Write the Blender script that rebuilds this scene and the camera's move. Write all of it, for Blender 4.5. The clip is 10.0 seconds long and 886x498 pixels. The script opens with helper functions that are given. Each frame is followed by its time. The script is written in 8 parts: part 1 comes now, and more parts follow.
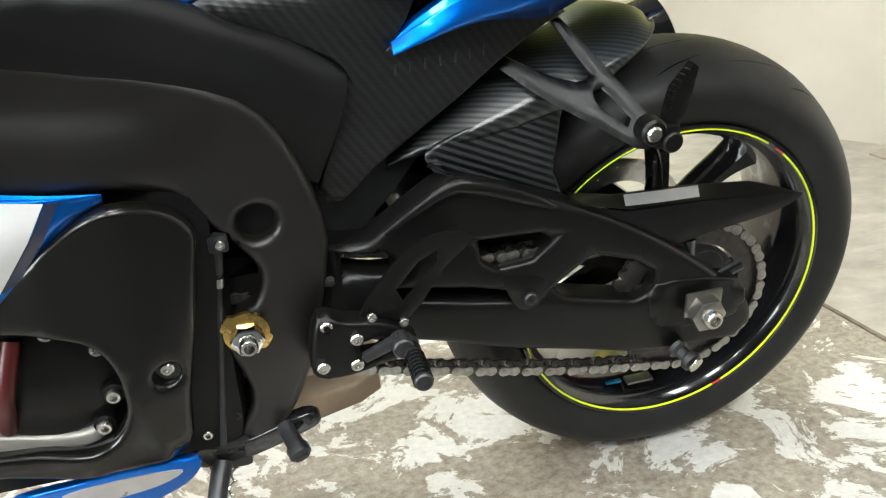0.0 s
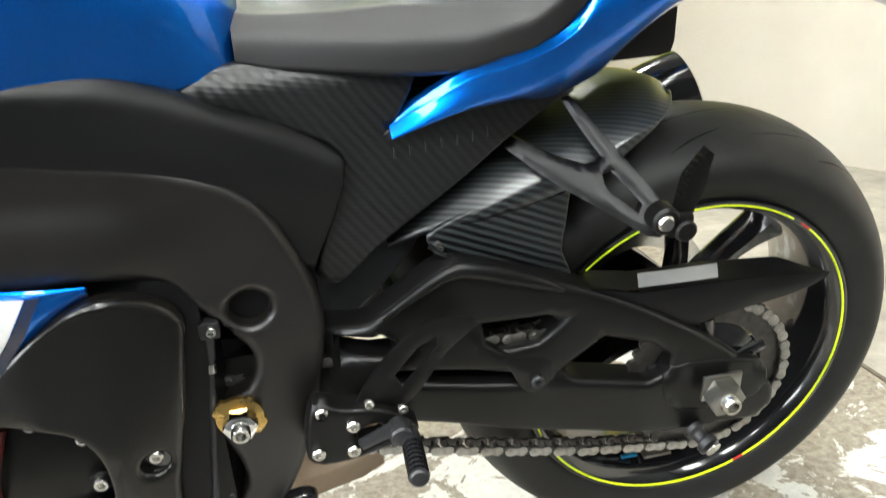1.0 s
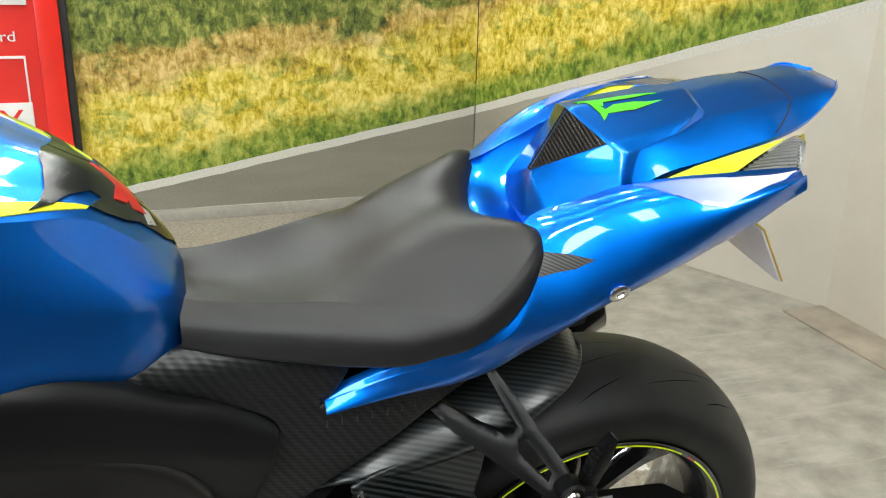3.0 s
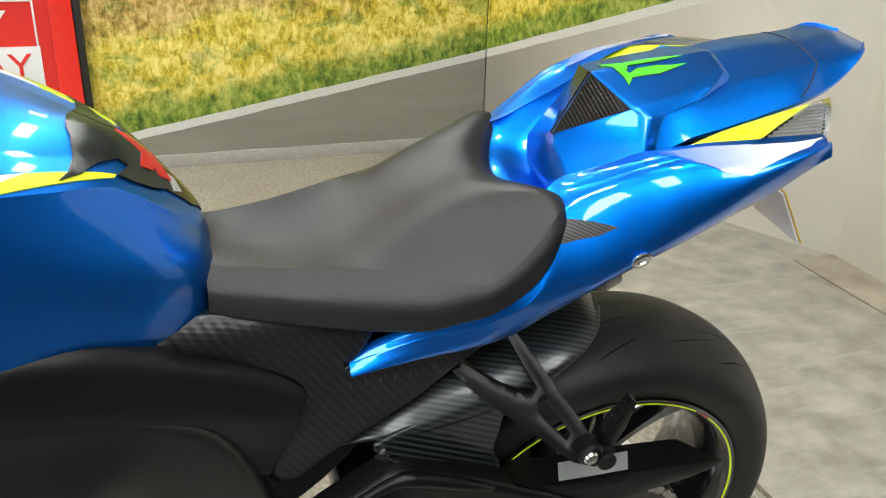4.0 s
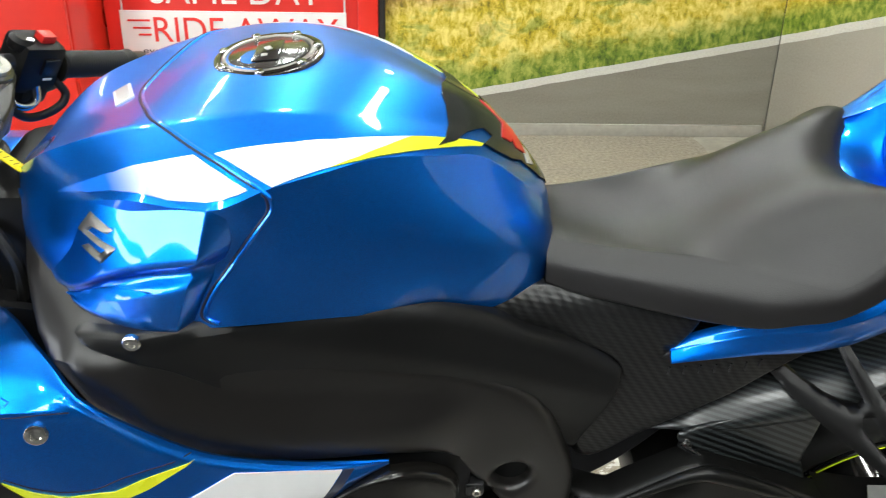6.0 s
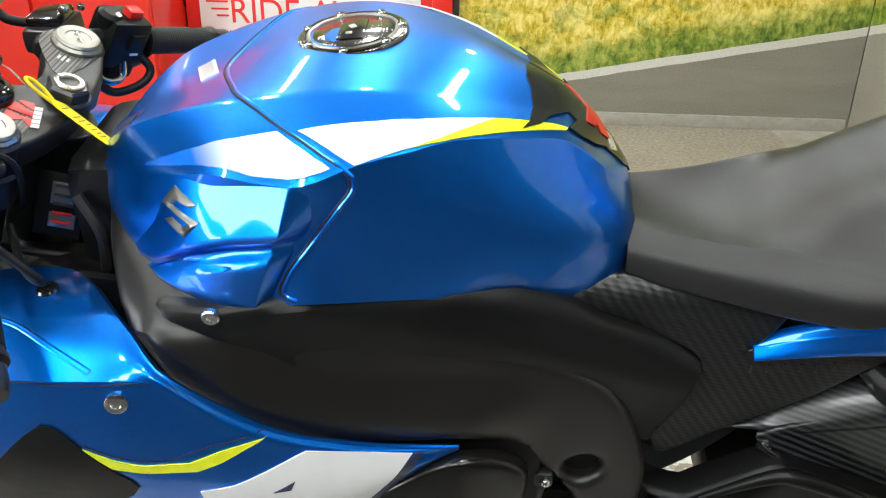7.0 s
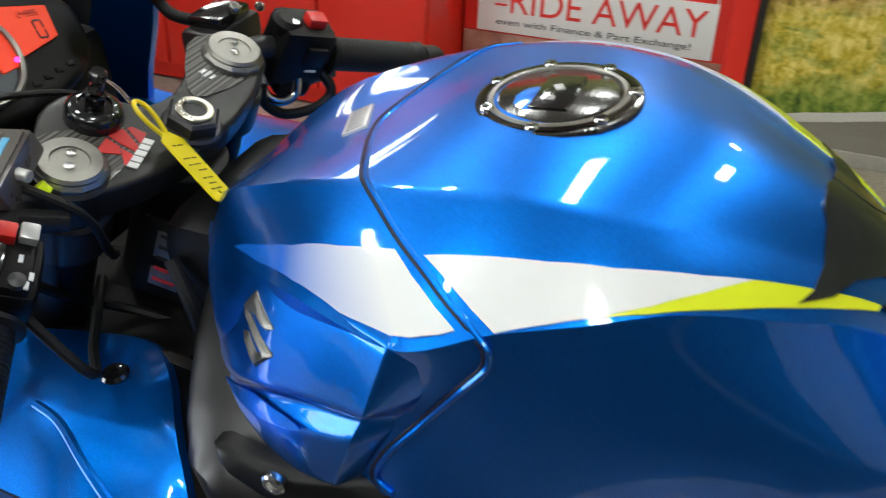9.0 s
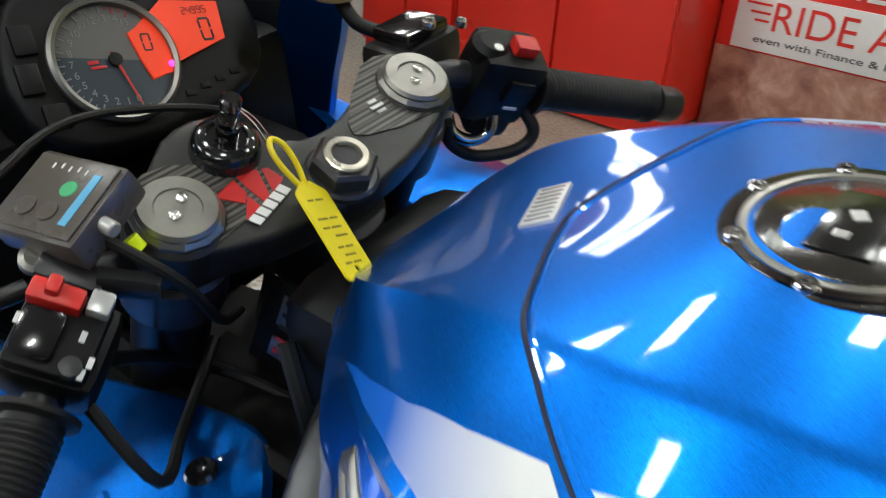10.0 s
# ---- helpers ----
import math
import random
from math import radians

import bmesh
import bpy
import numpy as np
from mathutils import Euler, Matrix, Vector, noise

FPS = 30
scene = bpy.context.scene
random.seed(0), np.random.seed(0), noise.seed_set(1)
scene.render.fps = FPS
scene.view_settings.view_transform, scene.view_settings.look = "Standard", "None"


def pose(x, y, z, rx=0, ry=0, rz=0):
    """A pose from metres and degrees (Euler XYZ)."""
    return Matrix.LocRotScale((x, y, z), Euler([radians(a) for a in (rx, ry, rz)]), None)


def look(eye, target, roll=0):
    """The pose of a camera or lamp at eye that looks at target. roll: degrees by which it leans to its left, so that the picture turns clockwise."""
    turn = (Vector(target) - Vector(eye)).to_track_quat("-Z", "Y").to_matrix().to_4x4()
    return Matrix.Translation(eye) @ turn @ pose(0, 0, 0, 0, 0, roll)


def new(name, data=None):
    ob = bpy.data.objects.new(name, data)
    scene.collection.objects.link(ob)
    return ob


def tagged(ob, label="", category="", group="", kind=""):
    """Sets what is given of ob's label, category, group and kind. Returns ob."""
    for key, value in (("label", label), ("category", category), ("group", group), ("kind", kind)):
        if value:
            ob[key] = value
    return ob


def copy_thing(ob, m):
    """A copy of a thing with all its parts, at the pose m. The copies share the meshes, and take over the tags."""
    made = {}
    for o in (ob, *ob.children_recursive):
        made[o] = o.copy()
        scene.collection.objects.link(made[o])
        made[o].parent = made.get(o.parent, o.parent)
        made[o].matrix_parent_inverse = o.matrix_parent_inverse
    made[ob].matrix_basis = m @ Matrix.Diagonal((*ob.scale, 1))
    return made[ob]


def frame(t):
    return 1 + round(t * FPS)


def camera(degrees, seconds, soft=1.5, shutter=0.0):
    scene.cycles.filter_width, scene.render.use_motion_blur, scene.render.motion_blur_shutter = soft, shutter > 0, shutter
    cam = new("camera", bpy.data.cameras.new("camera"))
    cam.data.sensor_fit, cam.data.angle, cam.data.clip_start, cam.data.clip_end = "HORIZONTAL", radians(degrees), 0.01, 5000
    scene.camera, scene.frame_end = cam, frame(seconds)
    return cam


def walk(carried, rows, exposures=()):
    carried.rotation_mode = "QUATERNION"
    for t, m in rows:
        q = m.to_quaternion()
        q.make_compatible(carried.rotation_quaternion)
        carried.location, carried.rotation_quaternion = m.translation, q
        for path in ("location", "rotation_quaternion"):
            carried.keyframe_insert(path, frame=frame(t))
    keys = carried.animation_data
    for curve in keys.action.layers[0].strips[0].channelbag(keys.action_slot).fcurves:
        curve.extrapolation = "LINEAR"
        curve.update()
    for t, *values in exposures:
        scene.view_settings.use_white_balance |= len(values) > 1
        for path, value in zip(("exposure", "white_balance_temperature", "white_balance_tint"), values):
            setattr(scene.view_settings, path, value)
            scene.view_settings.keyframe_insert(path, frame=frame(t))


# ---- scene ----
# Camera and its way
cam = camera(54.2, 10.0, soft=1.15, shutter=0.3)
PATH = [
    (0, (-0.5652, -1.1264, 0.7667), (-0.1104, 0.6963, 0.0806), -4.53),
    (0.5, (-0.5358, -1.1069, 0.7681), (-0.1334, 0.7187, 0.0574), -5.36),
    (1, (-0.5021, -1.0728, 0.8347), (-0.1359, 0.7743, 0.1609), -4.61),
    (1.5, (-0.5031, -1.0494, 0.9244), (-0.0916, 0.8042, 0.2960), -3.41),
    (2, (-0.5060, -1.0338, 1.0372), (-0.0725, 0.8009, 0.3692), -1.59),
    (2.5, (-0.5216, -1.0384, 1.0879), (0.0635, 0.7601, 0.4372), 0.77),
    (2.7, (-0.5255, -1.0369, 1.1031), (0.0926, 0.7534, 0.4606), 1.42),
    (4, (-0.5449, -1.0225, 1.1489), (0.0438, 0.7185, 0.3601), 1.50),
    (4.5, (-0.5710, -1.0225, 1.1534), (0.0098, 0.7163, 0.3538), 2.38),
    (5, (-0.6019, -1.0214, 1.1589), (-0.1297, 0.7458, 0.3504), 2.49),
    (5.5, (-0.6288, -1.0189, 1.1596), (-0.4057, 0.7882, 0.3322), 1.09),
    (6, (-0.6514, -1.0196, 1.1549), (-0.5954, 0.7912, 0.3077), 1.04),
    (6.2, (-0.6549, -1.0187, 1.1521), (-0.6462, 0.7900, 0.2986), 1.05),
    (7.5, (-0.6922, -0.9811, 1.1417), (-0.8004, 0.8089, 0.2561), 0.95),
    (8, (-0.7226, -0.9123, 1.1307), (-0.8703, 0.8730, 0.2413), 0.98),
    (8.5, (-0.7119, -0.8165, 1.1204), (-1.0247, 0.9422, 0.2208), 1.75),
    (9, (-0.6628, -0.6968, 1.1331), (-1.3188, 0.9528, 0.2120), 2.79),
    (9.5, (-0.6626, -0.6277, 1.1344), (-1.5781, 0.8807, 0.1927), 3.53),
    (10, (-0.7390, -0.5198, 1.1182), (-1.8024, 0.8753, 0.1575), 4.20),
]
EXPOSURE = [(0.0, 0.25), (0.5, 0.25), (1.0, 0.5), (1.5, 0.45), (2.0, -0.02), (2.5, -0.30), (4.0, -0.36), (4.5, -0.28), (6.0, -0.25), (7.5, -0.35), (8.3, -0.65), (9.0, -1.2), (10.0, -1.3)]
walk(cam, [(t, look(eye, target, roll)) for t, eye, target, roll in PATH], EXPOSURE)

import collections

from mathutils import geometry
from mathutils.bvhtree import BVHTree

# ---------------------------------------------------------------- light
world = bpy.data.worlds.new("world")
scene.world = world
world.use_nodes = True
world.node_tree.nodes["Background"].inputs["Color"].default_value = (0.8, 0.85, 1.0, 1)
world.node_tree.nodes["Background"].inputs["Strength"].default_value = 0.05


# ---------------------------------------------------------------- materials
def nodes_of(name):
    m = bpy.data.materials.new(name)
    m.use_nodes = True
    nt = m.node_tree
    return m, nt, nt.nodes["Principled BSDF"]


def link(nt, a, b):
    nt.links.new(a, b)


def ramp(nt, fac, stops, interp="LINEAR"):
    r = nt.nodes.new("ShaderNodeValToRGB")
    r.color_ramp.interpolation = interp
    els = r.color_ramp.elements
    while len(els) < len(stops):
        els.new(0.5)
    for e, (p, c) in zip(els, stops):
        e.position = p
        e.color = (*c, 1) if len(c) == 3 else c
    link(nt, fac, r.inputs[0])
    return r.outputs[0]


def coords(nt, scale=(1, 1, 1), turn=(0, 0, 0), which="Object"):
    tc = nt.nodes.new("ShaderNodeTexCoord")
    mp = nt.nodes.new("ShaderNodeMapping")
    mp.inputs["Scale"].default_value = scale
    mp.inputs["Rotation"].default_value = [radians(a) for a in turn]
    link(nt, tc.outputs[which], mp.inputs[0])
    return mp.outputs[0]


def noise_tex(nt, vec, scale, detail=4.0, rough=0.55, distort=0.0):
    n = nt.nodes.new("ShaderNodeTexNoise")
    n.inputs["Scale"].default_value = scale
    n.inputs["Detail"].default_value = detail
    n.inputs["Roughness"].default_value = rough
    n.inputs["Distortion"].default_value = distort
    link(nt, vec, n.inputs["Vector"])
    return n.outputs["Fac"]


def mixc(nt, fac, a, b, mode="MIX"):
    m = nt.nodes.new("ShaderNodeMix")
    m.data_type = "RGBA"
    m.blend_type = mode
    for sock, v in ((0, fac), (6, a), (7, b)):
        if isinstance(v, (int, float)):
            m.inputs[sock].default_value = v
        elif isinstance(v, tuple):
            m.inputs[sock].default_value = (*v, 1)
        else:
            link(nt, v, m.inputs[sock])
    return m.outputs[2]


def calc(nt, op, a, b=0.0, c=0.0):
    m = nt.nodes.new("ShaderNodeMath")
    m.operation = op
    for i, v in enumerate((a, b, c)):
        if isinstance(v, (int, float)):
            m.inputs[i].default_value = v
        else:
            link(nt, v, m.inputs[i])
    return m.outputs[0]


def bump(nt, bsdf, height, strength=0.2, dist=0.002):
    b = nt.nodes.new("ShaderNodeBump")
    b.inputs["Strength"].default_value = strength
    b.inputs["Distance"].default_value = dist
    link(nt, height, b.inputs["Height"])
    link(nt, b.outputs[0], bsdf.inputs["Normal"])


def plain(name, colour, rough=0.5, metal=0.0, vary=0.12, scale=40.0, grain=0.1, gscale=900.0, coat=0.0, gdist=0.0006, gloss=0.5):
    m, nt, b = nodes_of(name)
    v = coords(nt)
    f = noise_tex(nt, v, scale)
    lo = tuple(c * (1 - vary) for c in colour)
    hi = tuple(min(1, c * (1 + vary)) for c in colour)
    link(nt, ramp(nt, f, [(0.3, lo), (0.7, hi)]), b.inputs["Base Color"])
    b.inputs["Metallic"].default_value = metal
    link(nt, ramp(nt, noise_tex(nt, v, scale * 0.6, 3), [(0.3, (rough * 0.85,) * 3), (0.7, (min(1, rough * 1.15),) * 3)]), b.inputs["Roughness"])
    b.inputs["Coat Weight"].default_value = coat
    b.inputs["Specular IOR Level"].default_value = gloss
    if grain:
        bump(nt, b, noise_tex(nt, v, gscale, 2), grain, gdist)
    return m


def paint(name, deep, flake):
    """Metallic lacquer: a flaked base under a clear coat."""
    m, nt, b = nodes_of(name)
    v = coords(nt)
    f = noise_tex(nt, v, 2600.0, 2)
    link(nt, ramp(nt, f, [(0.26, deep), (0.64, flake)]), b.inputs["Base Color"])
    b.inputs["Metallic"].default_value = 0.96
    link(nt, ramp(nt, noise_tex(nt, v, 14.0, 3), [(0.3, (0.35,) * 3), (0.7, (0.39,) * 3)]), b.inputs["Roughness"])
    b.inputs["Coat Weight"].default_value = 1.0
    b.inputs["Coat Roughness"].default_value = 0.04
    b.inputs["Coat IOR"].default_value = 1.43
    return m


def carbon(name, size, dark, light, rough=0.25, turn=45.0, coat=0.6, relief=0.22, lean=0.0, steps=0.25):
    """Twill weave: slanting ribs broken into short steps."""
    m, nt, b = nodes_of(name)
    v = coords(nt, turn=(lean, turn, 0))
    w = nt.nodes.new("ShaderNodeTexWave")
    w.wave_type, w.bands_direction = "BANDS", "X"
    w.inputs["Scale"].default_value = 1.0 / size
    w.inputs["Distortion"].default_value = 0.0
    link(nt, v, w.inputs["Vector"])
    v2 = coords(nt, turn=(lean, turn + 45, 0))
    w2 = nt.nodes.new("ShaderNodeTexWave")
    w2.wave_type, w2.bands_direction = "BANDS", "X"
    w2.inputs["Scale"].default_value = 2.0 / size
    link(nt, v2, w2.inputs["Vector"])
    f = calc(nt, "ADD", calc(nt, "MULTIPLY", w.outputs["Fac"], 1.0 - steps), calc(nt, "MULTIPLY", w2.outputs["Fac"], steps))
    link(nt, ramp(nt, f, [(0.35, dark), (0.65, light)]), b.inputs["Base Color"])
    b.inputs["Roughness"].default_value = rough
    b.inputs["Coat Weight"].default_value = coat
    b.inputs["Coat Roughness"].default_value = 0.12
    bump(nt, b, f, relief, 0.0006)
    return m


BLUE = paint("blue_metallic_paint", (0.0, 0.045, 0.38), (0.0, 0.265, 1.0))
WHITE_DECAL = plain("white_decal", (0.80, 0.80, 0.80), 0.34, vary=0.02, grain=0.0, coat=0.25)
YELLOW_DECAL = plain("yellow_decal", (0.75, 0.82, 0.02), 0.3, vary=0.03, grain=0.0, coat=0.8)
NAVY_DECAL = plain("navy_decal", (0.02, 0.03, 0.07), 0.3, vary=0.05, grain=0.0, coat=0.6)
RED_DECAL = plain("red_decal", (0.55, 0.02, 0.02), 0.35, vary=0.06, grain=0.0, coat=0.5)
GREEN_DECAL = plain("green_decal", (0.09, 0.70, 0.03), 0.5, vary=0.06, grain=0.0, gloss=0.2)
SATIN_BLACK = plain("satin_black_aluminium", (0.0065, 0.0055, 0.005), 0.38, gloss=0.65, vary=0.2, scale=12, grain=0.22, gscale=1600, gdist=0.0003)
COVER_BLACK = plain("matt_black_plastic", (0.0045, 0.0045, 0.0047), 0.42, gloss=0.34, vary=0.12, scale=20, grain=0.15, gscale=2200, gdist=0.0002)
DARK_PLASTIC = plain("dark_plastic", (0.0045, 0.0045, 0.0047), 0.46, gloss=0.22, vary=0.2, scale=30, grain=0.15)
GLOSS_BLACK = plain("gloss_black_paint", (0.008, 0.008, 0.009), 0.16, vary=0.1, grain=0.0, coat=0.7)
SWING_BLACK = plain("black_swingarm_paint", (0.0045, 0.0045, 0.0043), 0.31, gloss=0.28, vary=0.2, scale=9, grain=0.12, gscale=1200)
RUBBER = plain("black_rubber", (0.0095, 0.0095, 0.0093), 0.52, gloss=0.32, vary=0.25, scale=18, grain=0.25, gscale=500)
SEAT_VINYL = plain("grey_seat_vinyl", (0.0115, 0.0106, 0.0110), 0.45, vary=0.06, scale=10, grain=0.35, gscale=900, gdist=0.0005)
STEEL = plain("bright_steel", (0.62, 0.61, 0.58), 0.24, 1.0, vary=0.12, scale=120, grain=0.05)
CHROME = plain("chrome", (0.78, 0.78, 0.78), 0.07, 1.0, vary=0.03, grain=0.0)
BRUSHED = plain("brushed_aluminium", (0.31, 0.30, 0.275), 0.40, 1.0, vary=0.08, scale=60, grain=0.12, gscale=1800, gdist=0.0002)
CHAIN_STEEL = plain("worn_chain_steel", (0.34, 0.33, 0.31), 0.38, 1.0, vary=0.3, scale=90, grain=0.1)
CHAIN_DARK = plain("oily_chain_steel", (0.07, 0.065, 0.06), 0.4, 0.8, vary=0.3, scale=90, grain=0.1)
GOLD = plain("gold_washer", (0.62, 0.42, 0.14), 0.28, 1.0, vary=0.12, scale=80, grain=0.05)
EXHAUST = plain("brown_heated_steel", (0.27, 0.215, 0.165), 0.34, 0.9, vary=0.35, scale=9, grain=0.1)
GUNMETAL = plain("gunmetal_casting", (0.045, 0.045, 0.048), 0.34, 0.6, vary=0.2, scale=30, grain=0.25, gscale=1500, gdist=0.0003)
HANGER_BLACK = plain("dark_cast_alloy", (0.004, 0.0038, 0.0038), 0.34, 0.0, gloss=0.26, vary=0.2, scale=30, grain=0.25, gscale=1500, gdist=0.0003)
YOKE_GREY = plain("grey_yoke_paint", (0.025, 0.0245, 0.0235), 0.42, 0.4, vary=0.12, scale=50, grain=0.2, gscale=2500, gdist=0.0002)
CARBON_WRAP = carbon("carbon_look_panel", 0.030, (0.0045, 0.0045, 0.0048), (0.012, 0.012, 0.0125), 0.36, 35.0, 0.0, 0.7)
CARBON_GLOSS = carbon("gloss_carbon_fibre", 0.021, (0.0015, 0.0018, 0.0019), (0.028, 0.033, 0.034), 0.36, 72.0, 0.25, 0.03, lean=45.0, steps=0.12)
CARBON_DARK = carbon("dark_gloss_carbon", 0.011, (0.005, 0.0045, 0.004), (0.034, 0.029, 0.025), 0.18, 20.0, 1.0)
CARBON_INSERT = carbon("satin_carbon_fibre", 0.010, (0.003, 0.003, 0.003), (0.050, 0.046, 0.042), 0.40, 75.0, 0.1, 0.05)
TAG_YELLOW = plain("yellow_plastic_tag", (0.86, 0.68, 0.01), 0.4, vary=0.05, grain=0.05)
SILVER_LABEL = plain("silver_label", (0.52, 0.52, 0.51), 0.3, 0.4, vary=0.06, grain=0.02)
INK = plain("dark_ink", (0.02, 0.02, 0.02), 0.5, vary=0.1, grain=0.0)
WHITE_INK = plain("white_ink", (0.75, 0.75, 0.74), 0.5, vary=0.03, grain=0.0)
RED_PLASTIC = plain("red_plastic", (0.62, 0.02, 0.015), 0.35, vary=0.08, grain=0.05)
CYAN_INK = plain("blue_ink", (0.10, 0.38, 0.62), 0.5, vary=0.05, grain=0.0)
GREEN_INK = plain("green_ink", (0.05, 0.38, 0.16), 0.5, vary=0.05, grain=0.0)
RED_ENAMEL = plain("red_enamel", (0.78, 0.028, 0.016), 0.30, vary=0.10, scale=3, grain=0.06, gscale=60, gdist=0.002)
RED_PRINT = plain("red_print", (0.70, 0.028, 0.020), 0.42, vary=0.05, scale=5, grain=0.0)
WHITE_PRINT = plain("white_print", (0.74, 0.73, 0.72), 0.45, vary=0.02, scale=5, grain=0.0)
BLACK_EDGE = plain("black_edge", (0.015, 0.014, 0.013), 0.5, vary=0.2, grain=0.0)
PLATE_WHITE = plain("white_plate_plastic", (0.72, 0.72, 0.74), 0.35, vary=0.04, grain=0.0)
PLATE_YELLOW = plain("yellow_plate_edge", (0.70, 0.45, 0.08), 0.4, vary=0.05, grain=0.0)
BLUE_ANODISED = plain("blue_anodised", (0.02, 0.25, 0.55), 0.3, 0.8, vary=0.1, grain=0.0)
FLUID = plain("brake_fluid_pot", (0.55, 0.40, 0.20), 0.35, vary=0.1, grain=0.0)


def glass(name, colour, rough=0.02, ior=1.45):
    m, nt, b = nodes_of(name)
    b.inputs["Base Color"].default_value = (*colour, 1)
    b.inputs["Transmission Weight"].default_value = 1.0
    b.inputs["Roughness"].default_value = rough
    b.inputs["IOR"].default_value = ior
    return m


CLEAR_LENS = glass("clear_lens", (0.98, 0.98, 0.98), 0.03, 1.12)
REFLECTOR = plain("silvered_reflector", (0.72, 0.72, 0.72), 0.35, 0.25, vary=0.05, grain=0.0)


def glowing(name, colour, power):
    m, nt, b = nodes_of(name)
    b.inputs["Base Color"].default_value = (*colour, 1)
    b.inputs["Emission Color"].default_value = (*colour, 1)
    b.inputs["Emission Strength"].default_value = power
    return m


LCD_RED = glowing("lit_red_display", (0.95, 0.055, 0.012), 0.55)
LED_PINK = glowing("lit_pink_lamp", (1.0, 0.05, 0.45), 6.0)
PANEL_FACE = glowing("lit_panel_diffuser", (0.94, 0.98, 0.95), 27.0)
DAYLIGHT = glowing("grey_daylight_outside", (0.92, 0.97, 1.0), 15.0)
LAMP_FACE = glowing("lit_lamp_diffuser", (0.94, 0.98, 0.93), 190.0)


def concrete():
    """Worn concrete with flaking white paint on it; the unseen near side is darkened to dim reflections."""
    m, nt, b = nodes_of("worn_concrete_with_white_paint")
    v = coords(nt)
    big = noise_tex(nt, v, 1.3, 5)
    mid = noise_tex(nt, v, 9.0, 6, 0.6)
    fine = noise_tex(nt, v, 70.0, 5, 0.7)
    base = ramp(nt, mid, [(0.30, (0.20, 0.165, 0.125)), (0.55, (0.30, 0.26, 0.205)), (0.75, (0.38, 0.34, 0.28))])
    base = mixc(nt, 0.45, base, ramp(nt, fine, [(0.36, (0.10, 0.08, 0.065)), (0.64, (0.50, 0.46, 0.39))]))
    edge = noise_tex(nt, v, 7.5, 9, 0.70, 0.6)
    flakes = ramp(nt, calc(nt, "ADD", edge, calc(nt, "MULTIPLY", big, 0.30)), [(0.685, (0, 0, 0)), (0.697, (1, 1, 1))])
    white = ramp(nt, fine, [(0.3, (0.55, 0.54, 0.51)), (0.7, (0.72, 0.71, 0.69))])
    tc = nt.nodes.new("ShaderNodeTexCoord")
    sp = nt.nodes.new("ShaderNodeSeparateXYZ")
    link(nt, tc.outputs["Object"], sp.inputs[0])
    wob = calc(nt, "MULTIPLY", calc(nt, "SUBTRACT", mid, 0.5), 0.05)
    far = calc(nt, "GREATER_THAN", calc(nt, "ADD", sp.outputs[0], wob), 0.56)
    worn = ramp(nt, calc(nt, "ADD", sp.outputs[1], wob), [(0.55, (1, 1, 1)), (0.75, (0, 0, 0))])
    col = mixc(nt, calc(nt, "MULTIPLY", flakes, worn), base, white)
    pale = ramp(nt, mid, [(0.32, (0.25, 0.23, 0.195)), (0.66, (0.46, 0.43, 0.375))])
    scar = ramp(nt, noise_tex(nt, coords(nt, (1.2, 7, 1), (0, 0, 28)), 2.5, 7, 0.65), [(0.55, (0, 0, 0)), (0.64, (1, 1, 1))])
    pale = mixc(nt, calc(nt, "MULTIPLY", scar, 0.40), pale, (0.50, 0.48, 0.44))
    col = mixc(nt, far, col, pale)
    # Unseen near floor, coloured near-black so the bike mirrors less light from it.
    shop = calc(nt, "LESS_THAN", calc(nt, "ADD", sp.outputs[1], wob), -0.55)
    col = mixc(nt, shop, col, ramp(nt, mid, [(0.3, (0.030, 0.030, 0.030)), (0.7, (0.045, 0.044, 0.043))]))
    link(nt, col, b.inputs["Base Color"])
    link(nt, ramp(nt, mid, [(0.3, (0.42,) * 3), (0.7, (0.62,) * 3)]), b.inputs["Roughness"])
    h = calc(nt, "ADD", calc(nt, "MULTIPLY", flakes, 0.5), calc(nt, "ADD", calc(nt, "MULTIPLY", fine, 0.4), scar))
    bump(nt, b, h, 0.35, 0.003)
    return m


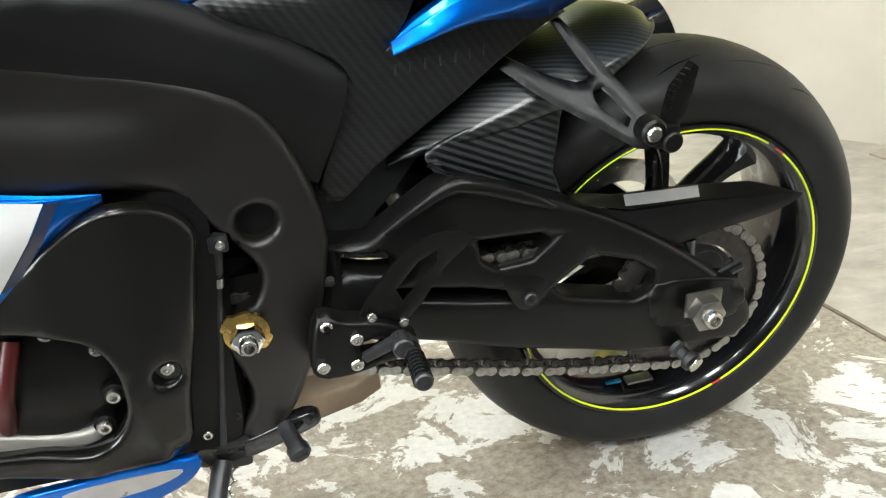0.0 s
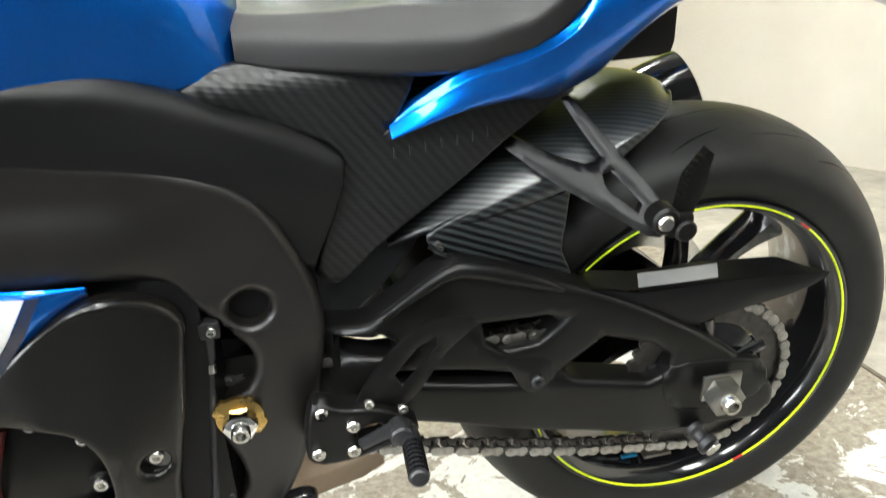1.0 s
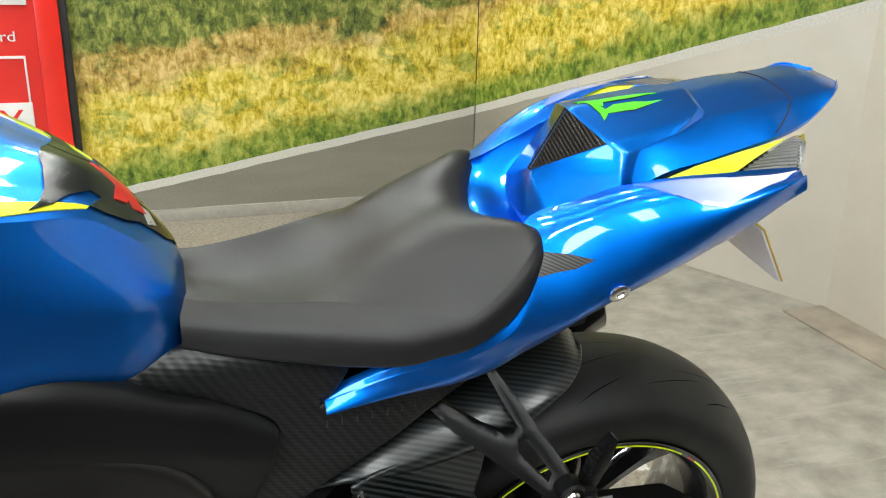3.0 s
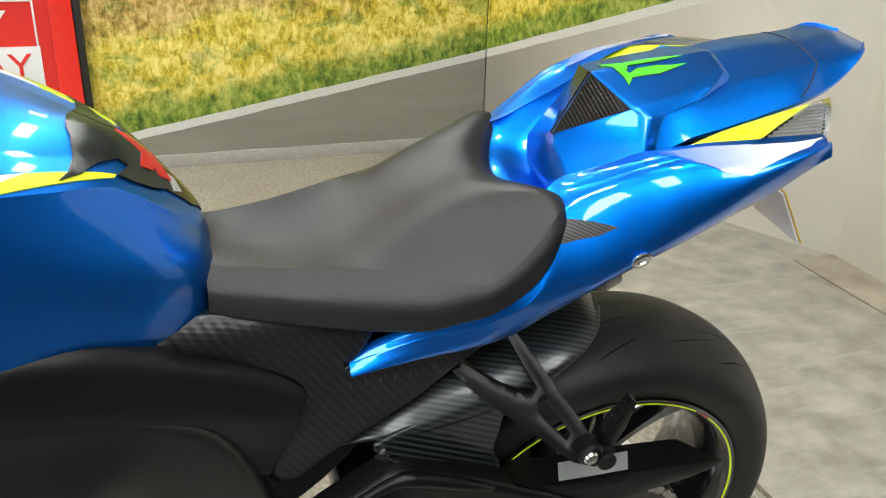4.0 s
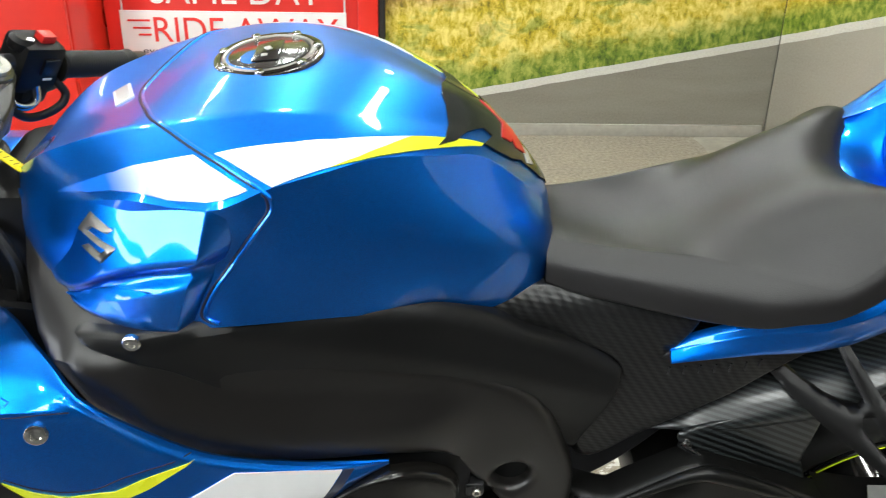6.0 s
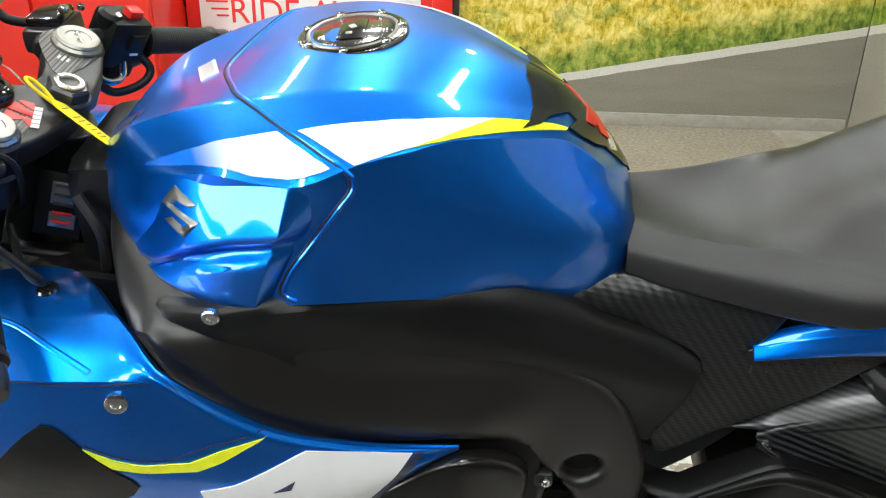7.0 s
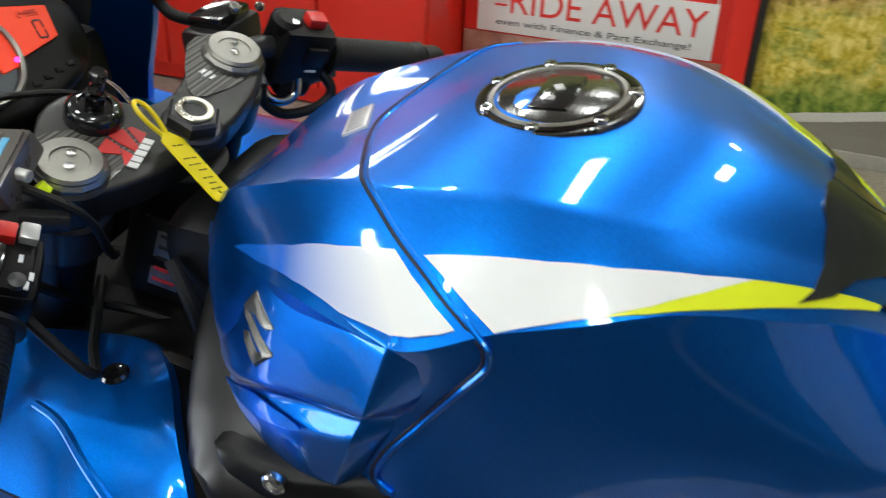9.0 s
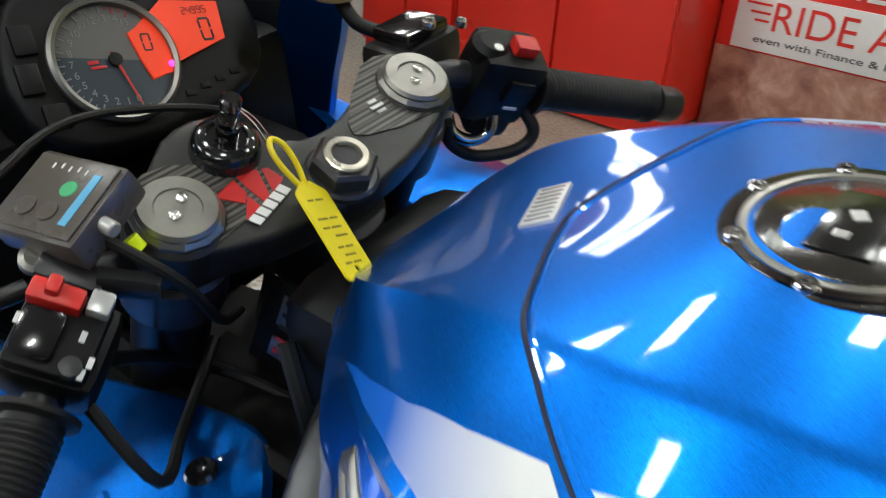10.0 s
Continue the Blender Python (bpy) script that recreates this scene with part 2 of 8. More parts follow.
def mural(name, along, z0, slope, light=1.0, pale=0.0):
    """A printed wall picture of a verge in autumn beside a road. along: the axis that runs along the wall; the white kerb
    line stands at z0 + slope * along."""
    m, nt, b = nodes_of(name)
    tc = nt.nodes.new("ShaderNodeTexCoord")
    sp = nt.nodes.new("ShaderNodeSeparateXYZ")
    link(nt, tc.outputs["Object"], sp.inputs[0])
    v = coords(nt)
    soft = noise_tex(nt, v, 6.0, 4)
    h = calc(nt, "SUBTRACT", sp.outputs[2], calc(nt, "MULTIPLY_ADD", sp.outputs[along], slope, z0))
    h = calc(nt, "ADD", h, calc(nt, "MULTIPLY", calc(nt, "SUBTRACT", soft, 0.5), 0.014))
    wide = coords(nt, (1.0, 1.0, 1.5))
    blades = noise_tex(nt, coords(nt, (1.0, 1.0, 0.55)), 42.0, 8, 0.70, 0.6)
    tufts = noise_tex(nt, v, 11.0, 6, 0.62, 0.4)
    clump = noise_tex(nt, wide, 3.2, 5, 0.62, 0.3)
    shade = noise_tex(nt, wide, 8.0, 6, 0.66, 0.5)
    leaf = calc(nt, "ADD", calc(nt, "MULTIPLY", blades, 0.62), calc(nt, "MULTIPLY", shade, 0.38))
    green = ramp(nt, leaf, [(0.38, (0.035, 0.075, 0.010)), (0.48, (0.16, 0.25, 0.025)), (0.60, (0.45, 0.47, 0.10))])
    gold = ramp(nt, leaf, [(0.37, (0.20, 0.17, 0.012)), (0.46, (0.62, 0.47, 0.030)), (0.58, (0.92, 0.78, 0.24))])
    rust = ramp(nt, leaf, [(0.38, (0.11, 0.075, 0.015)), (0.48, (0.46, 0.30, 0.06)), (0.60, (0.80, 0.60, 0.26))])
    dark = ramp(nt, leaf, [(0.38, (0.018, 0.035, 0.012)), (0.49, (0.13, 0.17, 0.03)), (0.62, (0.46, 0.45, 0.12))])
    up = calc(nt, "ADD", h, calc(nt, "MULTIPLY", calc(nt, "SUBTRACT", tufts, 0.5), 0.15))
    patch = noise_tex(nt, wide, 6.5, 5, 0.62, 0.5)
    gold = mixc(nt, calc(nt, "MULTIPLY", ramp(nt, patch, [(0.52, (0, 0, 0)), (0.62, (1, 1, 1))]), 0.7), gold, green)
    col = mixc(nt, ramp(nt, up, [(0.09, (0, 0, 0)), (0.17, (1, 1, 1))]), green, gold)
    col = mixc(nt, ramp(nt, calc(nt, "ADD", up, calc(nt, "MULTIPLY", clump, 0.45)), [(0.56, (0, 0, 0)), (0.68, (1, 1, 1))]), col, rust)
    col = mixc(nt, ramp(nt, calc(nt, "ADD", up, calc(nt, "MULTIPLY", clump, 0.9)), [(0.92, (0, 0, 0)), (1.04, (1, 1, 1))]), col, dark)
    grit = noise_tex(nt, v, 120.0, 4, 0.7)
    road = ramp(nt, grit, [(0.25, tuple(light * c for c in (0.20, 0.185, 0.15))), (0.75, tuple(light * c for c in (0.29, 0.27, 0.225)))])
    road = mixc(nt, calc(nt, "MULTIPLY", ramp(nt, noise_tex(nt, coords(nt, (0.7, 0.7, 5)), 2.2, 5), [(0.4, (0, 0, 0)), (0.7, (1, 1, 1))]), 0.35), road, (0.36, 0.34, 0.29))
    if pale:
        reach = nt.nodes.new("ShaderNodeMapRange")
        reach.inputs["From Min"].default_value, reach.inputs["From Max"].default_value = 0.1, pale
        link(nt, sp.outputs[along], reach.inputs["Value"])
        road = mixc(nt, reach.outputs[0], road, ramp(nt, noise_tex(nt, v, 2.5, 6, 0.6), [(0.3, (0.62, 0.585, 0.51)), (0.7, (0.70, 0.665, 0.59))]))
    kerb = ramp(nt, grit, [(0.3, (0.58, 0.56, 0.50)), (0.7, (0.74, 0.73, 0.68))])
    col = mixc(nt, calc(nt, "LESS_THAN", h, 0.028), col, kerb)
    col = mixc(nt, calc(nt, "LESS_THAN", h, -0.008), col, road)
    link(nt, col, b.inputs["Base Color"])
    b.inputs["Roughness"].default_value = 0.42
    bump(nt, b, noise_tex(nt, v, 2.0, 2), 0.06, 0.02)
    return m


def plaster(name, lo, hi):
    m, nt, b = nodes_of(name)
    v = coords(nt)
    f = noise_tex(nt, v, 2.5, 6, 0.6)
    link(nt, ramp(nt, f, [(0.3, lo), (0.7, hi)]), b.inputs["Base Color"])
    b.inputs["Roughness"].default_value = 0.6
    bump(nt, b, noise_tex(nt, v, 60.0, 5), 0.15, 0.002)
    return m


# ---------------------------------------------------------------- shape helpers
def mesh_of(name, verts, faces, mat, sharp=38.0, smooth=True):
    me = bpy.data.meshes.new(name)
    me.from_pydata([tuple(v) for v in verts], [], [tuple(f) for f in faces])
    bm = bmesh.new()
    bm.from_mesh(me)
    bmesh.ops.recalc_face_normals(bm, faces=bm.faces)
    bm.to_mesh(me)
    bm.free()
    if smooth:
        me.shade_smooth()
        me.set_sharp_from_angle(angle=radians(sharp))
    me.materials.append(mat)
    return me


def part(name, me, parent, label=""):
    ob = new(name, me)
    ob.parent = parent
    return tagged(ob, label)


def thing(name, label, category, me=None, group="", kind=""):
    return tagged(new(name, me), label, category, group, kind)


def curve(pts, n=6, closed=False):
    """A Catmull-Rom line through the points, n steps a stretch."""
    p = [np.array(q, float) for q in pts]
    out, m = [], len(p)
    for i in range(m if closed else m - 1):
        if closed:
            a, b, c, d = p[i - 1], p[i], p[(i + 1) % m], p[(i + 2) % m]
        else:
            a, b, c, d = p[max(i - 1, 0)], p[i], p[i + 1], p[min(i + 2, m - 1)]
        for k in range(n):
            t = k / n
            out.append(0.5 * (2 * b + (c - a) * t + (2 * a - 5 * b + 4 * c - d) * t * t + (3 * b - a - 3 * c + d) * t ** 3))
    if not closed:
        out.append(p[-1])
    return out


def join(*shapes):
    verts, faces = [], []
    for v, f in shapes:
        k = len(verts)
        verts += [tuple(q) for q in v]
        faces += [tuple(i + k for i in g) for g in f]
    return verts, faces


def mirrored(shape):
    v, f = shape
    return join(shape, ([(x, -y, z) for x, y, z in v], [tuple(reversed(g)) for g in f]))


def flipped(shape):
    v, f = shape
    return [(x, -y, z) for x, y, z in v], [tuple(reversed(g)) for g in f]


def moved(shape, m):
    v, f = shape
    return [tuple(m @ Vector(q)) for q in v], f


def grid(rows, close=False, ends=False):
    """Faces over rows of points of equal length. close: each row is a ring; ends: cap the first and last ring."""
    n = len(rows[0])
    verts = [tuple(q) for r in rows for q in r]
    faces = []
    for i in range(len(rows) - 1):
        for j in range(n if close else n - 1):
            k = (j + 1) % n
            faces.append((i * n + j, i * n + k, (i + 1) * n + k, (i + 1) * n + j))
    if ends:
        faces.append(tuple(range(n)))
        faces.append(tuple(range((len(rows) - 1) * n, len(rows) * n)))
    return verts, faces


def frame_to(a, b):
    """A turn whose z runs from a to b, standing at a."""
    a, b = Vector(a), Vector(b)
    return Matrix.Translation(a) @ (b - a).to_track_quat("Z", "Y").to_matrix().to_4x4()


def lathe(profile, n=32, m=None):
    """A turned body: profile of (radius, height) about z, moved by m."""
    rows = [[(r * math.cos(2 * math.pi * k / n), r * math.sin(2 * math.pi * k / n), h) for k in range(n)] for r, h in profile]
    s = grid(rows, close=True, ends=True)
    return moved(s, m) if m is not None else s


def rod(a, b, r, n=16, edge=0.0, r2=None):
    L = (Vector(b) - Vector(a)).length
    r2 = r if r2 is None else r2
    e = min(edge, r * 0.6, L * 0.4)
    prof = [(r - e, 0), (r, e), (r2, L - e), (r2 - e, L)] if e else [(r, 0), (r2, L)]
    return lathe(prof, n, frame_to(a, b))


def hexnut(a, b, r, hole=0.0):
    L = (Vector(b) - Vector(a)).length
    c = r * 0.08
    prof = [(r * 0.9, 0), (r, c), (r, L - c), (r * 0.88, L)]
    if hole:
        prof += [(hole, L), (hole, L * 0.4)]
    return lathe(prof, 6, frame_to(a, b))


def tube(pts, r, n=8, steps=5, closed=False):
    line = curve(pts, steps, closed)
    rows, up = [], Vector((0.01, 0.02, 1)).normalized()
    m = len(line)
    for i, q in enumerate(line):
        a, b = Vector(line[i - 1] if i or closed else line[0]), Vector(line[(i + 1) % m] if i < m - 1 or closed else line[-1])
        d = (b - a).normalized()
        s = d.cross(up)
        if s.length < 1e-4:
            s = d.cross(Vector((1, 0, 0)))
        s.normalize()
        u = s.cross(d)
        up = u
        rr = r(i / (m - 1)) if callable(r) else r
        rows.append([Vector(q) + rr * (math.cos(2 * math.pi * k / n) * s + math.sin(2 * math.pi * k / n) * u) for k in range(n)])
    if closed:
        rows.append(rows[0])
        return grid(rows, close=True)
    return grid(rows, close=True, ends=True)


def block(c, size, edge=0.003, m=None):
    """A box with bevelled edges about c."""
    bm = bmesh.new()
    bmesh.ops.create_cube(bm, size=1)
    bmesh.ops.scale(bm, vec=size, verts=bm.verts)
    bmesh.ops.bevel(bm, geom=bm.edges[:], offset=min(edge, min(size) * 0.45), segments=2, affect="EDGES", profile=0.6)
    bmesh.ops.translate(bm, vec=c, verts=bm.verts)
    bm.verts.ensure_lookup_table()
    v, f = [tuple(q.co) for q in bm.verts], [tuple(q.index for q in g.verts) for g in bm.faces]
    bm.free()
    return moved((v, f), m) if m is not None else (v, f)


def inside(p, poly):
    x, y = p
    hit, j = False, len(poly) - 1
    for i in range(len(poly)):
        (xi, yi), (xj, yj) = poly[i], poly[j]
        if (yi > y) != (yj > y) and x < (xj - xi) * (y - yi) / (yj - yi) + xi:
            hit = not hit
        j = i
    return hit


def resample(poly, h):
    out = []
    for i in range(len(poly)):
        a, b = np.array(poly[i]), np.array(poly[(i + 1) % len(poly)])
        n = max(1, int(round(np.linalg.norm(b - a) / h)))
        out += [tuple(a + (b - a) * k / n) for k in range(n)]
    return out


def fill(outline, holes=(), h=0.01, rings=()):
    """Triangles over a flat outline with holes: points, triangles and each point's distance to the border."""
    loops = [resample(outline, h)] + [resample(q, h) for q in holes]
    pts, edges = [], []
    for lp in loops:
        k = len(pts)
        pts += lp
        edges += [(k + i, k + (i + 1) % len(lp)) for i in range(len(lp))]
    border = np.array(pts)
    seg_a, seg_b = border[[e[0] for e in edges]], border[[e[1] for e in edges]]

    def away(q):
        d = seg_b - seg_a
        t = np.clip(((q - seg_a) * d).sum(1) / np.maximum((d * d).sum(1), 1e-12), 0, 1)
        return float(np.sqrt((((seg_a + d * t[:, None]) - q) ** 2).sum(1)).min())

    lo, hi = border.min(0), border.max(0)
    dist = [0.0] * len(pts)
    for (p, q), mid in zip(zip(seg_a, seg_b), (seg_a + seg_b) / 2 if rings else ()):
        d = q - p
        n = np.array((-d[1], d[0])) / max(np.linalg.norm(d), 1e-9)
        for r in rings:
            for s in (1, -1):
                c = p + n * r * s
                if inside(c, loops[0]) and not any(inside(c, o) for o in loops[1:]) and away(c) > 0.93 * r:
                    pts.append(tuple(c))
                    dist.append(away(c))
    clear = max(rings, default=0.0)
    row = 0
    y = lo[1]
    while y <= hi[1]:
        x = lo[0] + (h / 2 if row % 2 else 0)
        while x <= hi[0]:
            if inside((x, y), loops[0]) and not any(inside((x, y), q) for q in loops[1:]):
                d = away(np.array((x, y)))
                if d > clear + 0.45 * h:
                    pts.append((x, y))
                    dist.append(d)
            x += h
        y += h * 0.87
        row += 1
    res = geometry.delaunay_2d_cdt([Vector(p) for p in pts], edges, [], 0, 1e-6)
    vs, fs, orig = res[0], res[2], res[3]
    dd = [min((dist[o] for o in src), default=0.0) for src in orig]
    tris = []
    for f in fs:
        c = sum((vs[i] for i in f), Vector((0, 0))) / len(f)
        if inside((c[0], c[1]), loops[0]) and not any(inside((c[0], c[1]), q) for q in loops[1:]):
            tris.append(tuple(f))
    return [(q[0], q[1]) for q in vs], tris, dd


def solid_from(front, back, tris):
    """A closed plate between two sheets of points that share their triangles."""
    n = len(front)
    count = {}
    for t in tris:
        for i in range(3):
            e = (t[i], t[(i + 1) % 3])
            key = tuple(sorted(e))
            count[key] = None if key in count else e
    faces = list(tris) + [tuple(n + i for i in reversed(t)) for t in tris]
    faces += [(e[1], e[0], n + e[0], n + e[1]) for e in count.values() if e]
    return list(front) + list(back), faces


def plate(outline, y, thick=0.01, roll=0.008, holes=(), h=0.012, smooth=4):
    """A side panel seen along y: outline in (x, z), outer face at y(x, z) with rolled edges, thick inwards (to +y)."""
    surf = y if callable(y) else (lambda x, z: y)
    line = [tuple(q) for q in curve(outline, smooth, True)] if smooth else list(outline)
    pts, tris, d = fill(line, holes, h, (roll * 0.12, roll * 0.35, roll * 0.7, roll * 1.05) if roll > 0.003 else ())
    front, back = [], []
    for (x, z), q in zip(pts, d):
        t = 1 - min(q / roll, 1.0) if roll else 0
        drop = roll * (1 - math.sqrt(max(0.0, 1 - t * t)))
        front.append((x, surf(x, z) + drop, z))
        back.append((x, surf(x, z) + thick + roll, z))
    return solid_from(front, back, tris)


def tree_of(shape):
    v, f = shape
    return BVHTree.FromPolygons([Vector(q) for q in v], [list(g) for g in f])


def decal(tree, outline, axis="y", lift=0.0012, thick=0.0016, h=0.008, smooth=0, holes=()):
    """A thin skin laid on a body: outline in (x, z) laid on from the side, or in (x, y) laid on from above."""
    line = [tuple(q) for q in curve(outline, smooth, True)] if smooth else list(outline)
    pts, tris, _ = fill(line, holes, h)
    front, back, ok = [], [], []
    for a, b in pts:
        src, way = ((a, -1.0, b), (0, 1, 0)) if axis == "y" else ((a, b, 2.0), (0, 0, -1))
        hit, nor, _, _ = tree.ray_cast(Vector(src), Vector(way))
        ok.append(hit is not None)
        if hit is None:
            hit, nor = Vector((a, 0, b)), Vector((0, -1, 0))
        if nor.dot(Vector(way)) > 0:
            nor = -nor
        front.append(tuple(hit + nor * lift))
        back.append(tuple(hit + nor * (lift - thick)))
    return solid_from(front, back, [t for t in tris if all(ok[i] for i in t)])


def on_body(tree, pts, axis="y", lift=0.0, n=6):
    """A line laid on a body."""
    out = []
    for a, b in [tuple(q) for q in curve(pts, n)]:
        src, way = ((a, -1.0, b), (0, 1, 0)) if axis == "y" else ((a, b, 2.0), (0, 0, -1))
        hit, nor, _, _ = tree.ray_cast(Vector(src), Vector(way))
        if hit is not None:
            out.append(hit + (nor if nor.dot(Vector(way)) < 0 else -nor) * lift)
    return out


def lay(table, keys):
    """Smooth interpolation in a table of rows that begin with the key."""
    xs = [r[0] for r in table]
    cols = np.array([r[1:] for r in table], float)
    out = []
    for x in keys:
        i = min(max(int(np.searchsorted(xs, x)) - 1, 0), len(xs) - 2)
        t = (x - xs[i]) / (xs[i + 1] - xs[i])

        def slope(k):
            if k == 0 or k == len(xs) - 1:
                return (cols[min(k + 1, len(xs) - 1)] - cols[max(k - 1, 0)]) / (xs[min(k + 1, len(xs) - 1)] - xs[max(k - 1, 0)])
            return (cols[k + 1] - cols[k - 1]) / (xs[k + 1] - xs[k - 1])

        w = xs[i + 1] - xs[i]
        t2, t3 = t * t, t * t * t
        out.append((2 * t3 - 3 * t2 + 1) * cols[i] + (t3 - 2 * t2 + t) * w * slope(i) + (3 * t2 - 2 * t3) * cols[i + 1] + (t3 - t2) * w * slope(i + 1))
    return out


def piecewise(table, x):
    xs, ys = [r[0] for r in table], [r[1] for r in table]
    return float(np.interp(x, xs, ys))


def lettering(text, size, m, depth=0.002, align="CENTER", wide=1.0):
    """Letters as a mesh shape, in the plane of m."""
    cu = bpy.data.curves.new("letters", "FONT")
    cu.body, cu.size, cu.extrude, cu.align_x, cu.align_y = text, size, depth, align, "CENTER"
    ob = bpy.data.objects.new("letters", cu)
    scene.collection.objects.link(ob)
    dg = bpy.context.evaluated_depsgraph_get()
    me = bpy.data.meshes.new_from_object(ob.evaluated_get(dg))
    s = [(v.co.x * wide, v.co.y, v.co.z) for v in me.vertices], [tuple(p.vertices) for p in me.polygons]
    bpy.data.objects.remove(ob)
    bpy.data.curves.remove(cu)
    bpy.data.meshes.remove(me)
    return moved(s, m)


def add(name, shape, mat, parent, label="", sharp=38.0):
    return part(name, mesh_of(name, *shape, mat, sharp), parent, label)


# ---------------------------------------------------------------- the showroom
def slab(name, lo, hi, mat, label, m=None):
    c = [(a + b) / 2 for a, b in zip(lo, hi)]
    s = block((0, 0, 0), [b - a for a, b in zip(lo, hi)], 0.002)
    ob = thing(name, label, name.split("_")[0], mesh_of(name, [tuple(p + q for p, q in zip(v, c)) for v in s[0]], s[1], mat), kind="structure")
    if m is not None:
        ob.matrix_basis = m
    return ob


PLASTER = plaster("pale_plaster", (0.64, 0.605, 0.53), (0.72, 0.685, 0.61))
slab("floor", (-9.15, -7.15, -0.12), (2.2, 8.15, 0.0), concrete(), "worn concrete floor with flaking white paint, darkened on its unseen near side")
slab("wall_back", (-3.0, 2.65, 0.0), (0.876, 2.80, 2.8), mural("verge_mural", 0, 0.251, 0.187), "back wall printed with an autumn verge and road")
turn_panel = math.degrees(math.atan2(-1.55, 0.70))
PANEL_M = pose(0.878, 2.648, 0, 0, 0, turn_panel)
slab("wall_panel", (0.0, 0.0, 0.0), (1.70, 0.12, 2.8), mural("road_mural", 0, 0.416, 0.335, 1.25, 1.25), "angled wall printed with a road and verge", PANEL_M)
slab("wall_right", (1.575, -1.2, 0.0), (1.72, 1.10, 2.8), PLASTER, "pale plastered side wall")
# Unseen walls, coloured near-black so the bike's sides reflect little light.
DARKENED_WALL = plaster("darkened_unseen_wall", (0.035, 0.035, 0.035), (0.05, 0.05, 0.05))
slab("wall_right_rear", (1.575, -7.0, 0.0), (1.72, -1.2, 2.8), DARKENED_WALL, "unseen side wall, near-black to keep reflections dark")
slab("wall_left", (-4.15, -7.0, 0.0), (-4.0, -3.3, 2.8), DARKENED_WALL, "unseen end wall beside the shop window, near-black to keep reflections dark")
slab("wall_left_far", (-4.15, -1.2, 0.0), (-4.0, 2.8, 2.8), DARKENED_WALL, "unseen end wall beside the shop window, near-black to keep reflections dark")
slab("wall_left_sill", (-4.15, -3.3, 0.0), (-4.0, -1.2, 0.25), DARKENED_WALL, "low wall under the shop window")
slab("wall_left_head", (-4.15, -3.3, 2.05), (-4.0, -1.2, 2.8), DARKENED_WALL, "wall over the shop window")
slab("wall_front", (-4.0, -7.15, 0.0), (1.72, -7.0, 2.8), DARKENED_WALL, "unseen wall behind, near-black to keep reflections dark")
# Added farther room, unseen; it holds ceiling lights mirrored in the tank top.
slab("wall_side_room", (-9.0, 2.65, 0.0), (-4.0, 2.80, 2.8), DARKENED_WALL, "near-black wall of the added farther room")
slab("wall_far_right", (-3.0, 2.80, 0.0), (-2.85, 8.0, 2.8), DARKENED_WALL, "near-black wall of the added farther room")
slab("wall_far_back", (-9.0, 8.0, 0.0), (-2.85, 8.15, 2.8), DARKENED_WALL, "near-black end wall of the added farther room")
slab("wall_far_left", (-9.15, 2.65, 0.0), (-9.0, 8.15, 2.8), DARKENED_WALL, "near-black wall of the added farther room")
slab("ceiling", (-9.15, -7.15, 2.8), (2.2, 8.15, 2.9), plaster("grey_ceiling", (0.27, 0.27, 0.27), (0.32, 0.32, 0.32)), "plain grey ceiling")
slab("floor_joint", (0.552, -2.2, 0.0), (0.562, 0.42, 0.004), plain("dirt_joint", (0.16, 0.13, 0.10), 0.8, vary=0.3), "dirty joint between two floor slabs")
slab("floor_strip", (1.415, -2.2, 0.0), (1.575, 1.12, 0.006), plain("bare_concrete", (0.36, 0.31, 0.25), 0.6, vary=0.25, scale=8, grain=0.3, gscale=150), "bare concrete strip along the wall")
slab("wall_trim", (-0.80, 2.632, 0.0), (0.86, 2.65, 0.052), plain("grey_trim", (0.33, 0.31, 0.27), 0.5, vary=0.1), "low grey skirting under the mural")


def ceiling_light(x, y, w=0.13, d=0.29, face=LAMP_FACE, label="small white ceiling light, lit, fixed to the ceiling"):
    ob = thing("ceiling_light", label, "ceiling light", group="ceiling lights")
    add("frame", join(block((0, d / 2 + 0.015, -0.02), (w + 0.04, 0.03, 0.05)), block((0, -d / 2 - 0.015, -0.02), (w + 0.04, 0.03, 0.05)),
                      block((w / 2 + 0.01, 0, -0.02), (0.02, d, 0.05)), block((-w / 2 - 0.01, 0, -0.02), (0.02, d, 0.05))), WHITE_PRINT, ob)
    add("diffuser", block((0, 0, -0.012), (w, d, 0.02)), face, ob)
    ob.matrix_basis = pose(x, y, 2.8)
    return ob


first_light = ceiling_light(-2.05, 0.95)
for lx, ly in ((-0.92, 0.95), (0.15, 1.1), (-2.6, 1.0), (-2.1, 2.2), (-1.0, 2.2), (0.1, 2.2), (-2.75, -0.30), (-1.5, -0.75), (-0.2, -0.75)):
    copy_thing(first_light, pose(lx, ly, 2.8))
first_panel = ceiling_light(-2.35, -2.6, 0.6, 1.2, PANEL_FACE, "large white ceiling light panel, lit, fixed to the ceiling")
for k in (1, 2):
    copy_thing(first_panel, pose(-2.35 + 1.5 * k, -2.6, 2.8))
for lx, ly in ((-5.0, 4.3), (-4.6, 3.35), (-7.6, 5.8), (-6.6, 5.6)):
    copy_thing(first_panel, pose(lx, ly, 2.8))


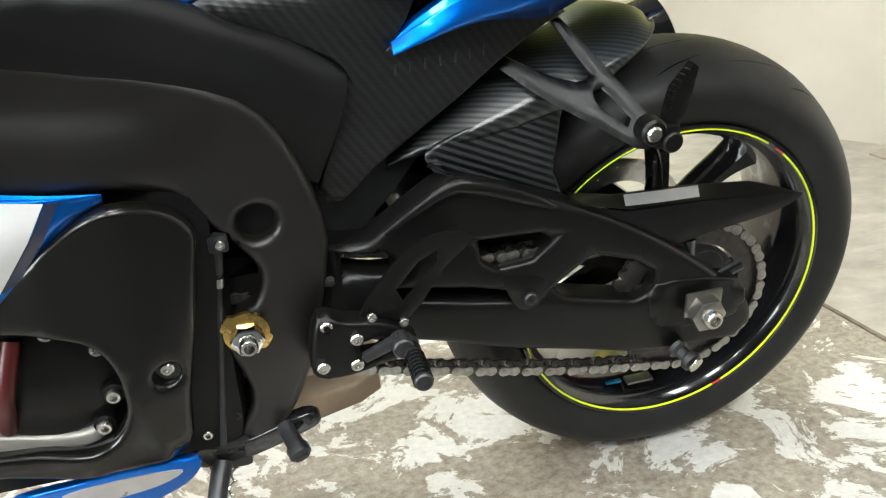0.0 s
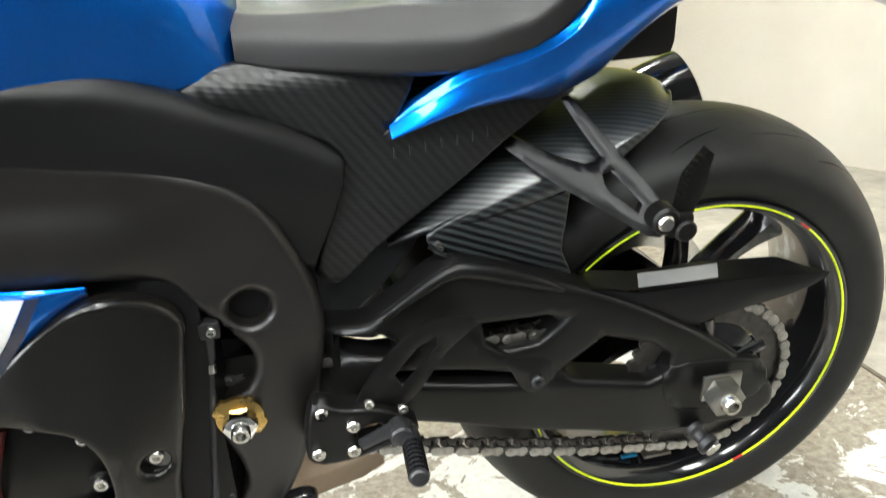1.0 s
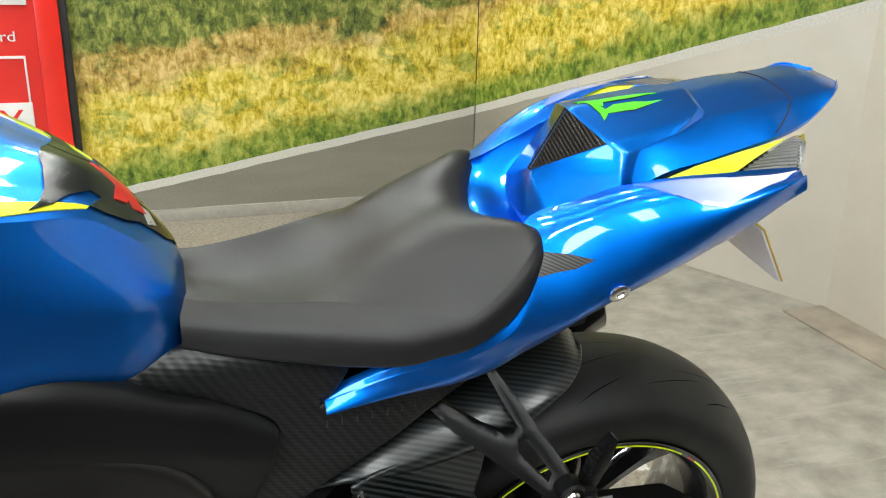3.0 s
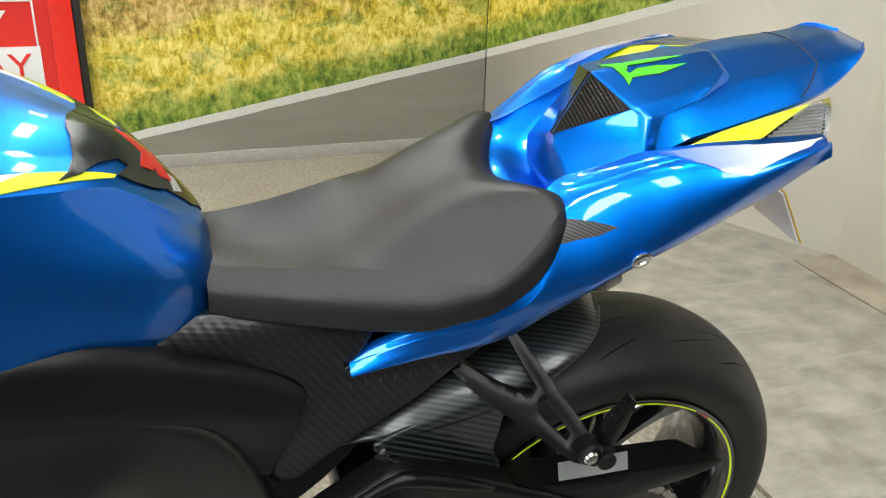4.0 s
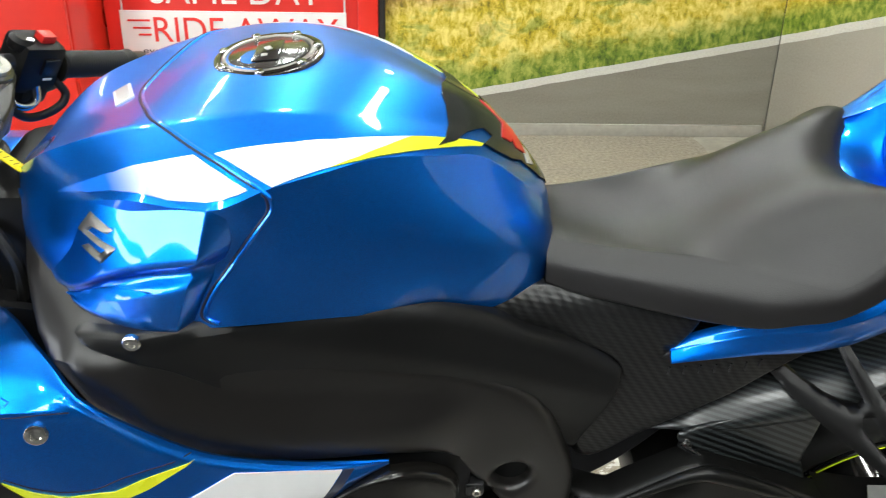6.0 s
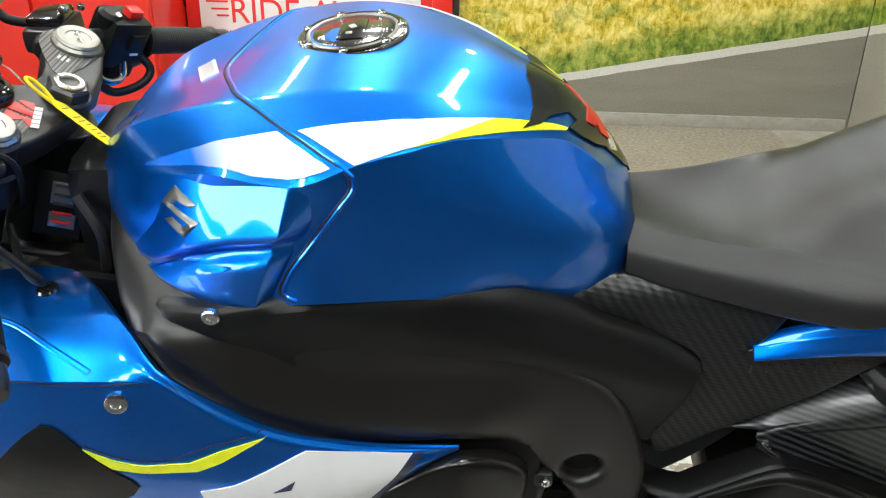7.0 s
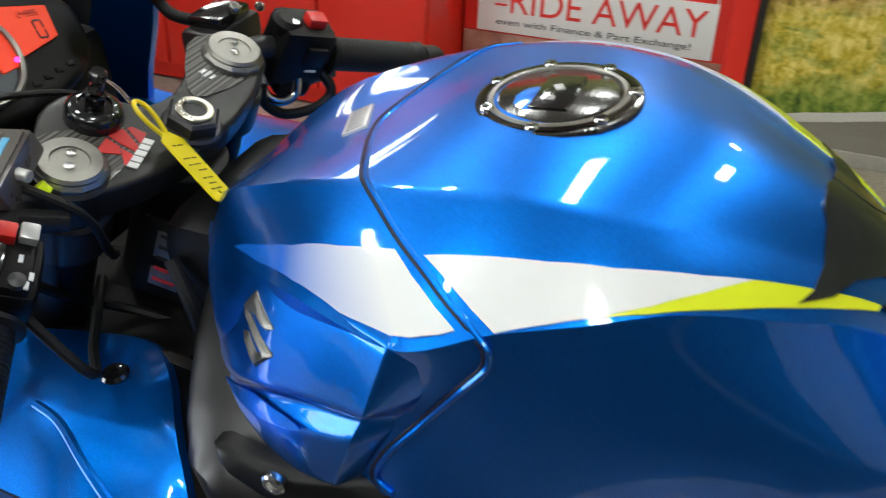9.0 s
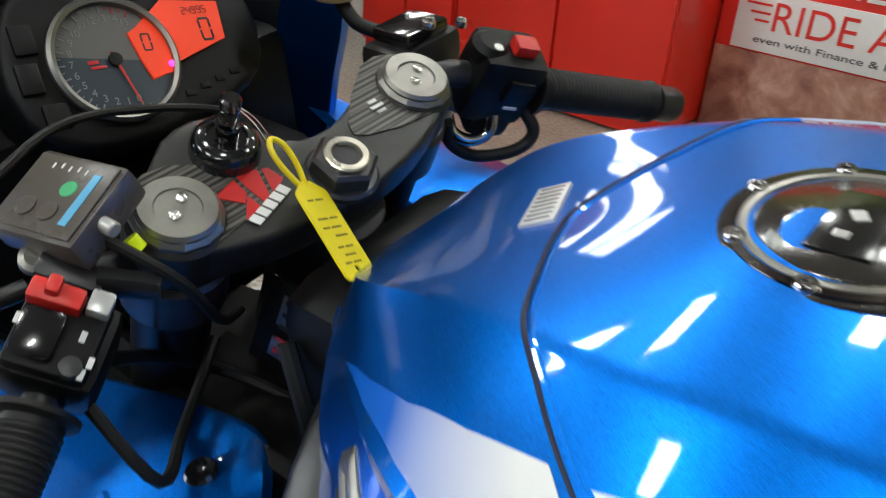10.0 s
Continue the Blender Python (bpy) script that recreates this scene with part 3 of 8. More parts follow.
def fit_text(text, x0, x1, z0, z1, y, depth=0.0015):
    """Letters that fill a rectangle of a wall that faces -y."""
    v, f = lettering(text, 1.0, Matrix.Identity(4), 0.0)
    a = np.array(v)
    lo, hi = a.min(0), a.max(0)
    front = [(x0 + (p[0] - lo[0]) / (hi[0] - lo[0]) * (x1 - x0), y, z0 + (p[1] - lo[1]) / (hi[1] - lo[1]) * (z1 - z0)) for p in a]
    back = [(p[0], y + depth, p[2]) for p in front]
    return front, back, f


def write(text, x0, x1, z0, z1, y, mat, ob, label):
    """One part for each letter."""
    front, back, faces = fit_text(text, x0, x1, z0, z1, y)
    group = list(range(len(front)))

    def root(k):
        while group[k] != k:
            k = group[k]
        return k

    for f in faces:
        for k in f[1:]:
            group[root(k)] = root(f[0])
    letters = collections.defaultdict(list)
    for f in faces:
        letters[root(f[0])].append(f)
    for fs in letters.values():
        ids = sorted({k for f in fs for k in f})
        at = {k: j for j, k in enumerate(ids)}
        tris = [(at[f[0]], at[f[j]], at[f[j + 1]]) for f in fs for j in range(1, len(f) - 1)]
        add("letter", solid_from([front[k] for k in ids], [back[k] for k in ids], tris), mat, ob, label, 20)


def wall_box(x0, x1, z0, z1, y0, y1, edge=0.002):
    return block(((x0 + x1) / 2, (y0 + y1) / 2, (z0 + z1) / 2), (x1 - x0, y1 - y0, z1 - z0), edge)


def advert_board():
    ob = thing("advert_board", "tall red advertising board with white and red sign panels", "sign")
    add("backing", wall_box(-1.93, -0.905, 0.0, 1.75, 2.60, 2.63), RED_PRINT, ob)
    m, nt, b = nodes_of("brown_photo_print")
    v = coords(nt)
    link(nt, ramp(nt, noise_tex(nt, v, 7.0, 6, 0.6, 0.5), [(0.3, (0.16, 0.05, 0.035)), (0.5, (0.36, 0.17, 0.12)), (0.72, (0.62, 0.42, 0.34))]), b.inputs["Base Color"])
    b.inputs["Roughness"].default_value = 0.4
    add("photo_print", wall_box(-1.925, -0.912, 0.01, 0.315, 2.594, 2.60), m, ob, "blurred brown and red photo print")
    add("post", wall_box(-0.905, -0.822, 0.0, 1.80, 2.585, 2.64, 0.008), RED_ENAMEL, ob, "red metal side post")
    add("edge_strip", wall_box(-0.822, -0.795, 0.0, 1.80, 2.60, 2.645), BLACK_EDGE, ob, "black edge strip")
    border = join(wall_box(-1.855, -0.955, 0.69, 0.70, 2.592, 2.60), wall_box(-1.862, -1.855, 0.52, 0.70, 2.592, 2.60), wall_box(-0.962, -0.955, 0.52, 0.70, 2.592, 2.60))
    add("border", border, WHITE_PRINT, ob, "thin white border")
    add("white_panel", wall_box(-1.87, -0.952, 0.322, 0.525, 2.590, 2.60), WHITE_PRINT, ob, "white printed panel")
    write("SAME DAY", -1.74, -1.05, 0.553, 0.66, 2.594, WHITE_PRINT, ob, "white capital letter")
    write("RIDE AWAY", -1.735, -0.985, 0.400, 0.500, 2.588, RED_PRINT, ob, "red capital letter")
    write("even with Finance & Part Exchange!", -1.79, -1.03, 0.345, 0.376, 2.588, INK, ob, "small black letter")
    write("price card", -1.235, -0.982, 0.741, 0.790, 2.597, WHITE_PRINT, ob, "small white letter")
    add("white_panel", wall_box(-1.885, -0.928, 0.885, 1.30, 2.590, 2.60), WHITE_PRINT, ob, "white printed panel")
    for k, (x0, z) in enumerate(((-1.84, 0.482), (-1.82, 0.452), (-1.80, 0.425))):
        add("speed_line", wall_box(x0, -1.748, z, z + 0.008, 2.587, 2.59, 0.0005), RED_PRINT, ob)
    return ob


advert_board()


def red_cabinet(x, w=0.92):
    ob = thing("red_cabinet", "tall red steel tool cabinet standing by the wall", "cabinet", group="red cabinets")
    add("body", block((0, 0.22, 0.86), (w, 0.40, 1.70), 0.01), RED_ENAMEL, ob)
    for s in (-1, 1):
        d = add("door", block((s * w / 4, 0.008, 0.88), (w / 2 - 0.012, 0.024, 1.60), 0.005), RED_ENAMEL, ob)
        add("handle", block((s * 0.05, -0.012, 1.0), (0.014, 0.02, 0.14), 0.004), CHROME, d)
    add("plinth", block((0, 0.24, 0.01), (w - 0.06, 0.34, 0.03), 0.003), BLACK_EDGE, ob)
    ob.matrix_basis = pose(x, 2.24, -0.0)
    return ob


red_cabinet(-2.40)
red_cabinet(-3.13, 0.50)


def shop_window():
    ob = thing("window_1", "wide shop window letting in grey daylight", "window", kind="structure")
    for y0, y1, z0, z1 in ((-3.3, -1.2, 0.25, 0.31), (-3.3, -1.2, 1.99, 2.05), (-3.3, -3.24, 0.31, 1.99), (-1.26, -1.2, 0.31, 1.99)):
        add("window_frame", block((-4.06, (y0 + y1) / 2, (z0 + z1) / 2), (0.06, y1 - y0, z1 - z0), 0.004), WHITE_PRINT, ob, "white window frame")
    for y0, y1 in ((-3.24, -1.26),):
        add("daylight", block((-4.11, (y0 + y1) / 2, 1.15), (0.01, y1 - y0, 1.68), 0.001), DAYLIGHT, ob, "bright grey daylight outside")


shop_window()
# ---------------------------------------------------------------- the motorcycle, in its own upright frame:
# x to the rear from the rear axle, y to its right side, z up from the ground; the whole leans on its side stand
LEAN = 10.0
bike = thing("motorcycle", "blue and black sports motorcycle leaning on its side stand", "motorcycle")
bike.matrix_basis = pose(0, 0, 0.0, LEAN, 0, 0)
AXLE = Vector((0, 0, 0.315))
ABOUT_Y = Matrix.Translation(AXLE) @ pose(0, 0, 0, 90, 0, 0)   # turned bodies: their z runs to -y


def bolt(name, at, r, parent, label="", out=(0, -1, 0), mat=None, deep=0.006):
    a, d = Vector(at), Vector(out).normalized()
    s = lathe([(r * 0.96, 0), (r, deep * 0.25), (r, deep * 0.75), (r * 0.82, deep), (r * 0.5, deep), (r * 0.42, deep * 0.45), (0.0005, deep * 0.4)], 18, frame_to(a, a + d))
    return add(name, s, mat or STEEL, parent, label)


# rear wheel
def ring_profile(pts, n=96, m=ABOUT_Y):
    return moved(grid([[(r * math.cos(2 * math.pi * k / n), r * math.sin(2 * math.pi * k / n), h) for k in range(n)] for r, h in pts + [pts[0]]], close=True), m)


tyre_half = [(0.222, 0.078), (0.232, 0.088), (0.250, 0.0945), (0.268, 0.0935), (0.284, 0.083), (0.298, 0.063), (0.308, 0.038), (0.3135, 0.014)]
tyre_prof = curve(tyre_half + [(r, -h) for r, h in reversed(tyre_half)], 3)
tyre_prof = [tuple(q) for q in tyre_prof] + [(0.214, -0.072), (0.214, 0.072)]
wheel = add("rear_wheel", ring_profile([(0.214, 0.074), (0.2225, 0.082), (0.2265, 0.0855), (0.2265, 0.0885), (0.2225, 0.0885), (0.2165, 0.086), (0.205, 0.066), (0.196, 0.03),
                                         (0.194, 0.0), (0.196, -0.03), (0.205, -0.066), (0.2165, -0.086), (0.2265, -0.0885), (0.2225, -0.082), (0.214, -0.074), (0.206, -0.04), (0.204, 0.0), (0.206, 0.04)]),
            GLOSS_BLACK, bike, "black cast wheel rim")
tyre = add("tyre", ring_profile(tyre_prof), RUBBER, wheel, "black sports tyre with slanting grooves")


def tread_groove(a0, da, h0, h1, w):
    rows = []
    for k in range(9):
        t = k / 8
        h = h0 + (h1 - h0) * t
        r = float(np.interp(abs(h), [0.0, 0.014, 0.038, 0.063, 0.083], [0.3146, 0.3137, 0.3082, 0.2982, 0.2842])) + 0.0006
        a = a0 + da * t
        ww = w * math.sin(math.pi * (0.08 + 0.84 * t)) / r
        rows.append([(r * math.cos(a - ww), r * math.sin(a - ww), h), (r * math.cos(a + ww), r * math.sin(a + ww), h)])
    return moved(grid(rows), ABOUT_Y)


# Near-black strips on the tread; their colour stands for shade in the grooves.
GROOVE = plain("groove_shade", (0.001, 0.001, 0.001), 0.95, vary=0.1, grain=0.0, gloss=0.0)
grooves = []
for k in range(9):
    a = 2 * math.pi * k / 9
    for s in (1, -1):
        grooves += [tread_groove(a, 0.52, s * 0.010, s * 0.036, 0.0027), tread_groove(a + 0.34, 0.34, s * 0.040, s * 0.060, 0.0028), tread_groove(a + 0.10, 0.24, s * 0.050, s * 0.072, 0.0025)]
add("tread_grooves", join(*grooves), GROOVE, wheel, "near-black strips standing in for the shade in tread grooves")
hub = join(lathe([(0.028, -0.10), (0.040, -0.095), (0.040, -0.06), (0.052, -0.045), (0.052, 0.045), (0.040, 0.06), (0.040, 0.10), (0.028, 0.105)], 32, ABOUT_Y))
add("hub", hub, GLOSS_BLACK, wheel)


def spoke(angle, lean):
    rows = []
    for k in range(9):
        t = k / 8
        r = 0.038 + 0.166 * t
        a = angle + lean * t
        w = 0.030 - 0.014 * math.sin(math.pi * min(1, t * 1.1)) + (0.022 * max(0, (t - 0.72) / 0.28) ** 2)
        d = 0.022 + 0.006 * t
        c = (r * math.cos(a), r * math.sin(a))
        tx, ty = -math.sin(a), math.cos(a)
        rows.append([(c[0] + tx * w * u, c[1] + ty * w * u, d * v) for u, v in ((-0.5, 0.6), (-0.3, 1), (0.3, 1), (0.5, 0.6), (0.5, -0.6), (0.3, -1), (-0.3, -1), (-0.5, -0.6))])
    return moved(grid(rows, close=True, ends=True), ABOUT_Y)


for k in range(3):
    base = math.radians(-52 + 120 * k)
    for s in (-1, 1):
        add("spoke", spoke(base + s * 0.16, s * 0.26), GLOSS_BLACK, wheel)


def tape(a0, a1, mat, label):
    rows = []
    n = max(2, int(abs(a1 - a0) / 3))
    for k in range(n + 1):
        a = radians(a0 + (a1 - a0) * k / n)
        rows.append([(r * math.cos(a), r * math.sin(a), h) for r, h in ((0.2188, 0.0874), (0.2193, 0.0890), (0.2206, 0.0894), (0.2214, 0.0889), (0.2206, 0.0880))])
    s = moved(grid(rows, close=True, ends=True), ABOUT_Y)
    return add("rim_tape", s, mat, wheel, label)


TAPE_YELLOW = plain("fluorescent_yellow_tape", (0.74, 0.92, 0.01), 0.35, vary=0.03, grain=0.0)
tape(-218, -66, TAPE_YELLOW, "fluorescent yellow rim tape")
tape(-66, -62, RED_DECAL, "red reflector mark")
tape(-62, 50, TAPE_YELLOW, "fluorescent yellow rim tape")
tape(50, 54, RED_DECAL, "red reflector mark")
tape(58, 140, TAPE_YELLOW, "fluorescent yellow rim tape")
add("balance_weight", block((-0.015, -0.052, 0.1235), (0.042, 0.018, 0.005), 0.0015, None), BRUSHED, wheel, "grey balance weights")
add("rim_sticker", block((-0.058, -0.056, 0.130), (0.024, 0.006, 0.004), 0.001), BLUE_ANODISED, wheel, "small blue sticker")
disc_m = Matrix.Translation(AXLE + Vector((0, 0.085, 0))) @ pose(0, 0, 0, 90, 0, 0)
add("brake_disc", ring_profile([(0.075, -0.002), (0.11, -0.002), (0.11, 0.003), (0.075, 0.003)], 64, disc_m), STEEL, wheel, "steel rear brake disc")

# sprocket and chain
SPROCKET_Y = -0.122
sp_m = Matrix.Translation(AXLE + Vector((0, SPROCKET_Y, 0))) @ pose(0, 0, 0, 90, 0, 0)
teeth = 43
rim_pts = []
for k in range(teeth * 4):
    a = 2 * math.pi * k / (teeth * 4)
    rim_pts.append(((0.1105, 0.1120, 0.1105, 0.1045)[k % 4] * math.cos(a), (0.1105, 0.1120, 0.1105, 0.1045)[k % 4] * math.sin(a)))
inner = [(0.078 * math.cos(2 * math.pi * k / 48), 0.078 * math.sin(2 * math.pi * k / 48)) for k in range(48)]
sv, sf, _ = fill(rim_pts, [inner], 0.008)
add("rear_sprocket", moved(solid_from([(x, y, 0.003) for x, y in sv], [(x, y, -0.003) for x, y in sv], sf), sp_m), CHAIN_DARK, wheel, "dark steel rear sprocket")
carrier = [lathe([(0.060, -0.03), (0.075, -0.028), (0.075, 0.0), (0.045, 0.004), (0.03, 0.01)], 32, sp_m)]
for k in range(5):
    a = 2 * math.pi * (k + 0.3) / 5
    carrier.append(rod(sp_m @ Vector((0, 0, -0.005)), sp_m @ Vector((0.085 * math.cos(a), 0.085 * math.sin(a), -0.005)), 0.013, 10))
add("sprocket_carrier", join(*carrier), GLOSS_BLACK, wheel, "black sprocket carrier")

chain = add("drive_chain", tube([(-0.70, -0.098, 0.40), (-0.69, -0.098, 0.401), (-0.68, -0.098, 0.40)], 0.003), CHAIN_DARK, bike, "oily steel drive chain")
FRONT = Vector((-0.655, 0, 0.372))
R_REAR, R_FRONT = 0.1088, 0.0432


def chain_path():
    pts = []
    d = AXLE - FRONT
    base = math.atan2(d.z, d.x)
    off = math.acos((R_FRONT - R_REAR) / d.length)
    a_top, a_bot = base + off, base - off
    for k in range(33):
        a = a_top + (a_bot - a_top) * k / 32
        pts.append((AXLE.x + R_REAR * math.cos(a), AXLE.z + R_REAR * math.sin(a)))
    p0, p1 = pts[-1], (FRONT.x + R_FRONT * math.cos(a_bot), FRONT.z + R_FRONT * math.sin(a_bot))
    for k in range(1, 20):
        t = k / 20
        pts.append((p0[0] + (p1[0] - p0[0]) * t, p0[1] + (p1[1] - p0[1]) * t - 0.006 * math.sin(math.pi * t)))
    for k in range(17):
        a = a_bot - (2 * math.pi - (a_top - a_bot)) * k / 16
        pts.append((FRONT.x + R_FRONT * math.cos(a), FRONT.z + R_FRONT * math.sin(a)))
    return pts


def walk_line(pts, step):
    out, left = [], 0.0
    loop = pts + [pts[0]]
    for (x0, z0), (x1, z1) in zip(loop, loop[1:]):
        L = math.hypot(x1 - x0, z1 - z0)
        while left <= L:
            t = left / L if L else 0
            out.append((x0 + (x1 - x0) * t, z0 + (z1 - z0) * t))
            left += step
        left -= L
    return out


def link_plate(half, w):
    out = []
    for k in range(9):
        a = math.pi / 2 + math.pi * k / 8
        out.append((-0.0079 + 0.0068 * math.cos(a), 0.0068 * math.sin(a)))
    out.append((0.0, -0.0050))
    for k in range(9):
        a = -math.pi / 2 + math.pi * k / 8
        out.append((0.0079 + 0.0068 * math.cos(a), 0.0068 * math.sin(a)))
    out.append((0.0, 0.0050))
    v, f = [], []
    for s in (-1, 1):
        k = len(v)
        v += [(x, s * half - w / 2, z) for x, z in out] + [(x, s * half + w / 2, z) for x, z in out]
        n = len(out)
        f += [tuple(range(k, k + n)), tuple(range(k + n, k + 2 * n))] + [(k + i, k + (i + 1) % n, k + n + (i + 1) % n, k + n + i) for i in range(n)]
    for s in (-1, 1):
        q = rod((s * 0.0079, -half - 0.0022, 0), (s * 0.0079, half + 0.0022, 0), 0.0030, 8)
        v, f = join((v, f), q)
    return v, f


outer_me = mesh_of("outer_link", *link_plate(0.0098, 0.0024), CHAIN_STEEL)
inner_me = mesh_of("inner_link", *link_plate(0.0070, 0.0024), CHAIN_DARK)
places = walk_line(chain_path(), 0.015875)
for k in range(len(places) - 1):
    (x0, z0), (x1, z1) = places[k], places[k + 1]
    ob = part("chain_link", outer_me if k % 2 else inner_me, chain)
    ob.matrix_basis = Matrix.Translation(((x0 + x1) / 2, SPROCKET_Y + 0.024 * min(1.0, max(0.0, -0.15 - x0) / 0.30), (z0 + z1) / 2)) @ Matrix.Rotation(-math.atan2(z1 - z0, x1 - x0), 4, "Y")

# swingarm
def swing_y(x, z):
    return piecewise([(-0.60, -0.095), (-0.48, -0.100), (-0.42, -0.131), (-0.30, -0.135), (-0.10, -0.147)], x)


swing_out = [(-0.60, 0.42), (-0.52, 0.455), (-0.43, 0.470), (-0.40, 0.488), (-0.335, 0.532), (-0.305, 0.533), (-0.26, 0.517), (-0.19, 0.490), (-0.10, 0.446), (-0.01, 0.386), (0.06, 0.325), (0.092, 0.285),
             (0.082, 0.245), (0.02, 0.246), (-0.05, 0.247), (-0.15, 0.268), (-0.26, 0.292), (-0.37, 0.325), (-0.50, 0.345), (-0.60, 0.36)]
window = [(-0.198, 0.372), (-0.146, 0.412), (-0.090, 0.394), (-0.060, 0.368), (-0.064, 0.344), (-0.085, 0.336), (-0.18, 0.356)]
slot = [(-0.395, 0.404), (-0.30, 0.388), (-0.245, 0.374), (-0.245, 0.362), (-0.30, 0.370), (-0.395, 0.390)]
front_window = [(-0.292, 0.452), (-0.215, 0.452), (-0.20, 0.440), (-0.225, 0.418), (-0.272, 0.412), (-0.288, 0.425)]
chain_window = [(-0.452, 0.452), (-0.405, 0.455), (-0.390, 0.442), (-0.394, 0.428), (-0.452, 0.430)]
swing = add("swingarm", join(plate(swing_out, swing_y, 0.030, 0.010, [window, slot, front_window, chain_window], 0.012), flipped(plate([(x, z - 0.0) for x, z in swing_out], -0.125, 0.030, 0.010, [], 0.02)),
                             block((-0.52, 0, 0.40), (0.14, 0.22, 0.10), 0.03), block((-0.34, 0, 0.43), (0.08, 0.20, 0.07), 0.02)), SWING_BLACK, bike, "black braced aluminium swingarm")
add("brace_ridge", tube([(-0.405, -0.139, 0.487), (-0.335, -0.141, 0.530), (-0.30, -0.142, 0.531), (-0.235, -0.142, 0.505), (-0.20, -0.140, 0.487)], lambda t: 0.003 + 0.007 * math.sin(math.pi * t), 10), SWING_BLACK, swing)
add("end_block", plate([(-0.06, 0.355), (0.05, 0.345), (0.075, 0.315), (0.06, 0.285), (-0.05, 0.288)], -0.150, 0.012, 0.004), SWING_BLACK, swing)
add("adjuster_plate", block((0.002, -0.1625, 0.325), (0.052, 0.005, 0.036), 0.002), BRUSHED, swing, "machined chain adjuster plate")
nut = add("axle_nut", hexnut((0, -0.165, 0.318), (0, -0.186, 0.318), 0.024, 0.012), BRUSHED, swing, "large steel axle nut")
add("axle_end", lathe([(0.0125, 0), (0.0125, 0.03), (0.0105, 0.033), (0.0075, 0.033), (0.007, 0.018), (0.0005, 0.018)], 20, frame_to((0, -0.165, 0.318), (0, -0.2, 0.318))), STEEL, swing)
add("paddock_bobbin", lathe([(0.007, 0), (0.014, 0.002), (0.014, 0.008), (0.009, 0.012), (0.009, 0.022), (0.014, 0.026), (0.014, 0.034), (0.008, 0.036), (0.005, 0.031), (0.0005, 0.031)], 20, frame_to((-0.022, -0.148, 0.252), (-0.005, -0.2, 0.238))), GUNMETAL, swing, "paddock stand bobbin")
add("bobbin_cap", lathe([(0.011, 0), (0.011, 0.002), (0.004, 0.003), (0.0005, 0.001)], 18, frame_to((-0.0095, -0.1826, 0.2427), (0.0073, -0.234, 0.2287))), STEEL, swing)
add("bobbin_lug", plate([(-0.262, 0.400), (-0.215, 0.396), (-0.205, 0.372), (-0.222, 0.350), (-0.242, 0.352), (-0.256, 0.375)], -0.142, 0.010, 0.003), SWING_BLACK, swing)
bolt("lug_bolt", (-0.230, -0.142, 0.368), 0.0085, swing, "black and steel bolt", mat=GUNMETAL)
guard = add("chain_guard", join(plate([(-0.17, 0.480), (-0.105, 0.462), (-0.005, 0.460), (0.128, 0.452), (0.143, 0.442), (0.10, 0.425), (0.01, 0.412), (-0.045, 0.402), (-0.09, 0.432)], -0.138, 0.004, 0.003, smooth=2),
                                grid([[(-0.165, -0.138, 0.482), (-0.165, -0.085, 0.476)], [(-0.10, -0.138, 0.466), (-0.10, -0.085, 0.462)], [(0.0, -0.138, 0.463), (0.0, -0.085, 0.459)], [(0.138, -0.138, 0.452), (0.10, -0.085, 0.450)]])),
            DARK_PLASTIC, bike, "matt black plastic chain guard")
add("warning_label", grid([[(-0.106, -0.134, 0.4695), (-0.094, -0.104, 0.4690)], [(-0.060, -0.134, 0.4672), (-0.047, -0.104, 0.4672)], [(-0.005, -0.134, 0.4660), (0.010, -0.104, 0.4658)]]), SILVER_LABEL, guard, "silver warning label")

# main frame
def frame_y(x, z):
    y = piecewise([(-1.06, -0.145), (-1.02, -0.172), (-0.96, -0.205), (-0.90, -0.210), (-0.80, -0.188), (-0.70, -0.163), (-0.60, -0.142), (-0.50, -0.130), (-0.40, -0.125)], x)
    ridge = piecewise([(-1.0, 0.79), (-0.955, 0.745), (-0.91, 0.708), (-0.85, 0.672), (-0.79, 0.647), (-0.73, 0.634), (-0.66, 0.62)], x)
    swell = 0.014 * max(0.0, 1 - ((z - ridge) / 0.05) ** 2) * min(1.0, max(0.0, (-0.58 - x) / 0.08))
    return y - swell + 1.3 * max(0.0, z - 0.768)


frame_out = [(-1.045, 0.845), (-1.035, 0.81), (-1.01, 0.775), (-0.979, 0.728), (-0.946, 0.692), (-0.907, 0.661), (-0.828, 0.622), (-0.744, 0.600), (-0.675, 0.592), (-0.625, 0.572), (-0.594, 0.532), (-0.564, 0.492), (-0.549, 0.467), (-0.547, 0.446), (-0.558, 0.420), (-0.585, 0.402), (-0.597, 0.370),
             (-0.582, 0.325), (-0.578, 0.284), (-0.598, 0.238), (-0.570, 0.215), (-0.538, 0.246), (-0.516, 0.282), (-0.498, 0.329), (-0.478, 0.406), (-0.466, 0.479), (-0.476, 0.545), (-0.521, 0.640), (-0.60, 0.69), (-0.72, 0.73), (-0.85, 0.79), (-0.93, 0.812), (-0.962, 0.832), (-1.0, 0.853)]
hole_f = [(-0.542 + 0.021 * math.cos(2 * math.pi * k / 20), 0.519 + 0.021 * math.sin(2 * math.pi * k / 20)) for k in range(20)]
frame_ob = add("frame", mirrored(plate(frame_out, frame_y, 0.030, 0.013, [hole_f], 0.013, 3)), SATIN_BLACK, bike, "satin black aluminium beam frame")
add("hole_back", rod((-0.542, -0.115, 0.519), (-0.542, -0.08, 0.519), 0.024), DARK_PLASTIC, frame_ob)
wash = []
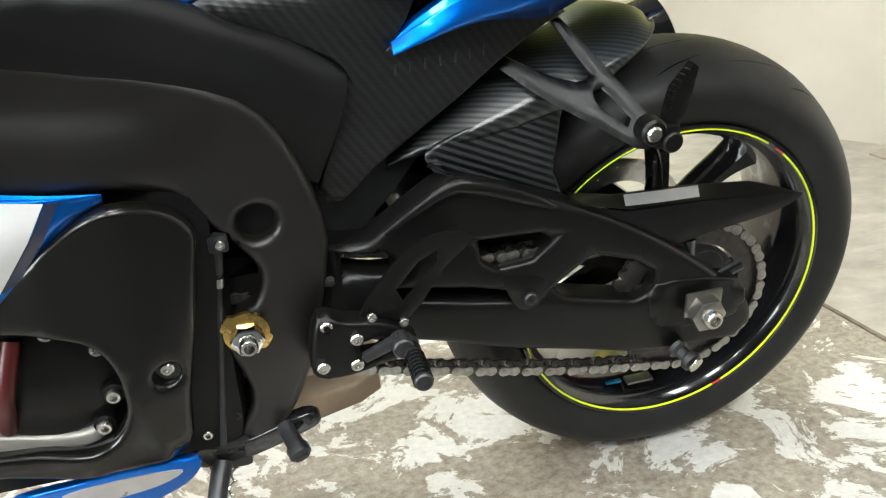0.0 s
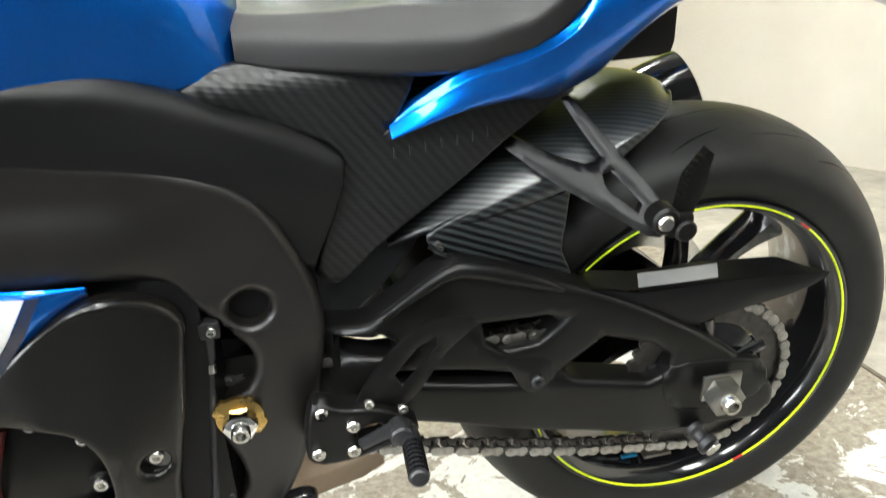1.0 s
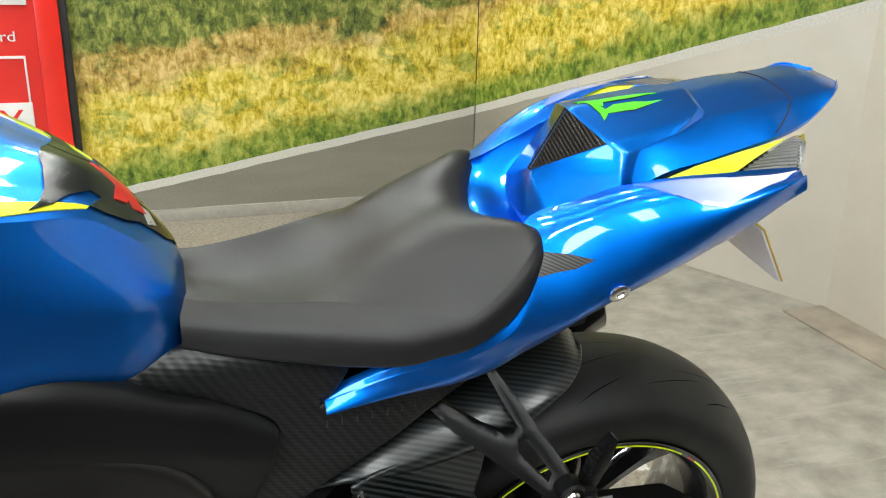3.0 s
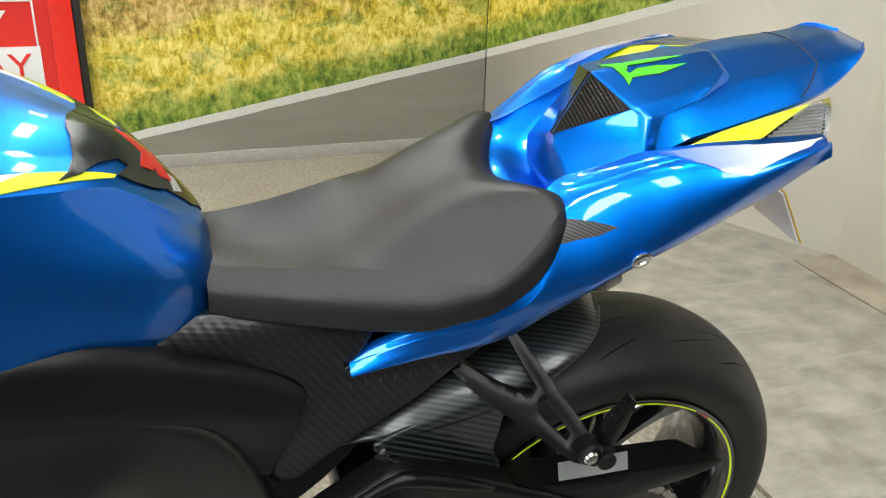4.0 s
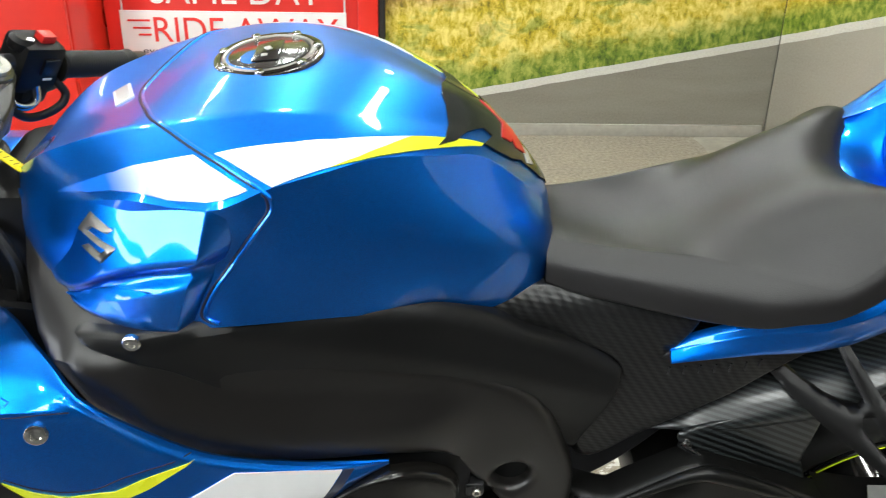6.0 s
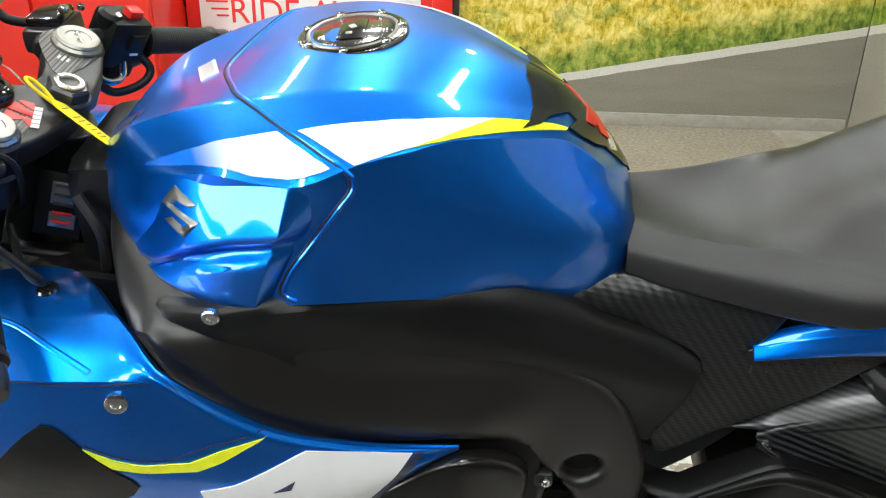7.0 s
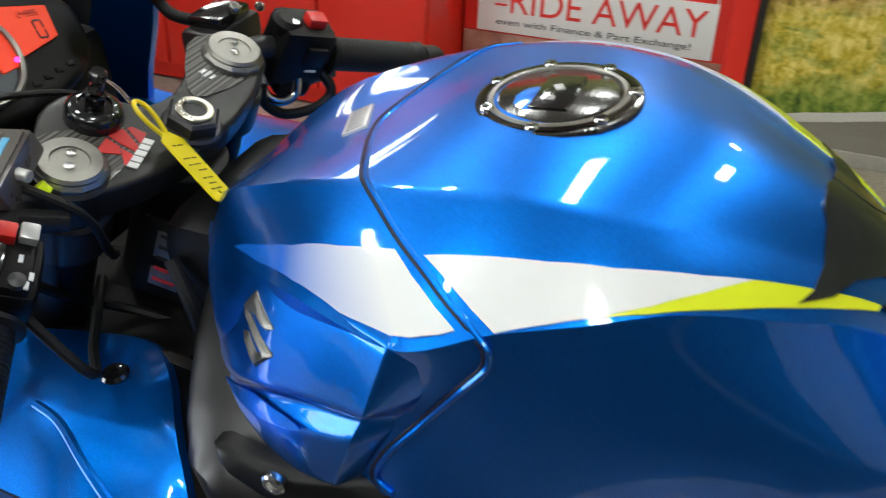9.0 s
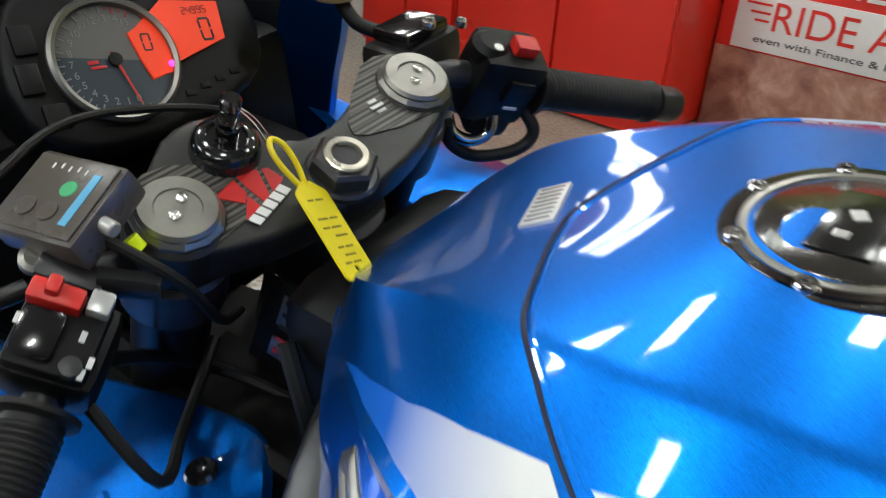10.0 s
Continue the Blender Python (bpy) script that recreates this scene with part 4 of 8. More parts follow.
for k in range(40):
    a = 2 * math.pi * k / 40
    r = 0.026 + (0.004 if abs(math.sin(a - 0.9)) > 0.93 else 0)
    wash.append((-0.571 + r * math.cos(a), 0.391 + r * math.sin(a)))
add("pivot_washer", plate(wash, -0.146, 0.006, 0.002, smooth=0, h=0.008), GOLD, frame_ob, "gold lock washer")
add("pivot_nut", hexnut((-0.571, -0.148, 0.391), (-0.571, -0.164, 0.391), 0.019, 0.010), CHROME, frame_ob, "bright swingarm pivot nut")
add("pivot_end", lathe([(0.0105, 0), (0.0105, 0.026), (0.009, 0.028), (0.006, 0.028), (0.0055, 0.018), (0.0005, 0.018)], 20, frame_to((-0.571, -0.148, 0.391), (-0.571, -0.2, 0.391))), STEEL, frame_ob)
add("crash_bobbin", lathe([(0.010, 0), (0.011, 0.03), (0.014, 0.034), (0.014, 0.045), (0.010, 0.049), (0.006, 0.046), (0.0005, 0.046)], 20, frame_to((-0.545, -0.135, 0.243), (-0.530, -0.18, 0.222))), GUNMETAL, frame_ob, "black stand bobbin")

# side cover, seat-side panel
def cover_y(x, z):
    y = piecewise([(-0.95, -0.213), (-0.90, -0.213), (-0.80, -0.186), (-0.70, -0.158), (-0.60, -0.134), (-0.50, -0.116), (-0.42, -0.105)], x)
    top = piecewise([(-0.962, 0.797), (-0.83, 0.808), (-0.764, 0.799), (-0.69, 0.788), (-0.63, 0.775), (-0.575, 0.751), (-0.50, 0.712), (-0.43, 0.670)], x)
    return y - 0.008 * max(0.0, 1.0 - abs(z - (0.700 - (x + 0.6) * 0.42)) / 0.06) + 0.9 * max(0.0, z - top + 0.010)


cover_out = [(-0.962, 0.797), (-0.920, 0.772), (-0.88, 0.752), (-0.827, 0.708), (-0.77, 0.682), (-0.718, 0.668), (-0.66, 0.657), (-0.601, 0.647), (-0.55, 0.628), (-0.515, 0.598), (-0.475, 0.545), (-0.462, 0.56), (-0.440, 0.605), (-0.427, 0.655), (-0.432, 0.670),
             (-0.460, 0.692), (-0.50, 0.712), (-0.54, 0.730), (-0.575, 0.752), (-0.63, 0.776), (-0.69, 0.789), (-0.764, 0.800), (-0.83, 0.809), (-0.87, 0.804), (-0.92, 0.800)]
cover = add("side_cover", mirrored(plate(cover_out, cover_y, 0.010, 0.004, [], 0.010, 3)), COVER_BLACK, bike, "matt black side cover below the tank")
bolt("cover_bolt", (-0.907, -0.212, 0.797), 0.0085, cover, "bright hex-socket bolt")


def carbon_y(x, z):
    return piecewise([(-0.58, -0.108), (-0.50, -0.100), (-0.43, -0.103), (-0.30, -0.108), (-0.18, -0.090)], x) + 0.05 * max(0.0, 0.60 - z) + 0.8 * max(0.0, z - 0.742)


carbon_out = [(-0.580, 0.750), (-0.530, 0.764), (-0.45, 0.761), (-0.345, 0.748), (-0.376, 0.689), (-0.30, 0.706), (-0.21, 0.712), (-0.175, 0.700), (-0.20, 0.690), (-0.26, 0.655), (-0.34, 0.598), (-0.40, 0.552), (-0.444, 0.513), (-0.468, 0.528), (-0.448, 0.59),
              (-0.430, 0.645), (-0.430, 0.668), (-0.455, 0.688), (-0.50, 0.708), (-0.54, 0.727)]
seat_panel = add("seat_side_panel", mirrored(plate(carbon_out, carbon_y, 0.008, 0.004, [], 0.012, 2)), CARBON_WRAP, bike, "dark carbon-look panel under the seat")
for k in range(7):
    x = -0.375 + k * 0.0165
    add("raised_mark", block((x, carbon_y(x, 0.665) - 0.0007, 0.662 + k * 0.0018), (0.0022, 0.002, 0.012), 0.0004, None), GUNMETAL, seat_panel)

# tank
TANK = [
    (-1.062, 0.8660, 0.0260, 0.8620, 0.0480, 0.8500, 0.0520, 0.8350, 0.0520, 0.8150),
    (-1.030, 0.8900, 0.0630, 0.8945, 0.0850, 0.8680, 0.0980, 0.8400, 0.1000, 0.8030),
    (-1.000, 0.9100, 0.0839, 0.9172, 0.1070, 0.8800, 0.1280, 0.8450, 0.1340, 0.8010),
    (-0.950, 0.9320, 0.0948, 0.9395, 0.1439, 0.9019, 0.1580, 0.8600, 0.1630, 0.7980),
    (-0.900, 0.9540, 0.1034, 0.9558, 0.1745, 0.9215, 0.1780, 0.8720, 0.1820, 0.7980),
    (-0.850, 0.9725, 0.1110, 0.9664, 0.1940, 0.9260, 0.1900, 0.8800, 0.1970, 0.8000),
    (-0.815, 0.9798, 0.1111, 0.9712, 0.2013, 0.9300, 0.1900, 0.8800, 0.2020, 0.8060),
    (-0.775, 0.9813, 0.1078, 0.9729, 0.1822, 0.9387, 0.1870, 0.8720, 0.1880, 0.7990),
    (-0.735, 0.9787, 0.1020, 0.9683, 0.1647, 0.9430, 0.1740, 0.8700, 0.1710, 0.7900),
    (-0.690, 0.9709, 0.0823, 0.9570, 0.1366, 0.9421, 0.1570, 0.8650, 0.1520, 0.7790),
    (-0.635, 0.9493, 0.0580, 0.9375, 0.1035, 0.9275, 0.1340, 0.8520, 0.1280, 0.7640),
    (-0.590, 0.9262, 0.0440, 0.9160, 0.0710, 0.9090, 0.1140, 0.8400, 0.1130, 0.7520),
    (-0.553, 0.8925, 0.0310, 0.8810, 0.0510, 0.8745, 0.0940, 0.8280, 0.0950, 0.7550),
    (-0.520, 0.8474, 0.0160, 0.8420, 0.0285, 0.8345, 0.0660, 0.8150, 0.0730, 0.7640),
    (-0.509, 0.8180, 0.0080, 0.8150, 0.0205, 0.8120, 0.0440, 0.8020, 0.0500, 0.7750),
]
TANK_BELOW = 0.015


def tank_rows():
    rows = []
    for x, c in zip(TANK_X, lay(TANK, TANK_X)):
        top = curve([(-c[1], c[2]), (0.0, c[0]), (c[1], c[2])], 10)[10:]
        out = 0.03 * min(1.0, max(0.0, (x + 1.05) / 0.1))
        swell = ((c[1] + c[3]) / 2 + out * (c[2] - c[4]), (c[2] + c[4]) / 2 + out * (c[3] - c[1]))
        top = list(top) + list(curve([(c[1], c[2]), swell, (c[3], c[4])], 6)[1:])
        side = curve([(c[3], c[4]), (c[5], c[6]), (c[7], c[8])], 22)
        half = [tuple(q) for q in top[:-1]] + [tuple(q) for q in side] + [(c[7] - 0.02, c[8] - TANK_BELOW)]
        ring = [(x, y, z) for y, z in reversed(half)] + [(x, -y, z) for y, z in half[1:]]
        rows.append(ring)
    return rows


TANK_X = [float(v) for v in np.linspace(-1.062, -0.509, 120)]
tank_shape = grid(tank_rows(), close=True, ends=True)
tank = add("fuel_tank", tank_shape, BLUE, bike, "metallic blue fuel tank", 34)
tank_tree = tree_of(tank_shape)


def rounded(line, back, n=3):
    """A line of points whose corners are cut back and rounded."""
    out = [Vector(line[0])]
    for a, b, c in zip(line, line[1:], line[2:]):
        a, b, c = Vector(a), Vector(b), Vector(c)
        p = b + (a - b) * min(back / max((a - b).length, 1e-6), 0.45)
        q = b + (c - b) * min(back / max((c - b).length, 1e-6), 0.45)
        out += [p * (1 - k / n) ** 2 + b * (2 * (1 - k / n) * k / n) + q * (k / n) ** 2 for k in range(n + 1)]
    return out + [Vector(line[-1])]


def flare_shape():
    """The faceted flare of the front cover: upper crease, ridge, undercut, lower swell and a slanting rear wall."""
    ridge = [(-1.048, -0.071, 0.8605), (-1.010, -0.0995, 0.8765), (-0.975, -0.1245, 0.891), (-0.930, -0.1565, 0.910), (-0.890, -0.1765, 0.9205), (-0.855, -0.191, 0.9265), (-0.824, -0.2025, 0.929)]
    low = [(-1.046, -0.083, 0.802), (-1.008, -0.128, 0.806), (-0.973, -0.161, 0.819), (-0.930, -0.188, 0.850), (-0.890, -0.2010, 0.867), (-0.860, -0.2090, 0.876), (-0.836, -0.2165, 0.885)]
    under = [(-1.046, -0.082, 0.801), (-1.008, -0.126, 0.804), (-0.972, -0.156, 0.812), (-0.930, -0.177, 0.838), (-0.890, -0.188, 0.853), (-0.862, -0.195, 0.861), (-0.846, -0.198, 0.866)]
    swell = [(-1.045, -0.083, 0.800), (-1.007, -0.127, 0.803), (-0.970, -0.160, 0.808), (-0.930, -0.186, 0.826), (-0.890, -0.2015, 0.842), (-0.864, -0.207, 0.850), (-0.850, -0.2085, 0.854)]
    foot = [(-1.045, -0.083, 0.797), (-1.007, -0.128, 0.799), (-0.968, -0.168, 0.801), (-0.930, -0.192, 0.8015), (-0.900, -0.203, 0.800), (-0.880, -0.2065, 0.802), (-0.868, -0.2075, 0.804)]
    wall = [(-0.796, -0.190, 0.927), (-0.812, -0.188, 0.884), (-0.820, -0.188, 0.866), (-0.826, -0.189, 0.854), (-0.852, -0.192, 0.803)]
    lines = [ln + [w] for ln, w in zip((ridge, low, under, swell, foot), wall)]
    tuck = [(x, y + 0.008, z + 0.005) for x, y, z in lines[0]]
    hem = [(x, y + 0.012, z - 0.014) for x, y, z in lines[-1]]
    cols = [rounded(c, 0.0065, 5) for c in zip(tuck, *lines, hem)]
    rows = []
    for j in range(len(cols[0])):
        run = [tuple(c[j]) for c in cols]
        body = [Vector(q) for q in curve(run[:7], 7)]
        end, far = body[-1], Vector(run[7])
        ahead = body[:-1]
        p, q = end + (body[-2] - end) * 0.7, end + (far - end) * 0.14
        bend = [p * (1 - t) ** 2 + end * (2 * t * (1 - t)) + q * t * t for t in (0.0, 0.25, 0.5, 0.75, 1.0)]
        rows.append(ahead + bend + [q.lerp(far, 0.5), far])
    return grid(rows)


flare = flare_shape()
for s in (flare, flipped(flare)):
    add("front_cover", s, BLUE, tank, "faceted blue flare of the front cover", 60)
flare_tree = tree_of(flare)
seam_half = [(-0.8668, -0.1235), (-0.8905, -0.0985), (-0.9075, -0.063), (-0.921, -0.030)]
seam_top = [(x, -y) for x, y in seam_half] + [(-0.928, 0.0)] + seam_half[::-1] + [(-0.841, -0.147), (-0.8085, -0.171), (-0.792, -0.1805)]
seam_line = on_body(tank_tree, seam_top, "z", 0.0003)
side_line = on_body(tank_tree, [(-0.781, 0.935), (-0.7785, 0.927), (-0.780, 0.917), (-0.792, 0.901), (-0.816, 0.866), (-0.8335, 0.842), (-0.8445, 0.820), (-0.8435, 0.811), (-0.833, 0.808)], "y", 0.0010)
SEAM_BLACK = plain("seam_shadow_gap", (0.002, 0.006, 0.035), 0.6, vary=0.1, grain=0.0)
whole_seam = [tuple(q) for q in seam_line[::2]] + [tuple(q) for q in side_line[2::2]]
add("seam", tube(whole_seam, 0.0016, 6, 3), SEAM_BLACK, tank, "dark gap between cover and tank")
add("rolled_lip", tube([tuple(Vector(q) + Vector((0.0032, -0.0003, 0.0003))) for q in whole_seam], 0.0020, 8, 3), BLUE, tank)


def pair(name, tree, outline, mat, parent, label, **kw):
    s = decal(tree, outline, **kw)
    add(name, s, mat, parent, label)
    add(name, flipped(s), mat, parent, label)


pair("white_decal", tank_tree, [(-0.8250, -0.1524), (-0.7946, -0.1471), (-0.759, -0.140), (-0.726, -0.1297), (-0.7094, -0.1218), (-0.6831, -0.1087), (-0.6585, -0.094), (-0.6815, -0.1185), (-0.7043, -0.140), (-0.7275, -0.1572), (-0.748, -0.1685), (-0.774, -0.1812), (-0.790, -0.1737), (-0.806, -0.1645)], WHITE_DECAL, tank, "white stripe decal", axis="z", h=0.006)
pair("yellow_decal", tank_tree, [(-0.6585, -0.0940), (-0.6365, -0.0810), (-0.6115, -0.0670), (-0.589, -0.0535), (-0.5914, -0.0598), (-0.6088, -0.0745), (-0.6355, -0.0948), (-0.669, -0.1203), (-0.7035, -0.1438), (-0.7275, -0.1574), (-0.7043, -0.1402), (-0.6815, -0.1187)], YELLOW_DECAL, tank, "yellow stripe decal", axis="z", h=0.006)
wm, wnt, wb = nodes_of("white_to_blue_fade_decal")
wv = coords(wnt, (1, 1, 1))
wsp = wnt.nodes.new("ShaderNodeSeparateXYZ")
link(wnt, wv, wsp.inputs[0])
fade = wnt.nodes.new("ShaderNodeMapRange")
fade.inputs["From Min"].default_value, fade.inputs["From Max"].default_value = -0.945, -0.825
link(wnt, calc(wnt, "ADD", wsp.outputs[0], calc(wnt, "MULTIPLY", calc(wnt, "SUBTRACT", wsp.outputs[2], 0.935), 2.0)), fade.inputs["Value"])
link(wnt, mixc(wnt, fade.outputs[0], (0.0, 0.12, 0.60), (0.80, 0.80, 0.80)), wb.inputs["Base Color"])
wb.inputs["Roughness"].default_value, wb.inputs["Coat Weight"].default_value, wb.inputs["Coat Roughness"].default_value = 0.35, 1.0, 0.05
pair("white_decal", tank_tree, [(-0.985, -0.1145), (-0.950, -0.1310), (-0.9157, -0.1434), (-0.8806, -0.1487), (-0.8435, -0.1501), (-0.8269, -0.1643), (-0.8079, -0.1778), (-0.7935, -0.1858), (-0.801, -0.1900), (-0.815, -0.1945), (-0.8265, -0.1950), (-0.8618, -0.1850), (-0.9025, -0.1665), (-0.945, -0.1415)], wm, tank, "white decal fading into blue", axis="z", h=0.006)
PAD = plain("dark_tank_pad", (0.020, 0.022, 0.021), 0.14, vary=0.2, scale=60, grain=0.3, gscale=700, coat=0.3)
pad_out = [(-0.630, -0.012), (-0.6245, -0.031), (-0.600, -0.0335), (-0.588, -0.0314), (-0.580, -0.032), (-0.562, -0.027), (-0.545, -0.023), (-0.525, -0.0125), (-0.516, 0.0)]
pad_out = pad_out + [(x, -y) for x, y in reversed(pad_out[:-1])]
add("tank_pad", decal(tank_tree, pad_out, "z", 0.0022, 0.003, 0.006), PAD, tank, "dark glossy tank pad with red lettering")
pair("pad_fin", tank_tree, [(-0.6265, -0.0290), (-0.6082, -0.0219), (-0.5989, -0.0214), (-0.588, -0.0314), (-0.6052, -0.0514), (-0.6168, -0.0735), (-0.6346, -0.0920), (-0.6277, -0.0778), (-0.6242, -0.0532)], PAD, tank, "dark fin of the tank pad", axis="z", lift=0.0026, h=0.004)
pair("pad_fin", tank_tree, [(-0.5890, -0.0545), (-0.5798, -0.0320), (-0.5732, -0.0215), (-0.5617, -0.0254), (-0.5445, -0.0195), (-0.560, -0.0375), (-0.5763, -0.0500)], PAD, tank, "dark fin of the tank pad", axis="z", lift=0.0026, h=0.004)
add("pad_stroke", decal(tank_tree, [(-0.590, 0.022), (-0.578, 0.030), (-0.543, -0.0105), (-0.5535, -0.0165)], "z", 0.0034, 0.002, 0.005), RED_DECAL, tank, "red stroke")
add("pad_stroke", decal(tank_tree, [(-0.566, 0.020), (-0.555, 0.012), (-0.5595, -0.0170), (-0.5700, -0.0235)], "z", 0.0036, 0.002, 0.005), RED_DECAL, tank, "red stroke")
add("pad_bar", decal(tank_tree, [(-0.5477, -0.0050), (-0.5413, -0.0036), (-0.5346, -0.0118), (-0.5413, -0.0190)], "z", 0.0032, 0.002, 0.004), SILVER_LABEL, tank, "pale bar of lettering")


pair("scoop_slit", flare_tree, [(-0.980, 0.8055), (-0.952, 0.8245), (-0.9151, 0.8368), (-0.886, 0.8428), (-0.915, 0.8290), (-0.952, 0.8135)], BLUE, tank, "raised blue lip of a slot", lift=0.0040, h=0.004, smooth=3)


def emblem():
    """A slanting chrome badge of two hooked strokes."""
    a = [(-0.9410, 0.8974), (-0.9158, 0.8920), (-0.9229, 0.8869), (-0.9384, 0.8863), (-0.9450, 0.8805), (-0.9135, 0.8785), (-0.9305, 0.8610), (-0.9540, 0.8639), (-0.9450, 0.8700), (-0.9304, 0.8687), (-0.9245, 0.8735), (-0.9579, 0.8764)]
    pts, tris, d = fill(a, (), 0.003, (0.0022,))
    front, back = [], []
    for (x, z), q in zip(pts, d):
        hit, nor, _, _ = flare_tree.ray_cast(Vector((x, -1, z)), Vector((0, 1, 0)))
        front.append(tuple(hit + Vector((0, -0.0012 - 0.0026 * min(q / 0.0022, 1.0), 0))))
        back.append(tuple(hit))
    s = solid_from(front, back, tris)
    add("emblem", s, BRUSHED, tank, "chrome badge")
    add("emblem", flipped(s), BRUSHED, tank, "chrome badge")


emblem()
hit, nor, _, _ = tank_tree.ray_cast(Vector((-0.9495, 0.007, 2)), Vector((0, 0, -1)))
badge_m = Matrix.Translation(hit) @ nor.to_track_quat("Z", "X").to_matrix().to_4x4() @ pose(0, 0, 0.0012, 0, 0, 20)
badge = add("top_badge", block((0, 0, 0), (0.020, 0.048, 0.003), 0.001, badge_m), REFLECTOR, tank, "silver badge with tiny marks")
for k in range(8):
    add("badge_mark", block((0.0, -0.0195 + k * 0.0056, 0.0015), (0.014, 0.0016, 0.0004), 0.0001, badge_m), GUNMETAL, badge)

# fuel cap
CAP = Vector((-0.7995, 0.008, 0.9750))
cap_m = Matrix.Translation(CAP) @ pose(0, 0, 0, 0, -6, 0)
cap = add("fuel_cap", lathe([(0.054, -0.006), (0.0555, 0.000), (0.0545, 0.0035), (0.0500, 0.0045), (0.0475, 0.0045), (0.0465, 0.003), (0.0005, 0.003)], 56, cap_m), CARBON_DARK, tank, "chrome-ringed carbon fuel cap")
add("carbon_ring", lathe([(0.0520, 0.003), (0.0515, 0.0052), (0.0475, 0.0056), (0.0465, 0.003)], 56, cap_m), plain("dark_chrome", (0.13, 0.115, 0.105), 0.14, 1.0, vary=0.1, grain=0.0), cap, "dark chrome ring under the bolts")
add("ring", lathe([(0.0468, 0.003), (0.0462, 0.0054), (0.0445, 0.0062), (0.0425, 0.0056), (0.0415, 0.003)], 56, cap_m), BRUSHED, cap, "bright inner ring")
add("lid", lathe([(0.0402, 0.003), (0.0398, 0.0050), (0.0385, 0.0058), (0.0005, 0.0062)], 48, cap_m), CARBON_DARK, cap, "carbon lid")
add("flap", block((0, 0, 0.0066), (0.026, 0.050, 0.002), 0.0008, cap_m), GLOSS_BLACK, cap, "key flap")
add("flap_mark", join(block((0.002, 0.004, 0.0080), (0.006, 0.008, 0.001), 0.0003, cap_m @ pose(0, 0, 0, 0, 0, 30)), block((-0.002, -0.012, 0.0080), (0.006, 0.005, 0.001), 0.0003, cap_m)), SILVER_LABEL, cap)
for k in range(7):
    a = 2 * math.pi * (k + 0.2) / 7
    q = cap_m @ Vector((0.0485 * math.cos(a), 0.0485 * math.sin(a), 0.003))
    bolt("cap_bolt", q, 0.0048, cap, mat=CHROME, out=cap_m.to_3x3() @ Vector((0, 0, 1)), deep=0.0045)

# seat
SEAT = [  # x, middle z, then y z of the dish, the bolster's crest, the flank and the hem
    (-0.518, 0.806, 0.030, 0.808, 0.052, 0.805, 0.074, 0.788, 0.082, 0.766),
    (-0.490, 0.797, 0.032, 0.800, 0.058, 0.802, 0.082, 0.786, 0.090, 0.760),
    (-0.430, 0.788, 0.045, 0.794, 0.075, 0.803, 0.101, 0.784, 0.108, 0.756),
    (-0.370, 0.797, 0.055, 0.803, 0.093, 0.808, 0.120, 0.782, 0.126, 0.753),
    (-0.330, 0.816, 0.062, 0.821, 0.110, 0.808, 0.135, 0.782, 0.138, 0.754),
    (-0.300, 0.837, 0.068, 0.840, 0.123, 0.807, 0.144, 0.783, 0.147, 0.758),
    (-0.270, 0.854, 0.074, 0.855, 0.137, 0.807, 0.150, 0.789, 0.152, 0.767),
    (-0.240, 0.864, 0.080, 0.866, 0.147, 0.8085, 0.1545, 0.796, 0.1555, 0.775),
    (-0.205, 0.866, 0.086, 0.876, 0.145, 0.838, 0.1540, 0.822, 0.1550, 0.797),
    (-0.180, 0.862, 0.090, 0.882, 0.135, 0.864, 0.146, 0.846, 0.148, 0.822),
    (-0.160, 0.857, 0.088, 0.880, 0.119, 0.875, 0.131, 0.860, 0.133, 0.840),
    (-0.146, 0.846, 0.078, 0.867, 0.100, 0.867, 0.112, 0.856, 0.114, 0.845),
]


def seat_shape():
    rows = []
    xs = [float(v) for v in np.linspace(-0.518, -0.146, 56)]
    for x, c in zip(xs, lay(SEAT, xs)):
        line = curve([(-c[1], c[2]), (0.0, c[0]), (c[1], c[2]), (c[3], c[4])], 8)[8:]
        flank = curve([(c[3], c[4]), (c[5], c[6]), (c[7], c[8])], 7)[1:]
        half = [tuple(q) for q in line] + [tuple(q) for q in flank] + [(c[7] - 0.004, c[8] - 0.004), (c[7] - 0.016, c[8] - 0.010)]
        u = max(0.0, (x + 0.30) / 0.15)
        dent = [-0.040 * u * u * max(0.0, 1 - (y / 0.105) ** 2) for y, z in half]
        rows.append([(x + d, y, z) for (y, z), d in zip(reversed(half), reversed(dent))] + [(x + d, -y, z) for (y, z), d in zip(half[1:], dent[1:])])
    rows.append([(x + 0.001, y, z - 0.030) for x, y, z in rows[-1]])
    return grid(rows, close=True, ends=True)


seat_s = seat_shape()
seat = add("seat", seat_s, SEAT_VINYL, bike, "grey-black vinyl rider's seat", 60)
